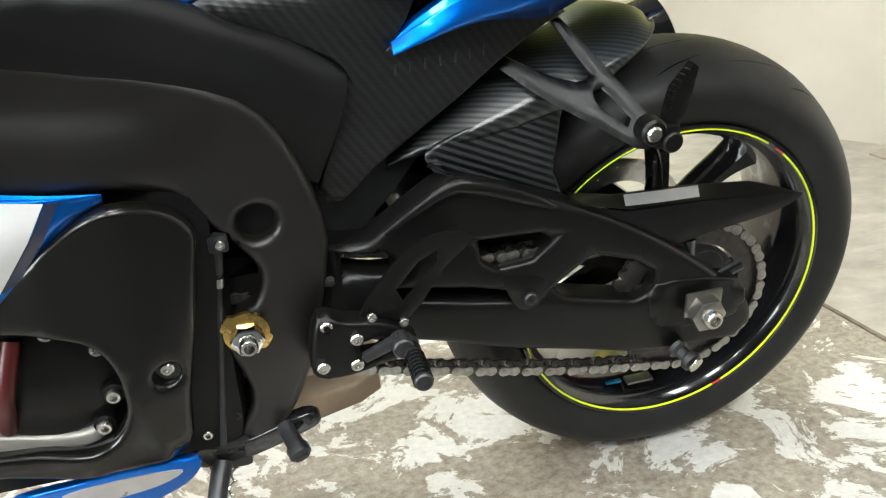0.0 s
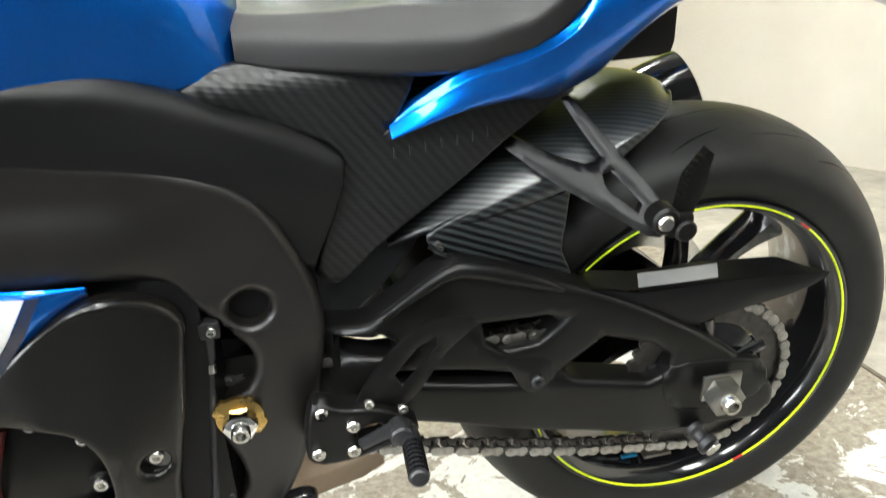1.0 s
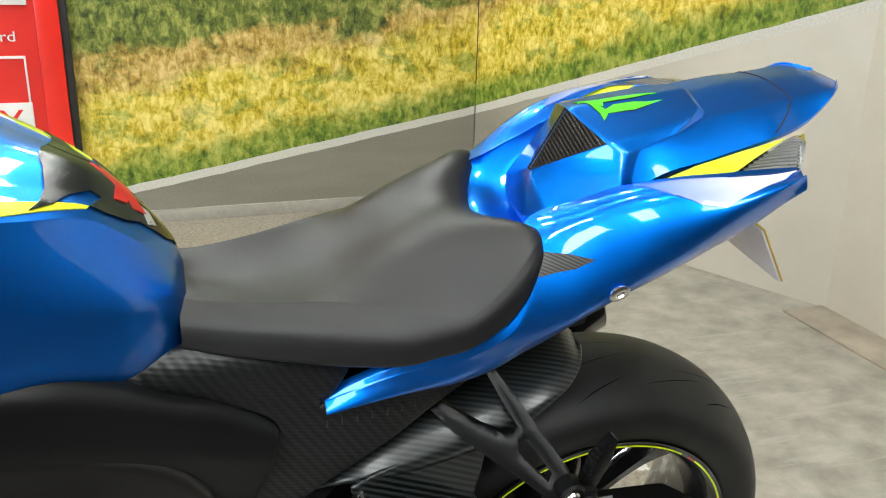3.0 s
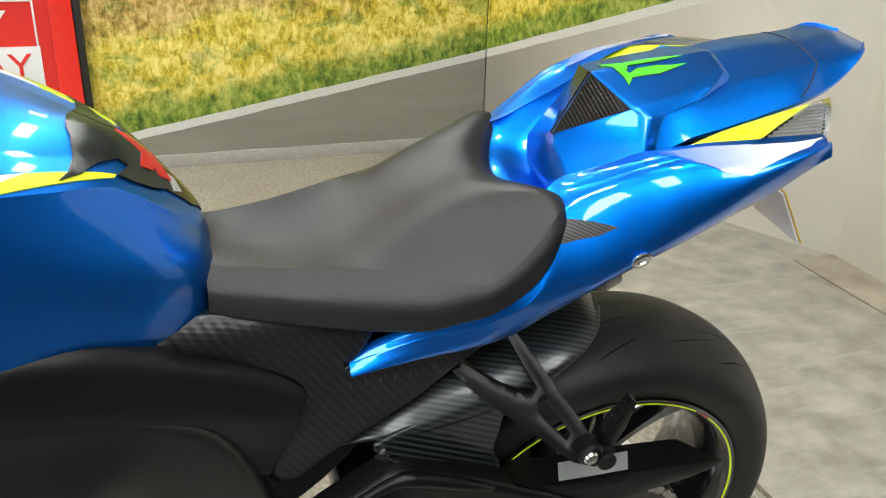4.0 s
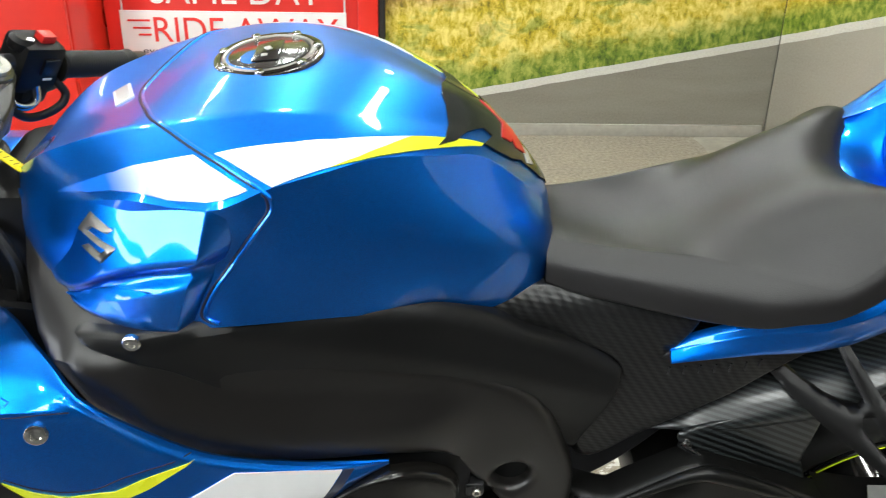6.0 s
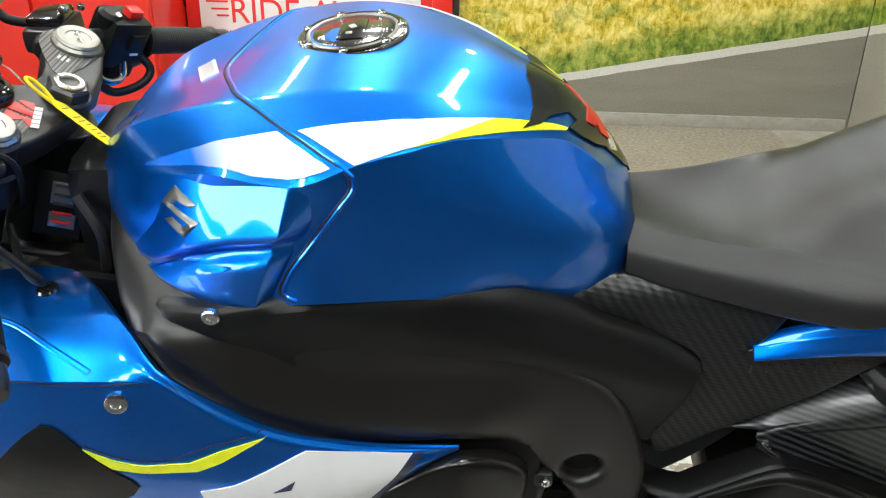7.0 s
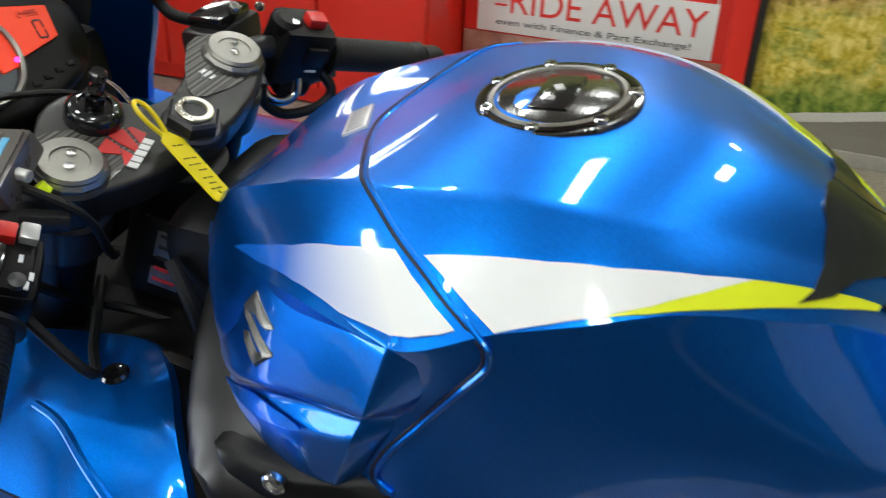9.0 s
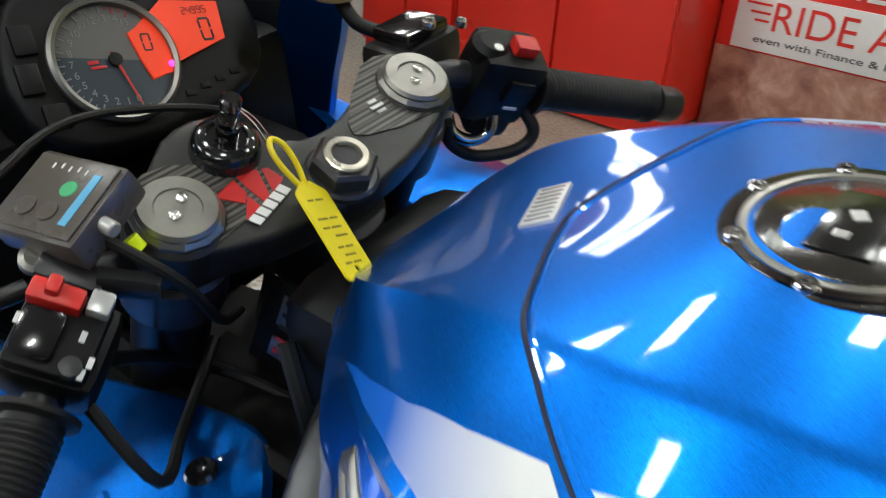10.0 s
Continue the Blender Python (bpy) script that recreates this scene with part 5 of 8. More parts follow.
# tail: lower hull with its two side fins, upper hull, cowl
HULL = [  # x, inner edge y z, crest y z, widest y z, lower y z
    (-0.378, 0.102, 0.690, 0.103, 0.689, 0.104, 0.688, 0.101, 0.685),
    (-0.350, 0.112, 0.716, 0.115, 0.711, 0.116, 0.704, 0.104, 0.692),
    (-0.300, 0.136, 0.752, 0.137, 0.744, 0.137, 0.734, 0.112, 0.702),
    (-0.250, 0.150, 0.768, 0.151, 0.760, 0.150, 0.750, 0.110, 0.704),
    (-0.210, 0.149, 0.786, 0.153, 0.778, 0.152, 0.766, 0.101, 0.700),
    (-0.190, 0.140, 0.812, 0.151, 0.800, 0.154, 0.780, 0.097, 0.703),
    (-0.170, 0.100, 0.868, 0.134, 0.848, 0.156, 0.795, 0.094, 0.710),
    (-0.150, 0.090, 0.884, 0.124, 0.872, 0.160, 0.808, 0.094, 0.720),
    (-0.130, 0.094, 0.892, 0.126, 0.887, 0.165, 0.819, 0.100, 0.744),
    (-0.100, 0.100, 0.903, 0.135, 0.906, 0.170, 0.839, 0.107, 0.771),
    (-0.070, 0.106, 0.9155, 0.143, 0.920, 0.1755, 0.860, 0.107, 0.787),
    (-0.040, 0.117, 0.925, 0.151, 0.9285, 0.178, 0.876, 0.102, 0.796),
    (-0.010, 0.131, 0.935, 0.157, 0.9345, 0.179, 0.892, 0.096, 0.804),
    (0.030, 0.146, 0.943, 0.162, 0.940, 0.178, 0.914, 0.091, 0.818),
    (0.070, 0.153, 0.947, 0.164, 0.945, 0.175, 0.932, 0.098, 0.846),
    (0.100, 0.156, 0.9485, 0.163, 0.9475, 0.169, 0.943, 0.120, 0.897),
    (0.112, 0.156, 0.9485, 0.160, 0.9475, 0.163, 0.945, 0.150, 0.936),
]


def fin_shape():
    xs = [float(v) for v in np.linspace(-0.378, 0.112, 72)]
    rows = []
    for x, c in zip(xs, lay(HULL, xs)):
        belly = (c[4] * 0.55 + c[6] * 0.45 + 0.012, c[5] * 0.55 + c[7] * 0.45 - 0.006)
        outer = curve([(c[0], c[1]), (c[2], c[3]), (c[4] + 0.001, c[5] + 0.004), belly, (c[6], c[7])], 7)
        inner = [(max(0.02, p[0] - 0.010), p[1] + 0.002) for p in reversed(outer)]
        rows.append([(x, -p[0], p[1]) for p in outer] + [(x, -q[0], q[1]) for q in inner])
    return grid(rows, close=True, ends=True)


fin_s = fin_shape()
fin_tree = tree_of(fin_s)
fins = []
for s in (fin_s, flipped(fin_s)):
    fins.append(add("tail_side_panel", s, BLUE, bike, "metallic blue tail side panel", 50))
FADE2, fnt, fb = nodes_of("white_fade_on_blue_decal")
fv = coords(fnt)
fsp = fnt.nodes.new("ShaderNodeSeparateXYZ")
link(fnt, fv, fsp.inputs[0])
fmr = fnt.nodes.new("ShaderNodeMapRange")
fmr.inputs["From Min"].default_value, fmr.inputs["From Max"].default_value = -0.065, 0.065
link(fnt, fsp.outputs[0], fmr.inputs["Value"])
link(fnt, mixc(fnt, fmr.outputs[0], (0.0, 0.12, 0.60), (0.80, 0.80, 0.80)), fb.inputs["Base Color"])
fb.inputs["Roughness"].default_value, fb.inputs["Coat Weight"].default_value, fb.inputs["Coat Roughness"].default_value = 0.35, 1.0, 0.05
for fin, flip in zip(fins, (False, True)):
    for outline, mat, name, label in (
        ([(-0.060, -0.118), (-0.030, -0.1275), (0.000, -0.139), (0.035, -0.1485), (0.070, -0.1540), (0.104, -0.1570), (0.080, -0.1655), (0.050, -0.1705), (0.014, -0.1745), (-0.010, -0.166), (-0.035, -0.150)], FADE2, "white_decal", "white decal fading into blue"),
        ([(-0.170, 0.8620), (-0.160, 0.8640), (-0.133, 0.8665), (-0.1133, 0.8660), (-0.132, 0.8543), (-0.164, 0.8434), (-0.172, 0.842)], CARBON_INSERT, "carbon_insert", "small carbon-look insert"),
    ):
        s = decal(fin_tree, outline, "z" if mat is FADE2 else "y", h=0.006, lift=0.0014)
        add(name, flipped(s) if flip else s, mat, fin, label)
    hit, nor, _, _ = fin_tree.ray_cast(Vector((-0.0905, -0.6, 0.8358)), Vector((0, 1, 0)))
    if hit:
        nn = nor if nor.y < 0 else -nor
        if flip:
            hit, nn = Vector((hit.x, -hit.y, hit.z)), Vector((nn.x, -nn.y, nn.z))
        bolt("tail_bolt", hit, 0.0115, fin, "bright recessed bolt", out=nn, deep=0.004)

TUB = [  # x, middle z, then three y z out to the fin's edge
    (-0.194, 0.836, 0.030, 0.837, 0.060, 0.841, 0.085, 0.842),
    (-0.182, 0.841, 0.030, 0.842, 0.060, 0.848, 0.086, 0.856),
    (-0.166, 0.843, 0.030, 0.844, 0.062, 0.854, 0.0885, 0.870),
    (-0.138, 0.838, 0.030, 0.841, 0.0625, 0.858, 0.0925, 0.8875),
    (-0.120, 0.842, 0.040, 0.850, 0.070, 0.869, 0.0960, 0.895),
    (-0.100, 0.850, 0.055, 0.866, 0.080, 0.883, 0.1000, 0.9025),
    (-0.060, 0.875, 0.080, 0.893, 0.098, 0.906, 0.1090, 0.918),
    (-0.030, 0.888, 0.096, 0.903, 0.108, 0.914, 0.1215, 0.927),
]


def tub_shape():
    xs = [float(v) for v in np.linspace(-0.194, -0.030, 40)]
    rows = []
    for x, c in zip(xs, lay(TUB, xs)):
        line = curve([(-c[1], c[2]), (0.0, c[0]), (c[1], c[2]), (c[3], c[4]), (c[5], c[6])], 5)[5:]
        half = [tuple(q) for q in line]
        top = [(x, y, z) for y, z in reversed(half)] + [(x, -y, z) for y, z in half[1:]]
        rows.append(top + [(q[0] + 0.004, q[1] * 0.96, q[2] - 0.008) for q in reversed(top)])
    return grid(rows, close=True, ends=True)


add("tail_saddle", tub_shape(), BLUE, bike, "blue saddle of the tail behind the seat", 50)

UPPER = [  # x, middle z, deck edge y z, lower edge y z
    (-0.050, 0.950, 0.076, 0.946, 0.0955, 0.911),
    (-0.008, 0.964, 0.070, 0.956, 0.0930, 0.929),
    (0.038, 0.976, 0.062, 0.967, 0.0910, 0.9385),
    (0.066, 0.983, 0.056, 0.975, 0.0890, 0.945),
    (0.100, 0.989, 0.056, 0.981, 0.0865, 0.953),
    (0.130, 0.994, 0.054, 0.986, 0.0840, 0.960),
    (0.170, 0.998, 0.050, 0.991, 0.0740, 0.969),
    (0.200, 1.001, 0.048, 0.996, 0.0640, 0.983),
    (0.226, 1.003, 0.045, 1.001, 0.0520, 1.000),
    (0.250, 1.001, 0.020, 1.001, 0.0260, 1.000),
]


def upper_shape():
    xs = [float(v) for v in np.linspace(-0.050, 0.250, 48)]
    rows = []
    for x, c in zip(xs, lay(UPPER, xs)):
        top = curve([(-c[1], c[2]), (0.0, c[0]), (c[1], c[2])], 6)[6:]
        dip = ((c[1] + c[3]) / 2 - 0.001, (c[2] + c[4]) / 2 + 0.0025)
        h = [tuple(q) for q in top] + [tuple(q) for q in curve([(c[1] + 0.0015, c[2] - 0.001), dip, (c[3], c[4])], 4)] + [(c[3] - 0.001, c[4] - 0.005), (c[3] - 0.012, c[4] - 0.009)]
        rows.append([(x, y, z) for y, z in reversed(h)] + [(x, -y, z) for y, z in h[1:]])
    return grid(rows, close=True, ends=True)


upper_s = upper_shape()
tail_top = add("tail_upper_panel", upper_s, BLUE, bike, "metallic blue tail top", 28)
upper_tree = tree_of(upper_s)
tail_split = [(0.131, 0.081), (0.150, 0.068), (0.166, 0.049), (0.167, 0.024)]
split_line = on_body(upper_tree, [(x, -y) for x, y in tail_split] + [(0.166, 0.0)] + tail_split[::-1], "z", 0.0002)
add("panel_line", tube([tuple(q) for q in split_line[::2]], 0.0009, 6, 2), SEAM_BLACK, tail_top, "dark joint across the tail")
add("under_tail", join(block((0.00, 0, 0.845), (0.20, 0.13, 0.07), 0.02, None), block((-0.15, 0, 0.755), (0.20, 0.14, 0.08), 0.02, None), block((0.07, 0, 0.905), (0.16, 0.20, 0.05), 0.015)), DARK_PLASTIC, bike, "black under-tail tray")


def light_unit(sgn):
    """The clear rear lamp and the yellow flash in front of it, between fin and tail top."""
    outer = [Vector((0.027, 0.149, 0.947)), Vector((0.050, 0.152, 0.9495)), Vector((0.075, 0.1545, 0.951)), Vector((0.095, 0.156, 0.951)), Vector((0.110, 0.156, 0.9505))]
    inner = [Vector((0.143, 0.087, 0.959)), Vector((0.151, 0.085, 0.9595)), Vector((0.158, 0.083, 0.960)), Vector((0.166, 0.081, 0.960)), Vector((0.173, 0.078, 0.960))]

    def side(q):
        return (q.x, sgn * q.y, q.z)

    rows = []
    for o, i in zip(outer, inner):
        m1, m2 = o.lerp(i, 0.33) + Vector((0.003, 0, 0.003)), o.lerp(i, 0.67) + Vector((0.003, 0, 0.003))
        rows.append([side(o), side(m1), side(m2), side(i), side(i - Vector((0.004, 0.004, 0.012))), side(o - Vector((0.004, 0.006, 0.012)))])
    lamp = add("rear_lamp", grid(rows, close=True, ends=True), CLEAR_LENS, bike, "clear ribbed rear lamp lens")
    refl = grid([[side(o.lerp(i, f) - Vector((0, 0, 0.008))) for f in (0.05, 0.5, 0.95)] for o, i in zip(outer, inner)])
    add("reflector", refl, REFLECTOR, lamp, "silver reflector behind the lens")
    for k in range(11):
        f = 0.08 + 0.084 * k
        a, b = outer[0].lerp(inner[0], f), outer[-1].lerp(inner[-1], f)
        add("lens_rib", tube([side(a - Vector((0, 0, 0.005))), side(a.lerp(b, 0.5) - Vector((0, 0, 0.004))), side(b - Vector((0, 0, 0.005)))], 0.0011, 6, 2), SILVER_LABEL, lamp)
    fo = [Vector((-0.042, 0.117, 0.920)), Vector((-0.018, 0.130, 0.927)), Vector((0.004, 0.140, 0.935)), Vector((0.026, 0.149, 0.943))]
    fi = [Vector((-0.040, 0.112, 0.924)), Vector((0.020, 0.101, 0.938)), Vector((0.080, 0.094, 0.949)), Vector((0.142, 0.0875, 0.959))]
    top = [side(q) for pr in zip(fo, fi) for q in (pr[0], pr[0].lerp(pr[1], 0.5) + Vector((0, 0, 0.002)), pr[1])]
    tris = [t for k in range(3) for j in range(2) for t in ((3 * k + j, 3 * k + j + 1, 3 * k + j + 4), (3 * k + j, 3 * k + j + 4, 3 * k + j + 3))]
    add("yellow_flash", solid_from(top, [(a, b * 0.97, c - 0.006) for a, b, c in top], tris), YELLOW_DECAL, lamp, "yellow flash beside the lamp")


light_unit(-1)
light_unit(1)
# seat cowl: a faceted hump with two carbon windows
def cowl_shape():
    p = {"nose": (-0.1390, 0, 0.8500), "n1": (-0.138, -0.025, 0.8510), "nb": (-0.127, -0.0625, 0.8685), "bk": (-0.060, -0.096, 0.9135), "s0": (-0.131, 0, 0.838), "s1": (-0.130, -0.025, 0.839), "sb": (-0.120, -0.057, 0.856), "sk": (-0.056, -0.090, 0.902), "bt": (-0.052, -0.077, 0.950), "tip": (-0.127, 0, 0.8966), "apex": (-0.0895, 0, 0.9716), "sh": (-0.068, -0.066, 0.9535),
         "r1": (0.030, -0.056, 0.9735), "r2": (0.052, -0.036, 0.984), "rc": (0.057, 0, 0.9905), "t1": (-0.020, -0.062, 0.964), "tc": (-0.020, 0, 0.981), "lb": (-0.005, -0.070, 0.9535), "rb": (0.062, -0.046, 0.974), "rcb": (0.069, 0, 0.982)}
    names = list(p)
    verts = [p[n] for n in names] + [(p[n][0], -p[n][1], p[n][2]) for n in names]
    i = {n: k for k, n in enumerate(names)}
    half = [("s0", "s1", "n1", "nose"), ("s1", "sb", "nb", "n1"), ("sb", "sk", "bk", "nb"), ("nose", "n1", "tip"), ("n1", "nb", "tip"), ("nb", "bk", "bt", "sh", "tip"), ("tip", "sh", "apex"), ("apex", "sh", "t1", "tc"), ("tc", "t1", "r2", "rc"), ("sh", "bt", "lb", "r1", "t1"), ("t1", "r1", "r2"), ("r1", "lb", "rb", "r2"), ("r2", "rb", "rcb", "rc"), ("bk", "lb", "bt")]
    k = len(names)
    faces = [tuple(i[n] for n in f) for f in half] + [tuple(i[n] + k for n in reversed(f)) for f in half]
    bm = bmesh.new()
    vs = [bm.verts.new(v) for v in verts]
    for f in faces:
        bm.faces.new([vs[j] for j in f])
    bmesh.ops.remove_doubles(bm, verts=bm.verts, dist=1e-5)
    inner = [e for e in bm.edges if len(e.link_faces) == 2]
    bmesh.ops.bevel(bm, geom=inner, offset=0.0045, segments=3, affect="EDGES", profile=0.6)
    bm.verts.ensure_lookup_table()
    bm.verts.index_update()
    out = [tuple(v.co) for v in bm.verts], [tuple(v.index for v in f.verts) for f in bm.faces]
    bm.free()
    return out


cowl_s = cowl_shape()
cowl = add("seat_cowl", cowl_s, BLUE, bike, "metallic blue single-seat cowl", 50)
cowl_tree = tree_of(cowl_s)


def facet(points, lift, mat, name, label, parent):
    a, b, c = (Vector(q) for q in points[:3])
    n = (b - a).cross(c - a).normalized()
    if n.z < 0:
        n = -n
    cen = sum((Vector(q) for q in points), Vector()) / len(points)
    pts = [Vector(q) * 0.955 + cen * 0.045 for q in points]
    front = [tuple(q + n * lift) for q in pts]
    back = [tuple(q - n * 0.002) for q in pts]
    m = len(pts)
    return add(name, (front + back, [tuple(range(m))] + [(k, (k + 1) % m, m + (k + 1) % m, m + k) for k in range(m)]), mat, parent, label, 20)


for sgn in (1, -1):
    facet([(-0.127, -sgn * 0.0010, 0.8966), (-0.068, -sgn * 0.066, 0.9535), (-0.0895, -sgn * 0.0010, 0.9716)], 0.0018, CARBON_DARK, "carbon_window", "glossy carbon window", cowl)
CLAWS = (
    [(-0.0690, 0.0230), (-0.0486, 0.0100), (-0.0168, 0.0060), (0.0194, -0.0020), (-0.0129, -0.0031), (-0.0476, -0.0020), (-0.0500, -0.0090), (-0.0588, -0.0030)],
    [(-0.0690, 0.0160), (-0.0620, -0.0053), (-0.0579, -0.0189), (-0.0582, -0.0316), (-0.0494, -0.0211), (-0.0301, -0.0220), (-0.0181, -0.0238), (-0.0035, -0.0208), (0.0203, -0.0160), (-0.0004, -0.0146), (-0.0140, -0.0110), (-0.0373, -0.0094), (-0.0500, -0.0150), (-0.0551, -0.0049)],
)
for line in CLAWS:
    turn_way = sum(a[0] * b[1] - b[0] * a[1] for a, b in zip(line, line[1:] + line[:1]))
    wide = []
    for a, b, c in zip(line[-1:] + line[:-1], line, line[1:] + line[:1]):
        e = Vector((c[0] - a[0], c[1] - a[1])).normalized() * (0.0012 if turn_way > 0 else -0.0012)
        wide.append((b[0] + e.y, b[1] - e.x))
    add("claw_outline", decal(cowl_tree, wide, "z", 0.0008, 0.0012, 0.004), INK, cowl, "dark edge of a jagged sticker")
    add("claw_mark", decal(cowl_tree, line, "z", 0.0012, 0.0014, 0.004), GREEN_DECAL, cowl, "green jagged stroke sticker")

# number plate and its holder
plate_m = Matrix.Translation((0.206, 0.035, 0.779)) @ pose(0, 0, 0, 0, -33, 0)
num = add("number_plate", block((0, 0, 0), (0.003, 0.170, 0.095), 0.001, plate_m), PLATE_WHITE, bike, "white-backed number plate")
add("plate_face", block((0.0030, 0, 0), (0.002, 0.172, 0.097), 0.0006, plate_m), PLATE_YELLOW, num, "yellow front of the plate")
for k in range(6):
    add("plate_bar", block((0.0058, -0.06 + 0.024 * k, 0.0), (0.001, 0.014, 0.05), 0.0003, plate_m), INK, num)
add("plate_lamp", join(block((0.172, 0, 0.822), (0.030, 0.045, 0.024), 0.006), rod((0.12, 0, 0.84), (0.178, 0, 0.806), 0.009)), DARK_PLASTIC, num, "black plate lamp bracket")

# rear mudguard (hugger)
HUG = [  # x, top z, half width, edge z, skirt z
    (-0.385, 0.560, 0.070, 0.545, 0.535),
    (-0.350, 0.588, 0.090, 0.568, 0.555),
    (-0.315, 0.606, 0.102, 0.580, 0.562),
    (-0.260, 0.630, 0.107, 0.600, 0.576),
    (-0.200, 0.650, 0.109, 0.622, 0.592),
    (-0.150, 0.664, 0.109, 0.636, 0.610),
    (-0.110, 0.673, 0.100, 0.650, 0.632),
    (-0.080, 0.677, 0.087, 0.657, 0.646),
    (-0.058, 0.677, 0.068, 0.662, 0.656),
    (-0.044, 0.672, 0.047, 0.664, 0.661),
    (-0.034, 0.666, 0.024, 0.664, 0.662),
]


def hugger_shape():
    xs = [float(v) for v in np.linspace(-0.385, -0.034, 48)]
    rows = []
    for x, c in zip(xs, lay(HUG, xs)):
        half = curve([(-c[1] * 0.5, c[0] - 0.006), (0.0, c[0]), (c[1] * 0.72, c[0] - 0.008), (c[1], c[2]), (c[1] + 0.006, (c[2] + c[3]) / 2), (c[1] + 0.002, c[3])], 4)[4:]
        outer = [(p[0], p[1]) for p in half]
        inner = [(max(0.0, p[0] - 0.004), p[1] - 0.003) for p in reversed(half)]
        left = [(x, -a, b) for a, b in outer[::-1]]
        right = [(x, a, b) for a, b in outer[1:]]
        rin = [(x, a, b) for a, b in inner]
        lin = [(x, -a, b) for a, b in inner[::-1][1:]]
        rows.append(left + right + rin + lin)
    return grid(rows, close=True, ends=True)


hug_s = hugger_shape()
hugger = add("rear_mudguard", hug_s, CARBON_GLOSS, bike, "glossy carbon rear mudguard over the tyre", 50)
side_out = [(-0.346, 0.560), (-0.330, 0.572), (-0.290, 0.588), (-0.235, 0.600), (-0.184, 0.604), (-0.184, 0.585), (-0.187, 0.548), (-0.190, 0.515), (-0.176, 0.478), (-0.215, 0.487), (-0.290, 0.516), (-0.325, 0.536), (-0.342, 0.546)]
for sgn in (-1, 1):
    flank_s = plate(side_out, lambda x, z: -0.108 - 0.02 * (z - 0.54), 0.003, 0.004, [], 0.010, 2)
    add("side_skirt", flank_s if sgn < 0 else flipped(flank_s), CARBON_GLOSS, hugger, "glossy carbon side of the mudguard")
add("edge_roll", tube([(-0.345, -0.111, 0.551), (-0.325, -0.113, 0.537), (-0.290, -0.113, 0.516), (-0.215, -0.112, 0.488), (-0.178, -0.111, 0.479)], 0.0035, 8, 4), GLOSS_BLACK, hugger)
add("mount_bolt", lathe([(0.006, 0), (0.006, 0.004), (0.003, 0.005), (0.0005, 0.004)], 14, frame_to((-0.335, -0.106, 0.545), (-0.335, -0.2, 0.545))), STEEL, hugger)
shock = add("shock_linkage", join(rod((-0.47, 0, 0.40), (-0.40, 0, 0.66), 0.036, 20), rod((-0.455, 0.06, 0.42), (-0.38, 0.06, 0.66), 0.022)), DARK_PLASTIC, bike, "dark rear shock absorber")
add("inner_guard", join(plate([(-0.50, 0.42), (-0.47, 0.56), (-0.40, 0.66), (-0.28, 0.66), (-0.34, 0.55), (-0.42, 0.46)], -0.07, 0.01, 0.004), flipped(plate([(-0.50, 0.42), (-0.47, 0.56), (-0.40, 0.66), (-0.28, 0.66), (-0.34, 0.55), (-0.42, 0.46)], -0.07, 0.01, 0.004))), GUNMETAL, bike, "dark inner rear frame")


# passenger foot rest hangers
def beam(a, b, w, d, w2=None, side=Vector((0, 1, 0))):
    a, b = Vector(a), Vector(b)
    w2 = w if w2 is None else w2
    ax = (b - a).normalized()
    s = ax.cross(side).normalized()
    u = s.cross(ax).normalized()
    rows = []
    for q, ww in ((a, w), (b, w2)):
        rows.append([q + s * ww * p + u * d * r for p, r in ((-0.5, -0.3), (-0.5, 0.3), (-0.3, 0.5), (0.3, 0.5), (0.5, 0.3), (0.5, -0.3), (0.3, -0.5), (-0.3, -0.5))])
    return grid(rows, close=True, ends=True)


def hanger_y(x, z):
    return -0.195 + 0.46 * max(-0.02, -0.115 - x) + 0.77 * max(-0.02, z - 0.588)


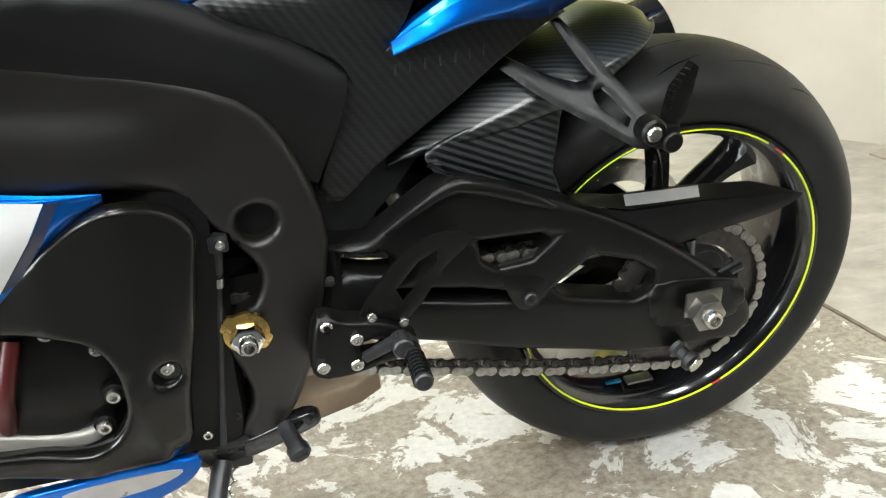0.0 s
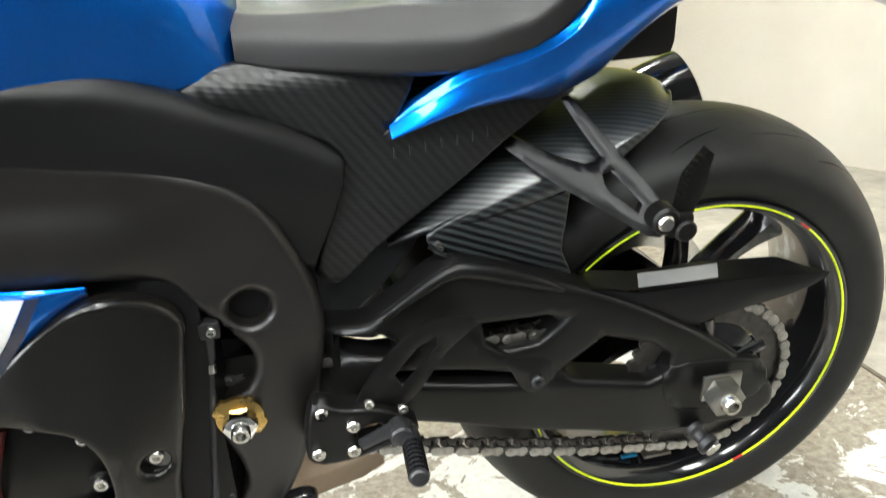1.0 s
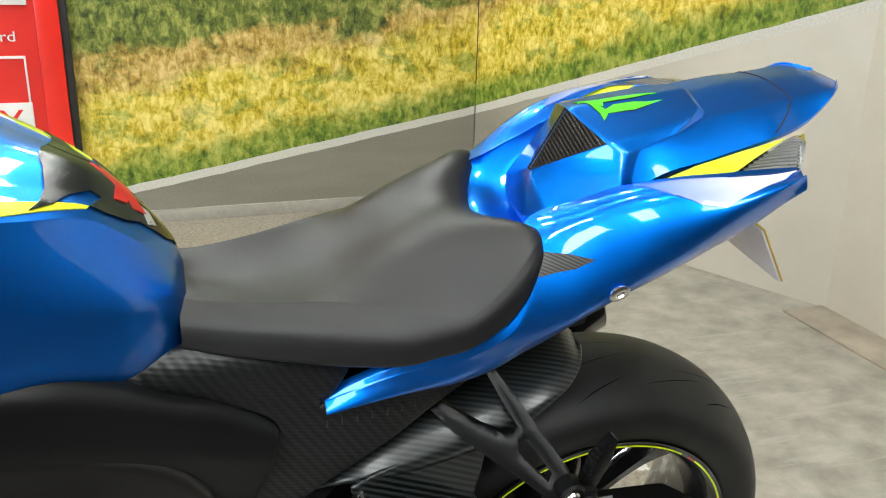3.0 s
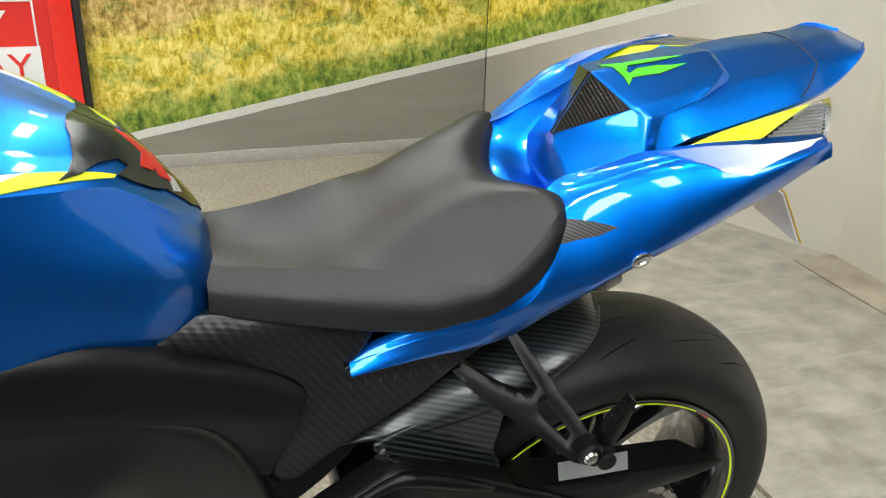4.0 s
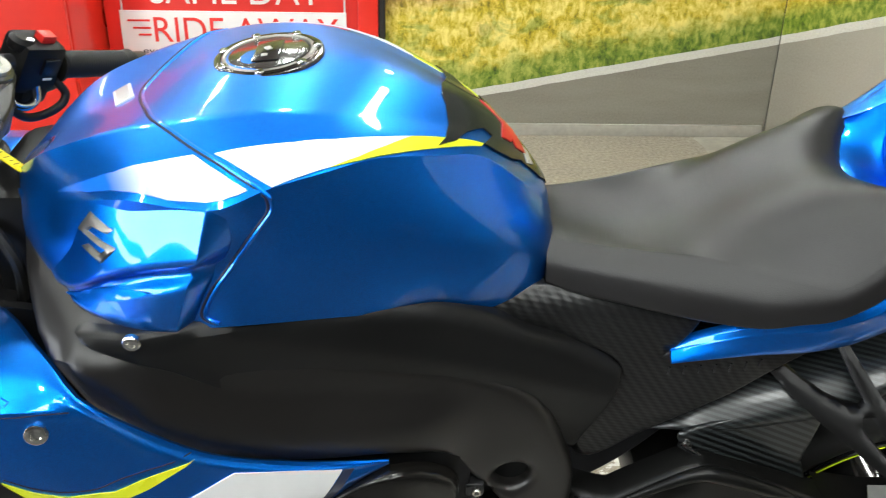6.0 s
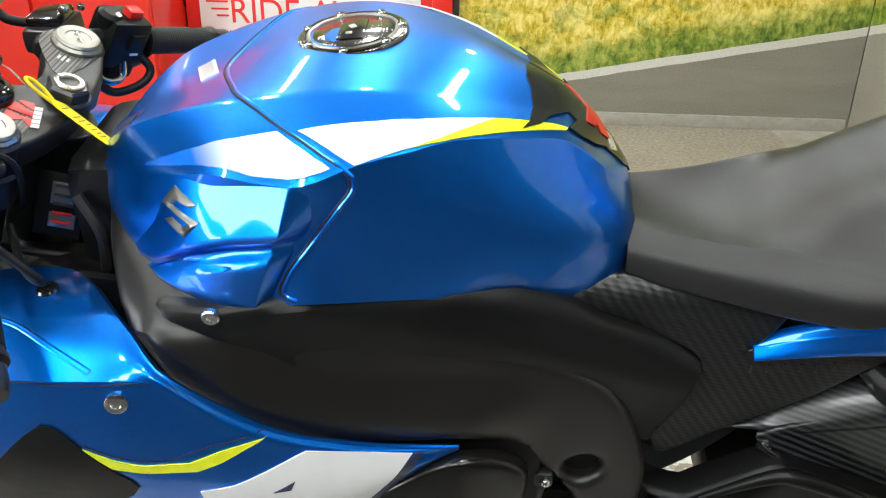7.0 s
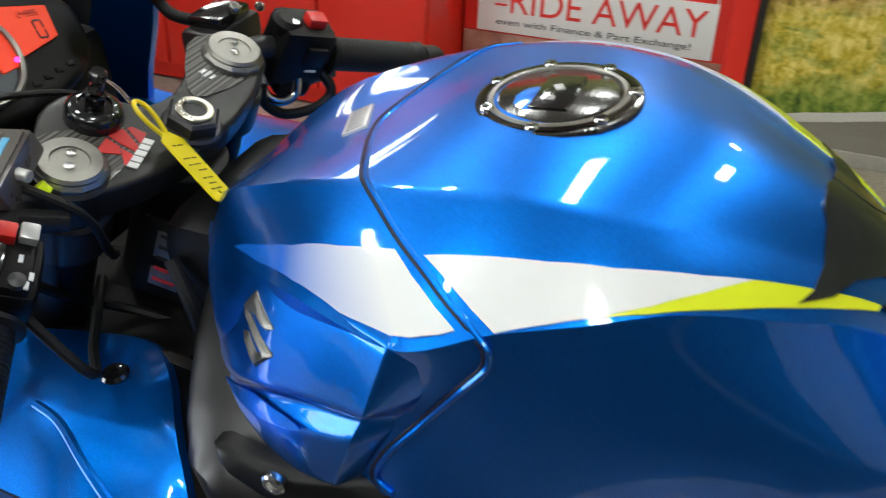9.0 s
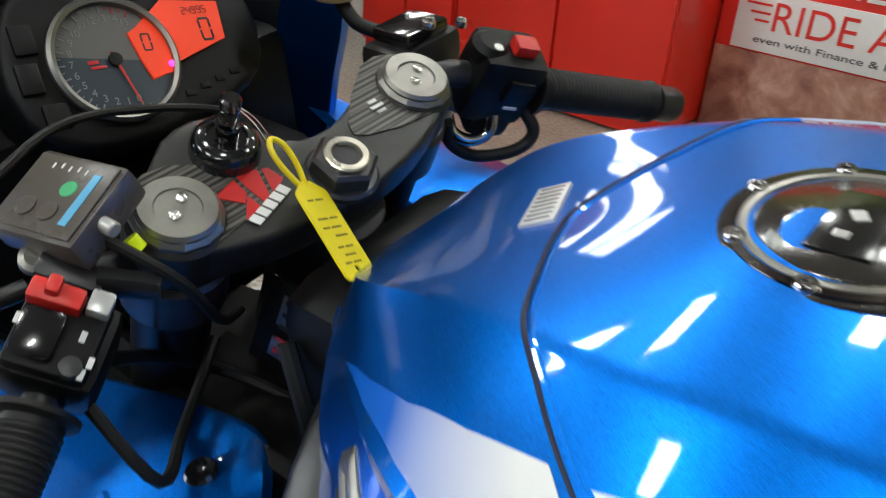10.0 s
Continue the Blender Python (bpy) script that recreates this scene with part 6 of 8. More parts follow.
def hanger(sgn):
    f = (lambda s: s) if sgn < 0 else flipped
    line = [(-0.1888, 0.6891), (-0.1788, 0.6913), (-0.153, 0.6589), (-0.1281, 0.6256), (-0.1122, 0.6049), (-0.1075, 0.589), (-0.1115, 0.5782), (-0.1218, 0.5728), (-0.1323, 0.5735), (-0.1494, 0.5827), (-0.1742, 0.596), (-0.2022, 0.6097), (-0.2271, 0.6248), (-0.2544, 0.6449), (-0.2428, 0.6542), (-0.2212, 0.6443), (-0.1973, 0.6347), (-0.1752, 0.6302), (-0.1641, 0.6326), (-0.1596, 0.6383), (-0.1713, 0.6567)]
    slot = [(-0.154, 0.6276), (-0.1443, 0.6169), (-0.1307, 0.6005), (-0.1361, 0.5921), (-0.1469, 0.5995), (-0.1625, 0.6146), (-0.1629, 0.6244)]
    h = add("pillion_hanger", f(join(plate(line, hanger_y, 0.009, 0.003, [slot], 0.006, 1), rod((-0.119, -0.185, 0.594), (-0.119, -0.210, 0.594), 0.0155, 20, 0.003))), HANGER_BLACK, bike, "dark cast passenger foot rest hanger")
    add("pivot_bolt", f(lathe([(0.0085, 0), (0.009, 0.002), (0.007, 0.0045), (0.0005, 0.005)], 18, frame_to((-0.121, -0.210, 0.594), (-0.121, -0.3, 0.594)))), STEEL, h)
    add("clevis", f(join(block((-0.103, -0.199, 0.587), (0.030, 0.022, 0.026), 0.006), rod((-0.098, -0.214, 0.582), (-0.098, -0.184, 0.582), 0.012, 16, 0.002))), HANGER_BLACK, h)
    peg = add("pillion_peg", f(plate([(-0.106, 0.592), (-0.101, 0.622), (-0.098, 0.638), (-0.077, 0.664), (-0.071, 0.659), (-0.077, 0.621), (-0.088, 0.594), (-0.096, 0.585)], -0.203, 0.012, 0.002, smooth=0, h=0.008)), HANGER_BLACK, h, "folded serrated foot peg")
    for k in range(8):
        t = k / 8
        add("peg_tooth", f(block((-0.1005 + 0.022 * t * t, -0.198, 0.618 + 0.044 * t), (0.0050, 0.010, 0.0036), 0.001)), HANGER_BLACK, h)


hanger(-1)
hanger(1)

# exhaust
muff_a, muff_b = Vector((-0.30, 0.20, 0.40)), Vector((0.128, 0.225, 0.565))
mm = frame_to(muff_a, muff_b)
L_m = (muff_b - muff_a).length
muffler = add("muffler", moved(lathe([(0.030, -0.10), (0.034, -0.02), (0.058, 0.03), (0.060, 0.10), (0.060, L_m - 0.05), (0.056, L_m - 0.004), (0.050, L_m), (0.030, L_m), (0.028, L_m - 0.03), (0.0005, L_m - 0.03)], 40), mm @ Matrix.Diagonal((0.85, 1.15, 1, 1))), GLOSS_BLACK, bike, "gloss black exhaust muffler")
add("muffler_band", moved(lathe([(0.0605, L_m - 0.17), (0.0615, L_m - 0.165), (0.0615, L_m - 0.15), (0.0605, L_m - 0.145)], 40), mm @ Matrix.Diagonal((0.85, 1.15, 1, 1))), STEEL, muffler, "bright band")
coll = add("exhaust_box", block((0, 0, 0), (0.21, 0.15, 0.105), 0.050, Matrix.Translation((-0.505, 0.0, 0.222)) @ pose(0, 0, 0, 0, -14, 0)), EXHAUST, bike, "brown heat-stained exhaust collector box")
add("exhaust_pipe", tube([(-0.62, 0.03, 0.17), (-0.80, 0.03, 0.15), (-0.95, 0.02, 0.18)], 0.03, 16), EXHAUST, coll)

# engine and the covers before the frame
engine = add("engine", block((-0.76, 0, 0.42), (0.36, 0.30, 0.40), 0.05), DARK_PLASTIC, bike, "dark engine cases")
for name, c, size, r in (("cylinder_block", (-0.84, 0, 0.60), (0.22, 0.30, 0.22), 0.04), ("gearbox_case", (-0.62, 0, 0.36), (0.16, 0.20, 0.22), 0.04), ("air_box", (-0.92, 0, 0.76), (0.24, 0.24, 0.18), 0.05), ("throttle_body", (-0.66, 0, 0.69), (0.28, 0.18, 0.14), 0.04)):
    add(name, block(c, size, r), DARK_PLASTIC, engine)
st_m = frame_to((-0.785, -0.120, 0.380), (-0.785, -0.3, 0.380))
add("generator_cover", lathe([(0.085, 0), (0.084, 0.025), (0.076, 0.040), (0.060, 0.047), (0.0005, 0.050)], 40, st_m), SWING_BLACK, engine, "dark glossy generator cover")
for x, z in ((-0.722, 0.428), (-0.718, 0.365), (-0.765, 0.456), (-0.735, 0.326)):
    bolt("case_bolt", (x, -0.172, z), 0.0085, engine, "bright case bolt", deep=0.010)
    add("bolt_boss", rod((x, -0.14, z), (x, -0.173, z), 0.012, 14), DARK_PLASTIC, engine)
add("case_rim", plate([(-0.89, 0.350), (-0.82, 0.328), (-0.765, 0.318), (-0.735, 0.325), (-0.74, 0.306), (-0.77, 0.298), (-0.82, 0.306), (-0.89, 0.328)], -0.172, 0.02, 0.006), plain("bare_casting", (0.36, 0.34, 0.31), 0.45, 0.6, vary=0.12, scale=30, grain=0.2), engine, "bare metal casting rim")
# Dark red tube added in place of a red reflection in the pocket.
add("red_reflection", tube([(-0.83, -0.165, 0.34), (-0.815, -0.19, 0.40), (-0.80, -0.17, 0.45)], 0.010, 10), plain("dark_red_reflection_colour", (0.06, 0.004, 0.004), 0.4), engine, "dark red tube standing in for a reflection")


def panel_y(x, z):
    return piecewise([(-0.92, -0.182), (-0.80, -0.190), (-0.75, -0.200), (-0.68, -0.194), (-0.60, -0.166)], x) + 0.10 * max(0, 0.30 - z) + 0.035 * max(0, z - 0.50)


PANEL_BLACK = plain("glossy_black_plastic", (0.0055, 0.005, 0.0045), 0.20, gloss=0.5, vary=0.1, scale=12, grain=0.0)
mid_out = [(-0.87, 0.490), (-0.83, 0.505), (-0.783, 0.526), (-0.747, 0.554), (-0.709, 0.577), (-0.675, 0.585), (-0.632, 0.570), (-0.606, 0.541), (-0.608, 0.502), (-0.624, 0.418), (-0.639, 0.349), (-0.653, 0.275), (-0.705, 0.270), (-0.736, 0.272), (-0.779, 0.270), (-0.84, 0.285), (-0.90, 0.30), (-0.92, 0.40)]
pocket = [tuple(q) for q in curve([(-0.89, 0.462), (-0.798, 0.466), (-0.735, 0.448), (-0.710, 0.411), (-0.706, 0.354), (-0.723, 0.320), (-0.752, 0.306), (-0.805, 0.312), (-0.89, 0.335)], 4, True)]
rec = [(-0.659 + 0.0135 * math.cos(2 * math.pi * k / 16), 0.383 + 0.0135 * math.sin(2 * math.pi * k / 16)) for k in range(16)]
mid = add("engine_side_panel", plate(mid_out, panel_y, 0.012, 0.008, [rec, pocket], 0.012, 3), PANEL_BLACK, bike, "satin black fairing inner panel with a pocket")
bolt("panel_bolt", (-0.659, panel_y(-0.659, 0.383) + 0.012, 0.387), 0.008, mid, "bright recessed bolt")
add("recess_floor", rod((-0.659, panel_y(-0.659, 0.383) + 0.010, 0.383), (-0.659, panel_y(-0.659, 0.383) + 0.018, 0.383), 0.016), GLOSS_BLACK, mid)
add("gear_rod", join(rod((-0.590, -0.134, 0.47), (-0.619, -0.15, 0.245), 0.0042, 10), rod((-0.586, -0.134, 0.50), (-0.590, -0.134, 0.468), 0.0058, 10), block((-0.585, -0.134, 0.506), (0.022, 0.016, 0.020), 0.004)), GUNMETAL, bike, "black gear change rod")
bolt("rod_joint", (-0.583, -0.142, 0.508), 0.006, bike, "small steel joint bolt", mat=STEEL)
add("rod_collar", rod((-0.5906, -0.134, 0.463), (-0.592, -0.1345, 0.452), 0.006, 10), STEEL, bike, "steel rod collar")
for q in ((-0.634, -0.145, 0.262), (-0.598, -0.135, 0.275), (-0.622, -0.14, 0.352)):
    bolt("bracket_bolt", q, 0.0065, bike, "small bracket bolt", mat=GUNMETAL if q[2] > 0.27 else STEEL)

# left foot rest
heel_out = [(-0.452, 0.368), (-0.436, 0.412), (-0.400, 0.456), (-0.368, 0.480), (-0.336, 0.486), (-0.308, 0.478), (-0.318, 0.462), (-0.340, 0.444), (-0.360, 0.415), (-0.385, 0.384), (-0.42, 0.368)]
heel_hole = [(-0.400, 0.423), (-0.372, 0.456), (-0.350, 0.466), (-0.350, 0.450), (-0.374, 0.424), (-0.392, 0.404)]
rearset = add("foot_rest_plate", plate([(-0.492, 0.408), (-0.46, 0.398), (-0.42, 0.390), (-0.392, 0.372), (-0.378, 0.352), (-0.392, 0.338), (-0.42, 0.332), (-0.46, 0.324), (-0.50, 0.328), (-0.505, 0.36)], -0.172, 0.022, 0.006, [[(-0.448, 0.366), (-0.425, 0.370), (-0.410, 0.358), (-0.425, 0.346), (-0.448, 0.346)]], 0.010, 3), HANGER_BLACK, bike, "black machined foot rest bracket")
add("heel_guard", plate(heel_out, -0.160, 0.005, 0.002, [heel_hole], 0.010, 2), SWING_BLACK, rearset, "black heel guard")
for x, z in ((-0.484, 0.396), (-0.452, 0.377), (-0.493, 0.346), (-0.454, 0.342), (-0.432, 0.399), (-0.396, 0.389)):
    bolt("rearset_bolt", (x, -0.172 if z < 0.395 else -0.166, z), 0.0078 if x < -0.44 else 0.0062, rearset, "bright hex-socket bolt", mat=STEEL)
add("foot_peg", rod((-0.391, -0.180, 0.356), (-0.397, -0.264, 0.368), 0.0105, 18, 0.002), GUNMETAL, rearset, "knurled black foot peg")
for k in range(7):
    t = 0.30 + 0.095 * k
    c = Vector((-0.391, -0.18, 0.356)).lerp(Vector((-0.397, -0.264, 0.368)), t)
    d = Vector((-0.008, -0.112, 0.016)).normalized()
    add("peg_ring", rod(c, c + d * 0.005, 0.0118, 14), GLOSS_BLACK, rearset)
add("gear_lever", join(beam((-0.405, -0.182, 0.372), (-0.446, -0.178, 0.352), 0.016, 0.010, 0.012), rod((-0.402, -0.17, 0.365), (-0.402, -0.195, 0.365), 0.013, 16, 0.002)), GUNMETAL, rearset, "black gear lever")

# side stand
stand_top, stand_foot = Vector((-0.625, -0.135, 0.205)), Vector((-0.690, -0.325, 0.071))
stand = add("side_stand", join(rod(stand_top, stand_foot, 0.0125, 16, r2=0.010), block((-0.615, -0.12, 0.215), (0.055, 0.04, 0.045), 0.008)), GUNMETAL, bike, "black steel side stand, folded down")
add("stand_foot", block((0, 0, 0), (0.075, 0.045, 0.012), 0.004, Matrix.Translation((-0.692, -0.330, 0.0655)) @ pose(0, 0, 0, -LEAN, 0, 0)), GUNMETAL, stand)
add("stand_spring", tube([(-0.61 - 0.001 * k + 0.004 * math.cos(k * 1.3), -0.15 - 0.0028 * k, 0.205 - 0.002 * k + 0.004 * math.sin(k * 1.3)) for k in range(22)], 0.0014, 6, 2), STEEL, stand, "coil spring")
add("stand_tang", plate([(-0.665, 0.238), (-0.60, 0.232), (-0.52, 0.255), (-0.50, 0.240), (-0.53, 0.224), (-0.60, 0.204), (-0.655, 0.206)], -0.140, 0.014, 0.004), GLOSS_BLACK, stand, "black stand bracket")

# side fairing
FAIR = [  # x, inner top y z, shelf edge y z, panel line y z, belly y z, low y z
    (-1.360, 0.200, 0.800, 0.210, 0.797, 0.232, 0.788, 0.245, 0.66, 0.190, 0.44),
    (-1.250, 0.170, 0.785, 0.205, 0.783, 0.255, 0.766, 0.262, 0.65, 0.205, 0.43),
    (-1.150, 0.130, 0.774, 0.202, 0.779, 0.262, 0.760, 0.270, 0.64, 0.212, 0.43),
    (-1.090, 0.116, 0.769, 0.199, 0.776, 0.264, 0.756, 0.272, 0.64, 0.215, 0.43),
    (-1.050, 0.142, 0.769, 0.194, 0.774, 0.262, 0.754, 0.270, 0.64, 0.215, 0.43),
    (-1.013, 0.184, 0.771, 0.190, 0.772, 0.258, 0.752, 0.267, 0.64, 0.215, 0.43),
    (-0.985, 0.213, 0.767, 0.217, 0.766, 0.254, 0.749, 0.264, 0.63, 0.214, 0.435),
    (-0.957, 0.238, 0.750, 0.240, 0.748, 0.2485, 0.738, 0.257, 0.62, 0.213, 0.44),
    (-0.900, 0.232, 0.696, 0.235, 0.690, 0.242, 0.672, 0.245, 0.59, 0.208, 0.46),
    (-0.850, 0.222, 0.658, 0.224, 0.654, 0.230, 0.640, 0.232, 0.57, 0.204, 0.475),
    (-0.780, 0.202, 0.626, 0.204, 0.622, 0.210, 0.612, 0.212, 0.57, 0.196, 0.520),
    (-0.720, 0.184, 0.606, 0.186, 0.604, 0.190, 0.598, 0.192, 0.585, 0.186, 0.572),
    (-0.682, 0.174, 0.597, 0.175, 0.596, 0.176, 0.595, 0.176, 0.593, 0.174, 0.590),
]


def fairing_shape():
    xs = [float(v) for v in np.linspace(-1.36, -0.682, 50)]
    rows = []
    for x, c in zip(xs, lay(FAIR, xs)):
        mid = ((c[2] + c[4]) / 2 + 0.002, (c[3] + c[5]) / 2 + 0.003)
        side = curve([(c[4], c[5]), (c[6], c[7]), (c[8], c[9])], 8)
        o = [(c[0], c[1]), ((c[0] + c[2]) / 2, (c[1] + c[3]) / 2)] + [tuple(q) for q in curve([(c[2], c[3]), mid, (c[4], c[5])], 5)[:-1]] + [tuple(q) for q in side]
        i = [(p[0] - 0.007, p[1] - 0.006) for p in reversed(o)]
        rows.append([(x, -a, b) for a, b in o + i])
    return grid(rows, close=True, ends=True)


fair_s = fairing_shape()
fair_tree = tree_of(fair_s)
fairing = add("side_fairing", fair_s, BLUE, bike, "metallic blue side fairing with white and yellow decals", 40)
add("side_fairing", flipped(fair_s), BLUE, bike, "metallic blue side fairing", 40)
add("white_decal", decal(fair_tree, [(-0.9376, 0.5972), (-0.9041, 0.6045), (-0.866, 0.621), (-0.833, 0.636), (-0.780, 0.620), (-0.730, 0.604), (-0.7505, 0.5712), (-0.7868, 0.5218), (-0.81, 0.512), (-0.86, 0.49), (-0.93, 0.47)], h=0.010), WHITE_DECAL, fairing, "large white decal")
add("navy_decal", decal(fair_tree, [(-0.7285, 0.6035), (-0.718, 0.602), (-0.7395, 0.566), (-0.776, 0.5195), (-0.7855, 0.5225), (-0.7490, 0.5715)], h=0.008), NAVY_DECAL, fairing, "dark edge of the decal")
add("decal_mark", decal(fair_tree, [(-0.868, 0.586), (-0.846, 0.598), (-0.851, 0.586)], lift=0.002, h=0.006), NAVY_DECAL, fairing, "dark stroke on the decal")
add("yellow_decal", decal(fair_tree, [(-1.0322, 0.6766), (-1.0078, 0.6601), (-0.9795, 0.6488), (-0.9401, 0.6445), (-0.9136, 0.6540), (-0.8673, 0.6626), (-0.910, 0.6405), (-0.9343, 0.6318), (-0.9768, 0.6368), (-1.0111, 0.6465)], h=0.008), YELLOW_DECAL, fairing, "yellow curved stripe")
for pts in ([(-1.0291, 0.6800), (-1.0068, 0.6655), (-0.9786, 0.6550), (-0.9543, 0.6522), (-0.9279, 0.6605), (-0.8700, 0.6690)], [(-1.115, 0.7555), (-1.0644, 0.7525), (-1.0126, 0.7475), (-0.9845, 0.7470), (-0.963, 0.7440)]):
    line = on_body(fair_tree, pts, "y", 0.0002)
    add("panel_line", tube([tuple(q) for q in line[::2]], 0.0008, 6, 2), SEAM_BLACK, fairing)
hit, nor, _, _ = fair_tree.ray_cast(Vector((-0.9918, -1, 0.728)), Vector((0, 1, 0)))
bolt("fairing_bolt", hit, 0.0105, fairing, "bright dished fairing bolt", out=nor if nor.y < 0 else -nor, deep=0.004)
hit, nor, _, _ = fair_tree.ray_cast(Vector((-1.0877, -0.1577, 1.2)), Vector((0, 0, -1)))
add("push_rivet", lathe([(0.0105, 0), (0.011, 0.002), (0.009, 0.0045), (0.006, 0.0035), (0.0005, 0.0035)], 20, frame_to(hit, hit + Vector((0, -0.05, 1)))), GLOSS_BLACK, fairing, "black push rivet")
add("vent_mouth", decal(fair_tree, [(-1.064, 0.7070), (-1.0453, 0.6970), (-1.0302, 0.6740), (-1.0078, 0.6400), (-0.9921, 0.6152), (-1.02, 0.585), (-1.08, 0.565), (-1.14, 0.575), (-1.1600, 0.620), (-1.1286, 0.6440), (-1.0952, 0.6808)], lift=0.002, h=0.012, smooth=2), DARK_PLASTIC, fairing, "black air vent")
crest = on_body(fair_tree, [(-1.120, -0.206), (-1.093, -0.212), (-1.0543, -0.2322), (-1.0142, -0.2503)], "z", -0.0022)
add("crease", tube([tuple(q) for q in crest[::2]], 0.0042, 8, 2), BLUE, fairing, "pressed crease")
low = plate([(-0.86, 0.235), (-0.78, 0.25), (-0.716, 0.257), (-0.648, 0.250), (-0.66, 0.215), (-0.70, 0.190), (-0.78, 0.16), (-0.86, 0.15)], lambda x, z: -0.175 + 0.25 * max(0, 0.25 - z), 0.008, 0.004)
belly = add("belly_fairing", low, BLUE, bike, "blue lower belly fairing")
add("white_decal", plate([(-0.80, 0.236), (-0.74, 0.244), (-0.668, 0.240), (-0.70, 0.218), (-0.77, 0.212)], lambda x, z: -0.1765 + 0.25 * max(0, 0.25 - z), 0.003, 0.0005), SILVER_LABEL, belly, "pale decal")
# ---------------------------------------------------------------- cockpit
STEER = Matrix(((-0.915, 0, 0.4035, -1.101), (0, -1, 0, 0), (0.4035, 0, 0.915, 0.905), (0, 0, 0, 1)))   # ahead, to the left, up


def flat(outline, c0, c1, m, h=0.012, holes=(), smooth=3, roll=0.0):
    """A plate seen from above in the frame m: outline in its x, y, from height c0 to c1, with an optional rounded top edge."""
    line = [tuple(q) for q in curve(outline, smooth, True)] if smooth else list(outline)
    pts, tris, d = fill(line, holes, h, (roll * 0.15, roll * 0.5, roll) if roll else ())
    top = []
    for (x, y), q in zip(pts, d):
        t = 1 - min(q / roll, 1.0) if roll else 0
        top.append((x, y, c1 - roll * (1 - math.sqrt(max(0.0, 1 - t * t)))))
    return moved(solid_from(top, [(x, y, c0) for x, y in pts], tris), m)


def up_rod(x, y, c0, c1, r, m, n=28, edge=0.0015):
    return rod(m @ Vector((x, y, c0)), m @ Vector((x, y, c1)), r, n, edge)


yoke_line = [(-0.020, 0.0), (-0.018, 0.030), (-0.012, 0.068), (0.004, 0.112), (0.020, 0.130), (0.044, 0.131), (0.062, 0.118), (0.070, 0.096), (0.086, 0.074), (0.090, 0.048), (0.080, 0.026), (0.058, 0.016), (0.040, 0.004),
             (0.036, -0.025), (0.046, -0.055), (0.062, -0.088), (0.060, -0.116), (0.044, -0.131), (0.020, -0.130), (0.004, -0.112), (-0.012, -0.068), (-0.018, -0.030)]
yoke = add("top_yoke", flat(yoke_line, -0.030, -0.003, STEER, 0.010, (), 2, 0.004), YOKE_GREY, bike, "grey cast top fork yoke")
CARBON_YOKE = carbon("yoke_carbon_sticker", 0.0075, (0.003, 0.003, 0.003), (0.115, 0.105, 0.092), 0.34, 40.0, 0.4, 0.1, steps=0.5)
for s in (1, -1):
    add("carbon_sticker", flat([(0.004, s * 0.094), (0.014, s * 0.040), (0.030, s * 0.036), (0.066, s * 0.084), (0.064, s * 0.112), (0.050, s * 0.126), (0.014, s * 0.122)], -0.0035, -0.0019, STEER, 0.008, (), 2), CARBON_YOKE, yoke, "carbon-look yoke sticker")
    add("fork_clamp", up_rod(0.031, s * 0.104, -0.045, -0.001, 0.030, STEER, 36, 0.003), YOKE_GREY, yoke)
    add("fork_cap", join(moved(lathe([(0.0262, -0.006), (0.0276, -0.003), (0.0276, 0.0015), (0.0250, 0.0045), (0.0240, 0.0045)], 12), STEER @ Matrix.Translation((0.031, s * 0.104, 0))),
                                 moved(lathe([(0.0243, 0.002), (0.0245, 0.006), (0.0225, 0.0085), (0.0140, 0.0080), (0.0135, 0.0068), (0.0005, 0.0068)], 48), STEER @ Matrix.Translation((0.031, s * 0.104, 0)))), BRUSHED, yoke, "brushed aluminium fork cap", 22)
    for k in (-1, 1):
        add("adjuster", moved(lathe([(0.0034, 0.0068), (0.0034, 0.0088), (0.0024, 0.0092), (0.0005, 0.0086)], 14), STEER @ Matrix.Translation((0.031 + 0.004 * k, s * 0.104 - 0.0055 * k, 0))), STEEL, yoke)
    fork = add("fork_leg", rod(STEER @ Vector((0.031, s * 0.104, -0.32)), STEER @ Vector((0.031, s * 0.104, -0.028)), 0.0265, 28), DARK_PLASTIC, bike, "dark upper fork leg")
for outline in ([(0.030, 0.078), (0.0345, 0.060), (0.022, 0.060), (0.016, 0.066)], [(0.0350, 0.057), (0.036, 0.050), (0.0325, 0.0425), (0.012, 0.050), (0.0105, 0.056), (0.023, 0.057)], [(0.0315, 0.0400), (0.030, 0.036), (0.018, 0.034), (0.013, 0.0465)], [(0.014, 0.067), (0.020, 0.061), (0.009, 0.060), (0.006, 0.074)]):
    add("sticker_red", flat(outline, -0.0019, -0.0012, STEER, 0.006, (), 0), RED_DECAL, yoke, "red sticker stroke")
for k in range(5):
    a, b = Vector((0.002, 0.0715)).lerp(Vector((0.0125, 0.036)), k / 5), Vector((0.002, 0.0715)).lerp(Vector((0.0125, 0.036)), (k + 0.78) / 5)
    add("sticker_bar", flat([(a.x + 0.0035, a.y + 0.0015), (b.x + 0.0035, b.y + 0.0015), (b.x - 0.0035, b.y - 0.0015), (a.x - 0.0035, a.y - 0.0015)], -0.0019, -0.0010, STEER, 0.006, (), 0), WHITE_INK, yoke, "white lettering bar")
for k in range(3):
    add("sticker_mark", block((0.030 + 0.005 * (k - 1), -0.064, -0.0012), (0.0026, 0.012 if k == 1 else 0.008, 0.0012), 0.0003, STEER @ Matrix.Translation((0.0, 0, 0)) ), SILVER_LABEL, yoke)
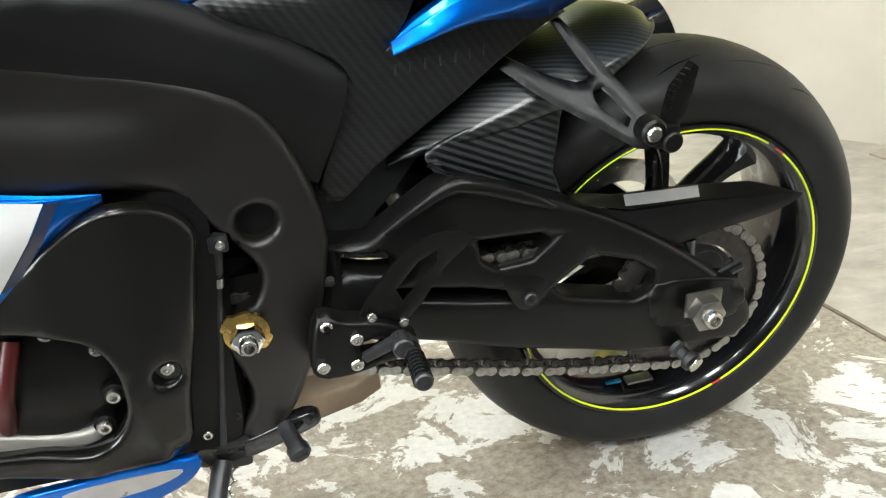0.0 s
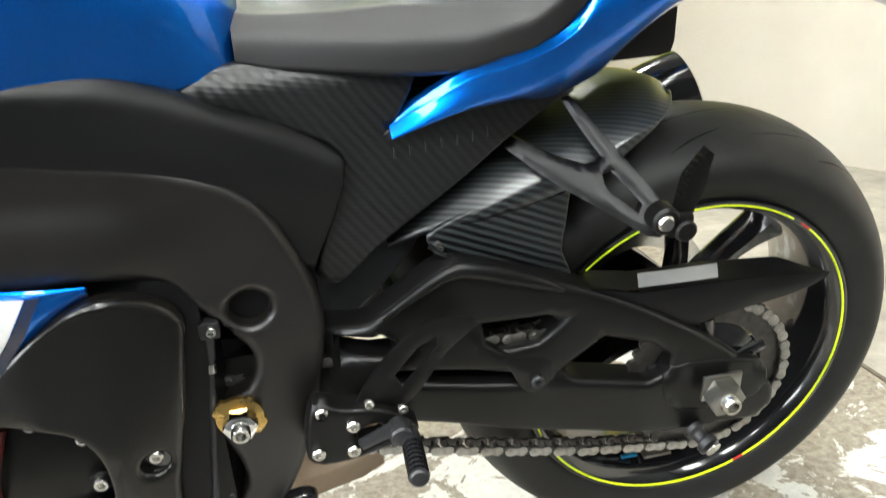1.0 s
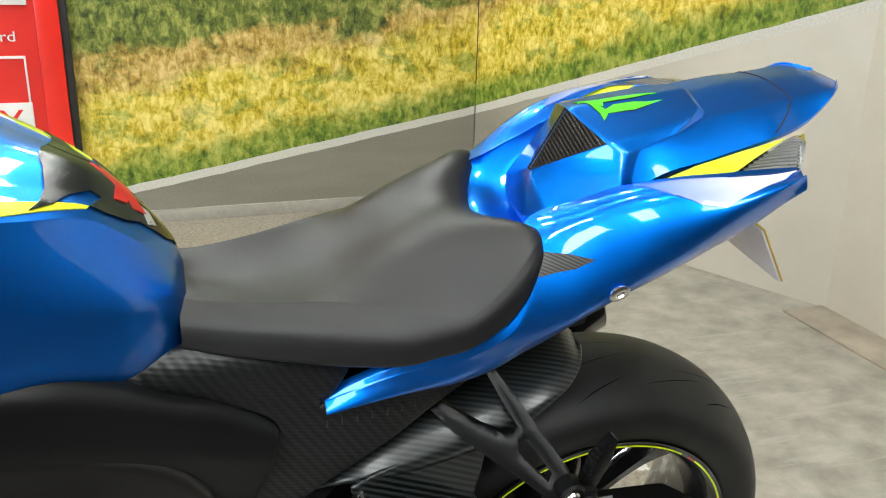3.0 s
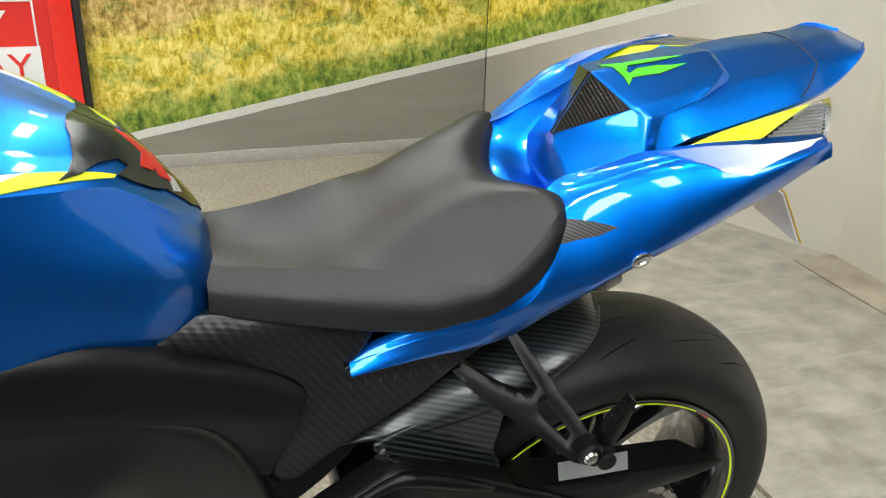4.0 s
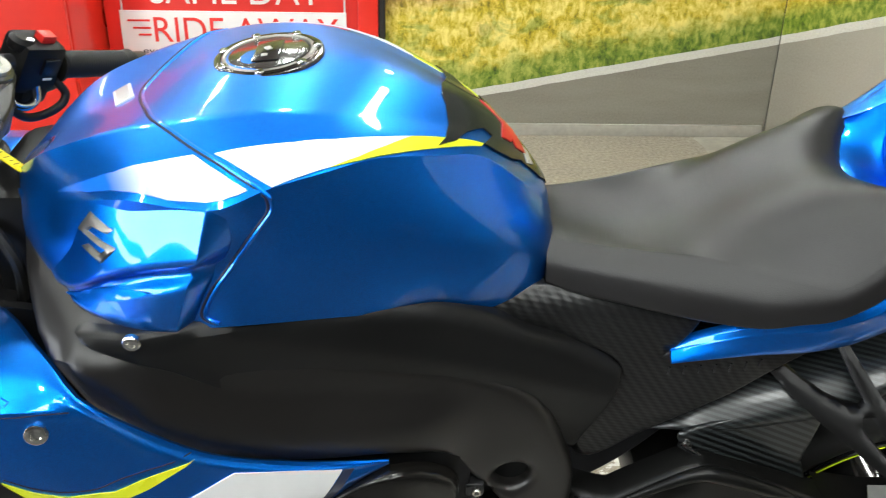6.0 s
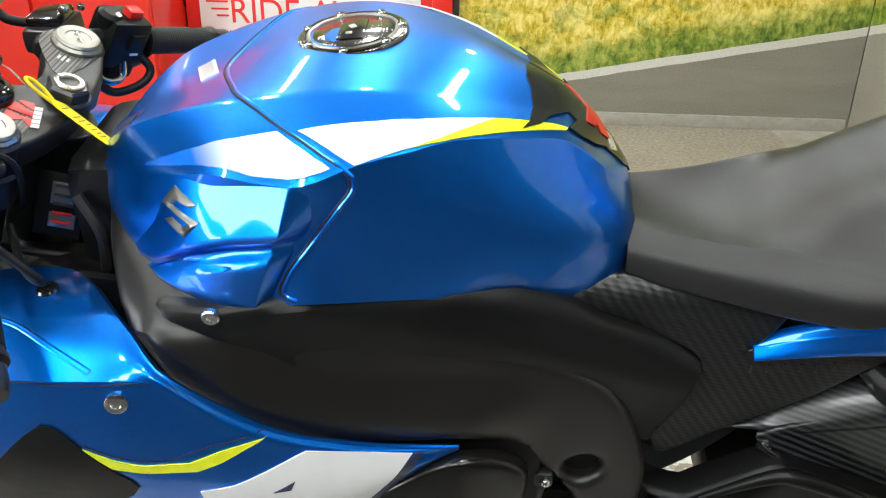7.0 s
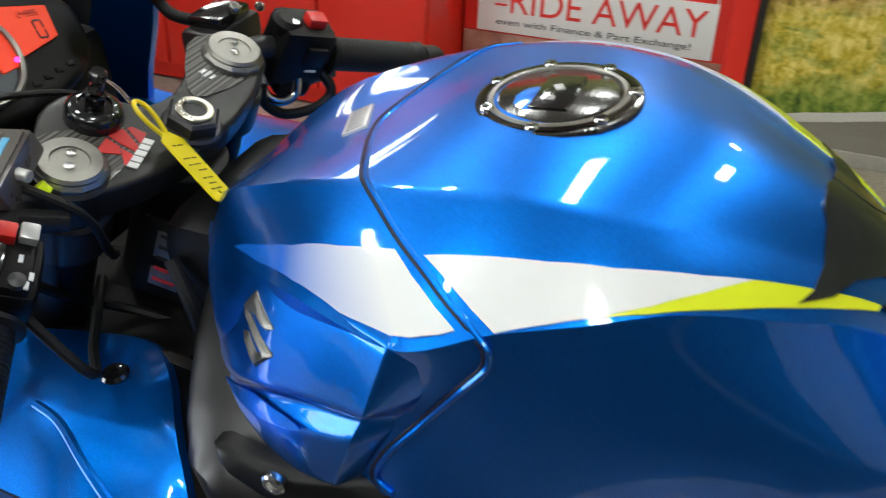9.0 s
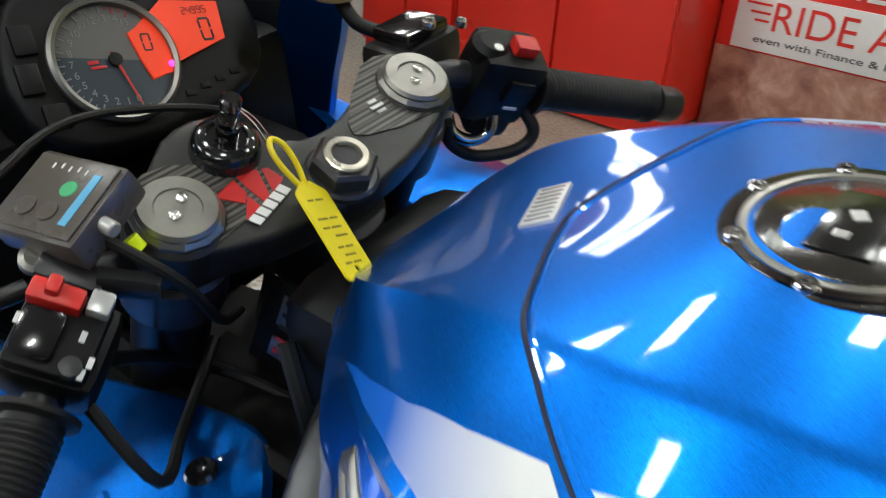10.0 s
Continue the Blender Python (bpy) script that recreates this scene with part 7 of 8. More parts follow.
stem = add("stem_nut", join(moved(lathe([(0.0245, -0.004), (0.0245, 0.0), (0.0225, 0.002)], 36), STEER), moved(lathe([(0.0215, 0.0), (0.0220, 0.002), (0.0220, 0.012), (0.0195, 0.0145), (0.0148, 0.0145)], 6), STEER)), GUNMETAL, yoke, "dark hexagonal stem nut")
add("stem_ring", moved(lathe([(0.0150, 0.013), (0.0150, 0.0165), (0.0138, 0.0175), (0.0100, 0.0175), (0.0092, 0.0160), (0.0092, -0.02), (0.0005, -0.02)], 36), STEER), plain("pale_steel", (0.62, 0.58, 0.48), 0.3, 1.0, vary=0.1), yoke, "pale steel stem end")
lock_m = STEER @ Matrix.Translation((0.056, 0.048, 0.008))
lock = add("ignition_lock", moved(lathe([(0.022, -0.03), (0.0225, -0.006), (0.0220, -0.003), (0.0205, 0.0005), (0.0180, 0.0030), (0.0130, 0.0042), (0.0120, 0.0020), (0.0005, 0.0020)], 36), lock_m), GLOSS_BLACK, yoke, "black ignition lock with white markings")
for k in range(7):
    a = radians(100 + 28 * k)
    add("lock_mark", block((0.0165, 0, 0.0036), (0.0026, 0.0012, 0.0008), 0.0002, lock_m @ Matrix.Rotation(a, 4, "Z") @ pose(0, 0, 0, 0, 18, 0)), WHITE_INK, lock)
key = add("key", join(rod(lock_m @ Vector((0, 0, 0.002)), lock_m @ Vector((0, 0, 0.016)), 0.0072, 20, 0.001), block((0, 0, 0.022), (0.010, 0.016, 0.014), 0.004, lock_m @ pose(0, 0, 0, 0, 0, 30)), rod(lock_m @ Vector((0.0, 0.0, 0.027)), lock_m @ Vector((0, 0, 0.036)), 0.0066, 16, 0.0015), lathe([(0.0078, 0.0125), (0.0084, 0.014), (0.0078, 0.0155)], 20, lock_m)), GLOSS_BLACK, bike, "black ignition key in the lock")
add("key_ring", join(tube([lock_m @ Vector(q) for q in ((-0.002, -0.006, 0.026), (-0.010, -0.012, 0.020), (-0.022, -0.014, 0.012), (-0.032, -0.010, 0.010))], 0.0007, 6), tube([lock_m @ Vector(q) for q in ((-0.004, -0.003, 0.028), (-0.013, -0.008, 0.021), (-0.024, -0.010, 0.013), (-0.032, -0.010, 0.010))], 0.0007, 6)), CHROME, key, "thin steel key ring")

# yellow paper tag on the key
tag = thing("key_tag", "yellow plastic price tag tied to the ignition key", "tag")
tag.matrix_basis = pose(0, 0, 0, LEAN, 0, 0)
loop_pts = [(-1.096, -0.038, 0.9140), (-1.105, -0.043, 0.928), (-1.113, -0.043, 0.938), (-1.117, -0.038, 0.941), (-1.113, -0.033, 0.936), (-1.105, -0.032, 0.925), (-1.097, -0.034, 0.9125)]
add("loop", tube(loop_pts, 0.0019, 8), TAG_YELLOW, tag)
t_a, t_b = Vector((-1.0957, -0.0345, 0.9125)), Vector((-1.0430, -0.0465, 0.8745))
ax = (t_b - t_a).normalized()
side = Vector((-0.0045, 0.0315, -0.0140))
side = (side - ax * side.dot(ax)).normalized()
face_n = side.cross(ax).normalized()
if face_n.z < 0:
    face_n, side = -face_n, -side
TAG_M = Matrix((side, ax, face_n)).transposed().to_4x4()
TAG_M.translation = t_a
TL = (t_b - t_a).length
tag_line = [(-0.004, -0.004), (0.004, -0.004), (0.0135, 0.003), (0.0145, 0.006), (0.0145, TL - 0.003), (0.0125, TL), (-0.0125, TL), (-0.0145, TL - 0.003), (-0.0145, 0.006), (-0.0135, 0.003)]
hole_t = [(0.002 * math.cos(2 * math.pi * k / 10), TL - 0.007 + 0.002 * math.sin(2 * math.pi * k / 10)) for k in range(10)]
add("strip", flat(tag_line, 0.0, 0.0012, TAG_M, 0.008, [hole_t], 0), TAG_YELLOW, tag)
BROWN_INK = plain("brown_pen_ink", (0.16, 0.11, 0.008), 0.5, vary=0.2, grain=0.0)
for k, (y, runs) in enumerate(((0.010, ((-0.006, 0.001), (0.003, 0.008))), (0.023, ((-0.009, -0.002), (0.000, 0.009))), (0.030, ((-0.008, 0.001), (0.003, 0.009))), (0.0355, ((-0.009, 0.002),)), (0.044, ((-0.008, -0.001), (0.001, 0.006))), (0.049, ((-0.006, 0.004),)), (0.055, ((-0.007, 0.000), (0.002, 0.008))))):
    for a, b in runs:
        add("writing_bar", block(((a + b) / 2, y + 0.0006 * (k % 2), 0.0014), (b - a, 0.0011, 0.0004), 0.0001, TAG_M), BROWN_INK, tag)

# instrument cluster
INS = Matrix(((0, -0.588, 0.809, -1.306), (1, 0, 0, -0.022), (0, 0.809, 0.588, 0.939), (0, 0, 0, 1))) @ Matrix.Rotation(radians(-14), 4, "Z")   # right, up, out
dash = add("instrument_panel", flat([(-0.072, 0.030), (-0.056, 0.056), (-0.01, 0.066), (0.06, 0.062), (0.112, 0.054), (0.128, 0.024), (0.118, -0.020), (0.07, -0.048), (0.02, -0.060), (-0.034, -0.062), (-0.066, -0.044), (-0.078, -0.010)], -0.05, -0.004, INS, 0.012, (), 3, 0.008), DARK_PLASTIC, bike, "black instrument panel")
add("bezel", moved(grid([[(r * math.cos(2 * math.pi * k / 56), r * math.sin(2 * math.pi * k / 56), h) for k in range(56)] for r, h in ((0.0475, -0.003), (0.0480, 0.003), (0.0455, 0.0055), (0.0425, 0.004), (0.0420, -0.002), (0.0475, -0.003))], close=True), INS), BRUSHED, dash, "silver dial bezel")
DIAL, dnt, db = nodes_of("two_tone_dial_face")
dsp = dnt.nodes.new("ShaderNodeSeparateXYZ")
link(dnt, coords(dnt), dsp.inputs[0])
link(dnt, mixc(dnt, calc(dnt, "GREATER_THAN", calc(dnt, "ADD", dsp.outputs[2], calc(dnt, "MULTIPLY", dsp.outputs[1], 0.35)), 0.931), (0.022, 0.035, 0.048), (0.11, 0.105, 0.10)), db.inputs["Base Color"])
db.inputs["Roughness"].default_value = 0.35
add("dial_face", moved(lathe([(0.0425, -0.0035), (0.0425, -0.0015), (0.0005, -0.0015)], 48), INS), DIAL, dash, "grey and dark blue rev counter face")
DIAL_INK = plain("unlit_dial_ink", (0.20, 0.20, 0.20), 0.5, vary=0.05, grain=0.0)
for n in range(16):
    a = radians(75 + (14 - n) * 15)
    c, s = math.cos(a), math.sin(a)
    mat = RED_DECAL if n >= 14 else DIAL_INK
    add("dial_tick", block((0.0385, 0, -0.001), (0.005, 0.0011, 0.0006), 0.0001, INS @ Matrix.Rotation(a, 4, "Z")), mat, dash)
    add("dial_tick", block((0.0395, 0, -0.001), (0.0026, 0.0007, 0.0006), 0.0001, INS @ Matrix.Rotation(a + radians(7.5), 4, "Z")), mat, dash)
    add("dial_number", lettering(str(n), 0.0078, INS @ Matrix.Translation((0.0315 * c, 0.0315 * s, -0.0012)), 0.0002), DIAL_INK, dash, sharp=20)
na = radians(75 + 14 * 15 - 1)
needle = Vector((math.cos(na), math.sin(na), 0))
add("needle", moved(beam(-needle * 0.006, needle * 0.036, 0.0022, 0.001, 0.0010, Vector((0, 0, 1))), INS @ Matrix.Translation((0, 0, 0.0008))), RED_PLASTIC, dash, "red needle")
add("needle_hub", moved(lathe([(0.005, -0.001), (0.005, 0.0018), (0.0005, 0.0022)], 20), INS), DARK_PLASTIC, dash)
add("dial_mark", join(block((-0.013, -0.004, -0.0011), (0.012, 0.0022, 0.0004), 0.0001, INS), block((-0.016, 0.0, -0.0011), (0.008, 0.003, 0.0004), 0.0001, INS)), RED_DECAL, dash)
add("display", flat([(0.0226, 0.0221), (0.0478, 0.0410), (0.094, 0.0363), (0.0912, 0.0063), (0.0461, -0.0080), (0.0425, -0.0140), (0.0232, -0.0185), (0.0189, -0.0022), (0.015, 0.0181)], -0.002, 0.0006, INS, 0.008, (), 0), LCD_RED, dash, "lit orange-red display")


def digit(text, x, y, size, parent):
    """Seven-segment digits."""
    seg = {"0": "abcdef", "1": "bc", "2": "abdeg", "3": "abcdg", "4": "bcfg", "5": "acdfg", "9": "abcdfg"}
    w, h, t = size * 0.5, size, size * 0.11
    spots = {"a": (0, h / 2, w, t), "d": (0, -h / 2, w, t), "g": (0, 0, w, t), "b": (w / 2, h / 4, t, h * 0.42), "c": (w / 2, -h / 4, t, h * 0.42), "f": (-w / 2, h / 4, t, h * 0.42), "e": (-w / 2, -h / 4, t, h * 0.42)}
    shapes = []
    for k, ch in enumerate(text):
        for sname in seg[ch]:
            a, b, ww, hh = spots[sname]
            shapes.append(block((x + k * size * 0.78 + a, y + b, 0.0009), (ww, hh, 0.0005), 0.0001, INS))
    add("display_digits", join(*shapes), INK, parent, "dark display digits")


digit("0", 0.0775, 0.0150, 0.017, dash)
digit("0", 0.0270, 0.0100, 0.0125, dash)
digit("24995", 0.064, 0.0310, 0.0055, dash)
add("warning_lamp", moved(lathe([(0.0026, 0.0), (0.0024, 0.002), (0.0005, 0.0028)], 14), INS @ Matrix.Translation((0.0405, -0.009, 0.001))), LED_PINK, dash, "lit pink warning lamp")
for x, y, w, h in ((-0.058, 0.022, 0.016, 0.022), (-0.062, -0.006, 0.016, 0.022), (-0.052, -0.034, 0.018, 0.018)):
    add("dash_button", block((x, y, -0.002), (w, h, 0.005), 0.002, INS), DARK_PLASTIC, dash)
for k in range(4):
    add("lamp_window", block((0.050 + 0.014 * k, -0.032 + 0.004 * k, -0.0035), (0.008, 0.005, 0.002), 0.0008, INS), DARK_PLASTIC, dash)

# screen surround and nose
nose = add("nose_inner_panel", join(grid([[(-1.42 + 0.03 * abs(v) / 0.2, v, 0.70 + 0.06 * k) for v in np.linspace(-0.21, 0.21, 9)] for k in range(8)]), block((-1.36, 0, 0.82), (0.06, 0.32, 0.16), 0.02), block((-1.30, 0.0, 0.80), (0.16, 0.20, 0.10), 0.03)), DARK_PLASTIC, bike, "black inner nose panel")
nose_side = plate([(-1.42, 0.75), (-1.345, 0.765), (-1.315, 0.84), (-1.285, 0.91), (-1.265, 1.00), (-1.305, 1.02), (-1.36, 0.92), (-1.40, 0.84)], lambda x, z: -0.205 + 0.10 * max(0, z - 0.85), 0.008, 0.004)
add("nose_fairing", nose_side, BLUE, bike, "blue nose fairing side")
add("nose_fairing", flipped(nose_side), BLUE, bike, "blue nose fairing side")

# neck, under-yoke and dark fillers
neck = add("steering_head", join(up_rod(0.0, 0.0, -0.22, -0.03, 0.036, STEER), block((-1.04, 0, 0.79), (0.10, 0.17, 0.16), 0.03), flat([(x, y * 0.94) for x, y in yoke_line], -0.21, -0.18, STEER, 0.02)), DARK_PLASTIC, bike, "black steering head")
lab_c = Vector((-1.108, -0.062, 0.808))
lab_m = Matrix.Translation(lab_c) @ Vector((0.25, -0.95, 0.25)).to_track_quat("Z", "Y").to_matrix().to_4x4() @ pose(0, 0, 0, 0, 0, -18)
lab = add("plate_backing", block((0, 0, -0.003), (0.046, 0.070, 0.004), 0.001, lab_m), DARK_PLASTIC, bike, "dark backing of the frame labels")
add("silver_sticker", block((0.004, 0.014, 0), (0.026, 0.024, 0.001), 0.0003, lab_m), BRUSHED, lab, "silver data label")
add("silver_sticker", block((0.004, -0.016, 0), (0.026, 0.016, 0.001), 0.0003, lab_m), BRUSHED, lab, "silver and red data label")
for k in range(5):
    add("label_bar", block((0.004, 0.022 - 0.010 * k, 0.0008), (0.020, 0.0034, 0.0004), 0.0001, lab_m), INK if k < 3 else RED_DECAL, lab)
for s in (1, -1):
    inner = plate([(-1.35, 0.50), (-1.35, 0.795), (-1.20, 0.762), (-1.06, 0.765), (-1.00, 0.74), (-0.95, 0.66), (-0.95, 0.45)], -0.128, 0.01, 0.003)
    add("inner_fairing_panel", inner if s > 0 else flipped(inner), DARK_PLASTIC, bike, "black inner fairing panel")
# Added dark sheets fill the black gap and hide the fairing's hollow.
for s in (1, -1):
    shelf = [(-1.39, s * 0.05), (-1.39, s * 0.206), (-1.25, s * 0.222), (-1.15, s * 0.170), (-1.065, s * 0.140), (-1.06, s * 0.05)]
    add("dark_gap_filler", flat(shelf, 0.735, 0.752, Matrix.Identity(4), 0.02, (), 0), DARK_PLASTIC, bike, "added dark sheet filling the gap behind the fairing")
add("radiator", block((-1.20, 0, 0.56), (0.06, 0.30, 0.34), 0.02), DARK_PLASTIC, bike, "dark radiator")
for pts, r in (([(-1.19, -0.17, 0.955), (-1.235, -0.11, 0.945), (-1.255, -0.05, 0.925), (-1.235, 0.01, 0.905), (-1.21, 0.03, 0.88)], 0.0030),
               ([(-1.12, -0.17, 0.86), (-1.16, -0.12, 0.80), (-1.14, -0.08, 0.76), (-1.08, -0.06, 0.74)], 0.0045), ([(-1.10, -0.20, 0.86), (-1.07, -0.19, 0.81), (-1.11, -0.15, 0.79), (-1.15, -0.09, 0.80)], 0.0040),
               ([(-1.13, -0.155, 0.935), (-1.10, -0.13, 0.90), (-1.12, -0.10, 0.84), (-1.16, -0.06, 0.80)], 0.0035), ([(-1.07, -0.09, 0.84), (-1.05, -0.10, 0.80), (-1.06, -0.09, 0.75)], 0.006)):
    add("cable", tube(pts, r, 8), RUBBER, bike, "black control cable")
add("cable_tie", rod((-1.122, -0.140, 0.925), (-1.118, -0.138, 0.918), 0.0055, 12), TAPE_YELLOW, bike, "yellow cable tie")


# handlebars
def bar(a, b, left):
    a, b = Vector(a), Vector(b)
    d = (b - a).normalized()
    ob = add("handlebar", join(rod(a, b, 0.011, 18), tube([STEER @ Vector((0.031, 0.104 if left else -0.104, -0.052)), a - d * 0.05, a, a + d * 0.02], 0.011, 14), up_rod(0.031, 0.104 if left else -0.104, -0.075, -0.034, 0.034, STEER, 28, 0.003)), GUNMETAL, bike, "black clip-on handlebar")
    g0, g1 = a.lerp(b, 0.20), a.lerp(b, 0.93)
    L = (g1 - g0).length
    prof = [(0.012, 0), (0.0225, 0.0005), (0.0225, 0.004), (0.0165, 0.006)]
    n = 26
    for k in range(n):
        h = 0.010 + (L - 0.022) * k / n
        prof += [(0.0162, h), (0.0172, h + 0.0012), (0.0172, h + 0.0026), (0.0162, h + 0.0036)]
    prof += [(0.0165, L - 0.008), (0.0185, L - 0.005), (0.0185, L), (0.012, L)]
    add("grip", lathe(prof, 28, frame_to(g0, g1)), RUBBER, ob, "ribbed black rubber grip")
    add("bar_end", lathe([(0.010, 0), (0.0155, 0.002), (0.016, 0.020), (0.0135, 0.026), (0.006, 0.026), (0.0055, 0.022), (0.0005, 0.022)], 24, frame_to(b - d * 0.008, b + d)), GUNMETAL, ob, "bar end weight")
    add("end_bolt", rod(b + d * 0.016, b + d * 0.0195, 0.0052, 12), STEEL, ob)
    return ob, d


lbar, ld = bar((-1.120, -0.195, 0.882), (-1.047, -0.330, 0.825), True)
rbar, rd = bar((-1.122, 0.193, 0.884), (-1.045, 0.330, 0.830), False)

up_l = Vector((0.55, 0.0, 0.83))
up_l = (up_l - ld * up_l.dot(ld)).normalized()
SW = Matrix((ld, up_l.cross(ld).normalized(), up_l)).transposed().to_4x4()
SW.translation = Vector((-1.118, -0.196, 0.886))
add("switch_housing", join(block((0, 0, 0), (0.052, 0.050, 0.046), 0.010, SW), block((0.0, -0.002, 0.018), (0.046, 0.042, 0.024), 0.005, SW)), DARK_PLASTIC, lbar, "black clutch-side switch housing")
SWT = SW @ Matrix.Translation((0, 0, 0.030))
add("red_switch", join(block((-0.015, -0.009, 0.004), (0.012, 0.027, 0.012), 0.002, SWT), block((-0.017, -0.011, 0.012), (0.010, 0.007, 0.008), 0.002, SWT)), RED_PLASTIC, lbar, "red hazard switch")
add("grey_switch", block((-0.018, 0.012, 0.003), (0.013, 0.012, 0.010), 0.002, SWT), SILVER_LABEL, lbar, "grey switch")
add("rocker_switch", block((0.006, -0.010, 0.003), (0.026, 0.022, 0.010), 0.005, SWT), GLOSS_BLACK, lbar, "glossy black rocker switch")
for x, y in ((0.0, 0.010), (0.012, 0.018), (0.019, 0.016), (0.0, -0.022)):
    add("switch_mark", block((x, y, 0.0005), (0.006, 0.003, 0.0012), 0.0003, SWT), WHITE_INK, lbar)
add("horn_button", moved(lathe([(0.006, 0), (0.0055, 0.005), (0.0005, 0.006)], 16), SWT @ Matrix.Translation((0.017, 0.010, -0.002))), GUNMETAL, lbar)
add("clutch_bracket", join(block((-0.038, -0.010, 0.006), (0.016, 0.036, 0.026), 0.004, SW), beam(SW @ Vector((-0.039, 0.004, 0.012)), SW @ Vector((-0.046, 0.036, 0.016)), 0.020, 0.012, 0.014)), GUNMETAL, lbar, "black clutch lever bracket")
add("mirror_bolt", moved(lathe([(0.009, 0), (0.009, 0.005), (0.006, 0.007), (0.0005, 0.006)], 18), SW @ Matrix.Translation((-0.042, -0.030, 0.006))), BRUSHED, lbar, "bright bracket bolt")
add("clutch_lever", tube([SW @ Vector(q) for q in ((-0.03, -0.03, -0.004), (0.01, -0.062, -0.006), (0.07, -0.072, -0.010), (0.14, -0.060, -0.016))], 0.0058, 10), GUNMETAL, lbar, "black clutch lever")

# heated-grip controller box
b1, b2, b3 = Vector((-1.197, -0.143, 0.957)), Vector((-1.139, -0.129, 0.958)), Vector((-1.111, -0.169, 0.942))
ux, uy = (b2 - b1), (b3 - b2)
wx, wy = ux.length, uy.length
ux.normalize()
uy = (uy - ux * uy.dot(ux)).normalized()
uz = ux.cross(-uy).normalized()
if uz.z < 0:
    uz = -uz
BOX = Matrix((ux, -uy, uz)).transposed().to_4x4()
BOX.translation = (b1 + b3) / 2
add("controller_box", block((0, 0, -0.011), (wx + 0.004, wy + 0.004, 0.022), 0.004, BOX), plain("brown_grey_plastic", (0.075, 0.064, 0.056), 0.28, vary=0.1, grain=0.05), lbar, "grey-brown heated grip controller box")
FACE = plain("worn_grey_keypad", (0.085, 0.073, 0.062), 0.30, vary=0.08, scale=60, grain=0.1)
add("keypad", block((0, 0, 0.0005), (wx - 0.003, wy - 0.003, 0.0016), 0.0006, BOX), FACE, lbar, "grey keypad with two round buttons")
for x in (-0.012, 0.004):
    add("key_button", moved(lathe([(0.0062, 0), (0.0060, 0.0012), (0.0050, 0.0010), (0.0005, 0.0014)], 22), BOX @ Matrix.Translation((x, -0.011, 0.0012))), FACE, lbar)
add("key_leaf", moved(lathe([(0.0055, 0), (0.0050, 0.0005), (0.0005, 0.0006)], 18), BOX @ Matrix.Translation((0.006, 0.005, 0.0012))), GREEN_INK, lbar, "green printed symbol")
add("side_bar", block((0.0185, 0.0, 0.0016), (0.0055, 0.034, 0.0005), 0.0001, BOX), CYAN_INK, lbar, "blue printed bar")
for k in range(5):
    add("print_bar", block((-0.014 + 0.006 * k, 0.017 + 0.001 * (k % 2), 0.0016), (0.0012, 0.0035, 0.0005), 0.0001, BOX), WHITE_INK, lbar)
add("cable_plug", rod(BOX @ Vector((0.026, -0.004, -0.008)), BOX @ Vector((0.040, -0.006, -0.010)), 0.0045, 12, 0.0008), SILVER_LABEL, lbar, "pale cable plug")

# throttle-side switchgear, brake master cylinder
up_r = Vector((0.45, 0.0, 0.89))
up_r = (up_r - rd * up_r.dot(rd)).normalized()
RW = Matrix((rd, up_r.cross(rd).normalized(), up_r)).transposed().to_4x4()
RW.translation = Vector((-1.126, 0.196, 0.884))
add("switch_housing", join(block((0, 0, 0.004), (0.058, 0.046, 0.066), 0.010, RW), block((0.004, -0.004, -0.028), (0.038, 0.036, 0.034), 0.008, RW), rod(RW @ Vector((-0.02, 0, 0.02)), RW @ Vector((-0.02, 0, 0.040)), 0.016, 18, 0.005)), DARK_PLASTIC, rbar, "black throttle-side switch housing")
add("starter_switch", block((0.008, -0.024, 0.012), (0.022, 0.006, 0.022), 0.002, RW), DARK_PLASTIC, rbar)
add("kill_switch", block((0.006, -0.004, 0.041), (0.020, 0.016, 0.012), 0.003, RW), RED_PLASTIC, rbar, "red engine stop switch")
add("switch_mark", block((0.008, -0.0262, -0.004), (0.012, 0.001, 0.003), 0.0002, RW), WHITE_INK, rbar)
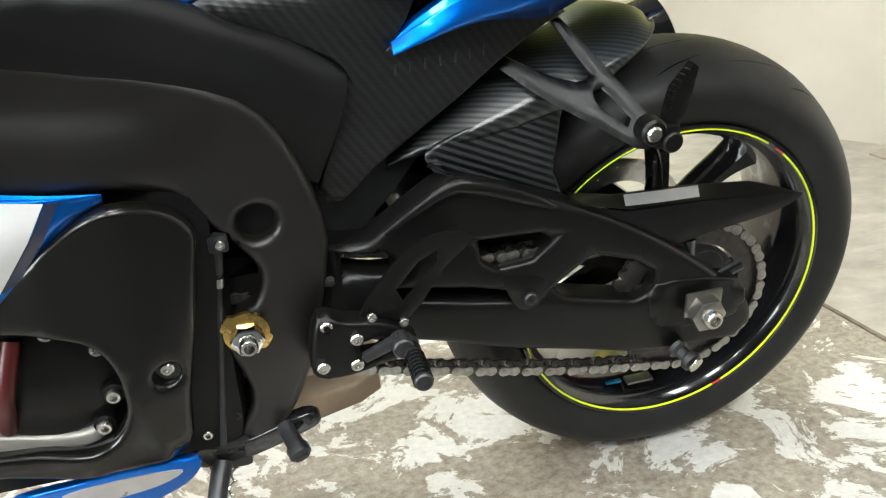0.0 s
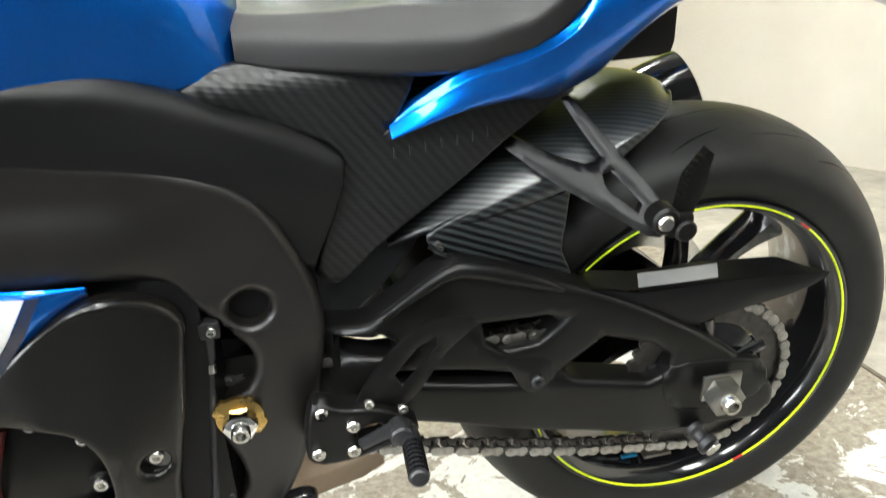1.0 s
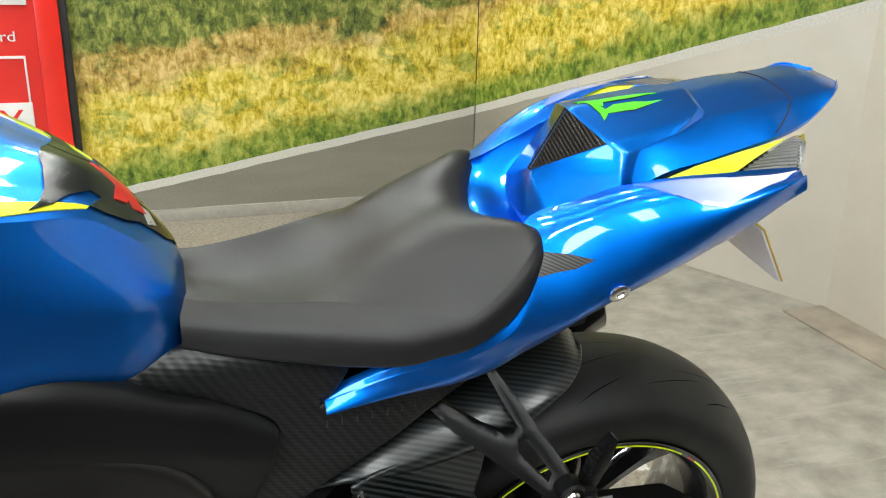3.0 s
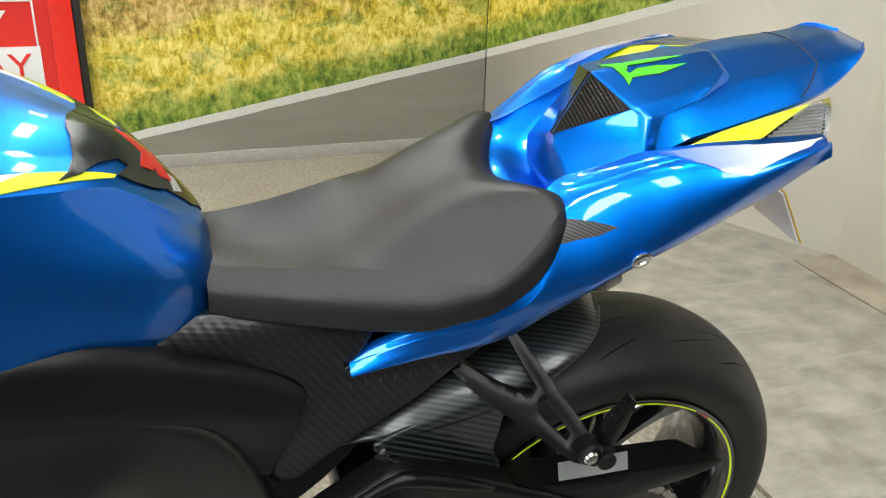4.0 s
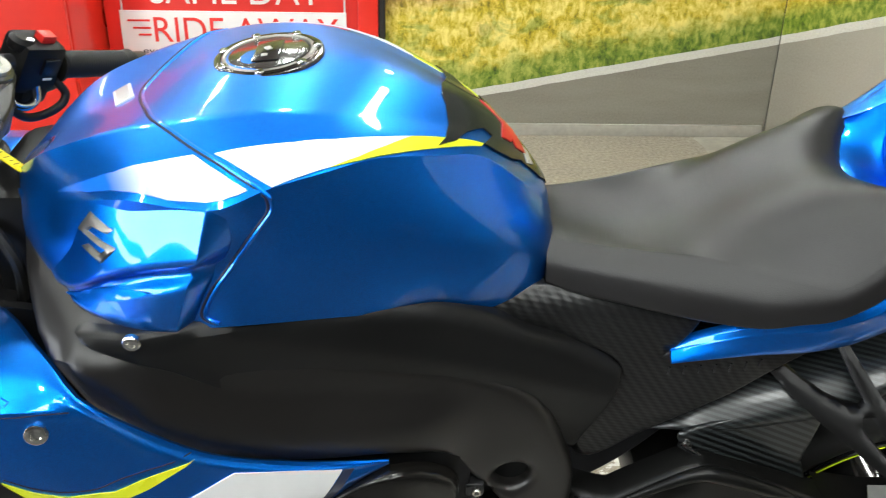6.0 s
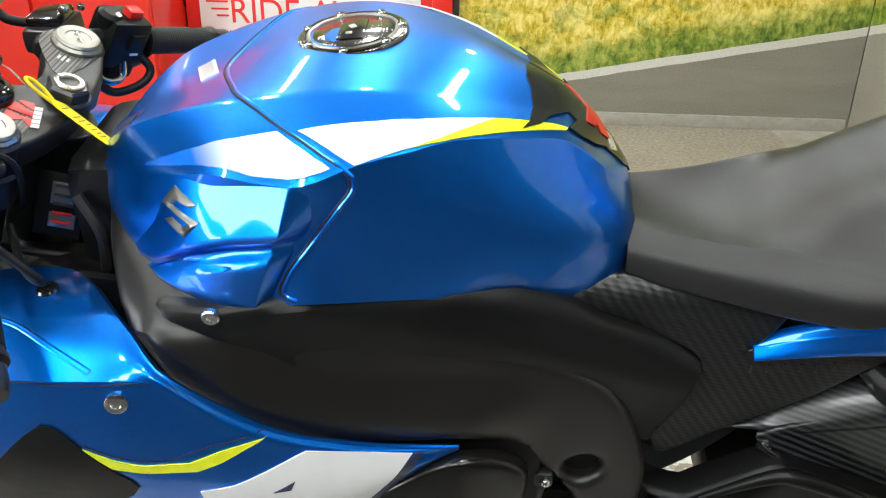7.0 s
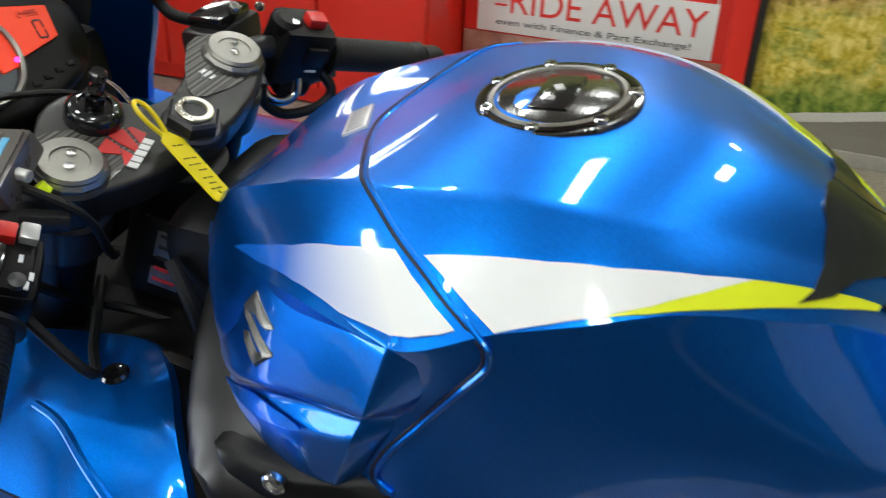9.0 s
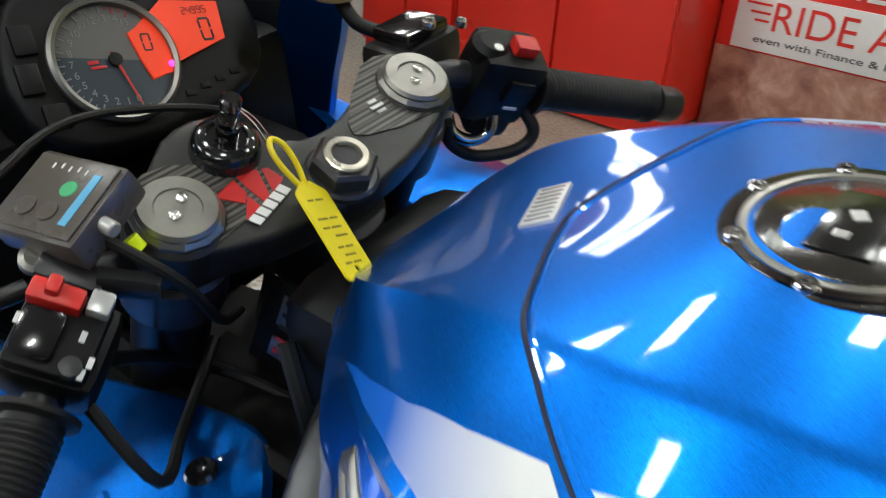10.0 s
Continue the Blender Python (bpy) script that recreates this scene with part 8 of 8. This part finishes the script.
add("housing_screw", moved(lathe([(0.004, 0), (0.004, 0.001), (0.0005, 0.001)], 12), RW @ Matrix.Translation((-0.018, -0.008, 0.0400))), STEEL, rbar)
MC = Vector((-1.185, 0.165, 0.905))
add("master_cylinder", join(block((0, 0, 0), (0.045, 0.075, 0.030), 0.008, Matrix.Translation(MC)), rod(MC + Vector((0.0, -0.02, 0.0)), MC + Vector((0.01, -0.055, 0.0)), 0.012, 16, 0.002)), GUNMETAL, rbar, "dark brake master cylinder")
add("cylinder_cap", block((0, 0, 0.020), (0.038, 0.050, 0.012), 0.004, Matrix.Translation(MC)), GLOSS_BLACK, rbar)
bolt("clamp_bolt", MC + Vector((0.018, 0.0, 0.026)), 0.006, rbar, "bright clamp bolt", out=(0.3, 0, 1))
bolt("clamp_bolt", MC + Vector((0.020, 0.038, 0.014)), 0.005, rbar, "bright clamp bolt", out=(0.3, 0, 1))
POT = Vector((-1.250, 0.150, 0.945))
add("fluid_reservoir", lathe([(0.020, 0), (0.022, 0.003), (0.022, 0.030), (0.019, 0.034), (0.0005, 0.034)], 28, frame_to(POT, POT + Vector((0.05, 0, 1)))), FLUID, rbar, "amber brake fluid reservoir")
add("reservoir_hose", tube([POT + Vector((0.0, 0, 0.002)), POT + Vector((0.02, 0, -0.02)), MC + Vector((-0.02, 0, 0.01))], 0.006, 10), RUBBER, rbar)
add("brake_lever", tube([(-1.200, 0.150, 0.880), (-1.215, 0.190, 0.850), (-1.205, 0.235, 0.822), (-1.180, 0.275, 0.806), (-1.160, 0.320, 0.800)], 0.0065, 10), GUNMETAL, rbar, "dark brake lever")
add("lever_guard", tube([(-1.139, 0.15, 0.869), (-1.138, 0.155, 0.851), (-1.129, 0.165, 0.842), (-1.122, 0.18, 0.844), (-1.12, 0.185, 0.861)], 0.0055, 10), CHROME, rbar, "bright lever finger")
add("throttle_cable", join(tube([(-1.135, 0.145, 0.866), (-1.139, 0.152, 0.844), (-1.131, 0.17, 0.825), (-1.113, 0.19, 0.823), (-1.101, 0.205, 0.829), (-1.098, 0.212, 0.841), (-1.108, 0.21, 0.858)], 0.0055, 10)), RUBBER, rbar, "black throttle cables")
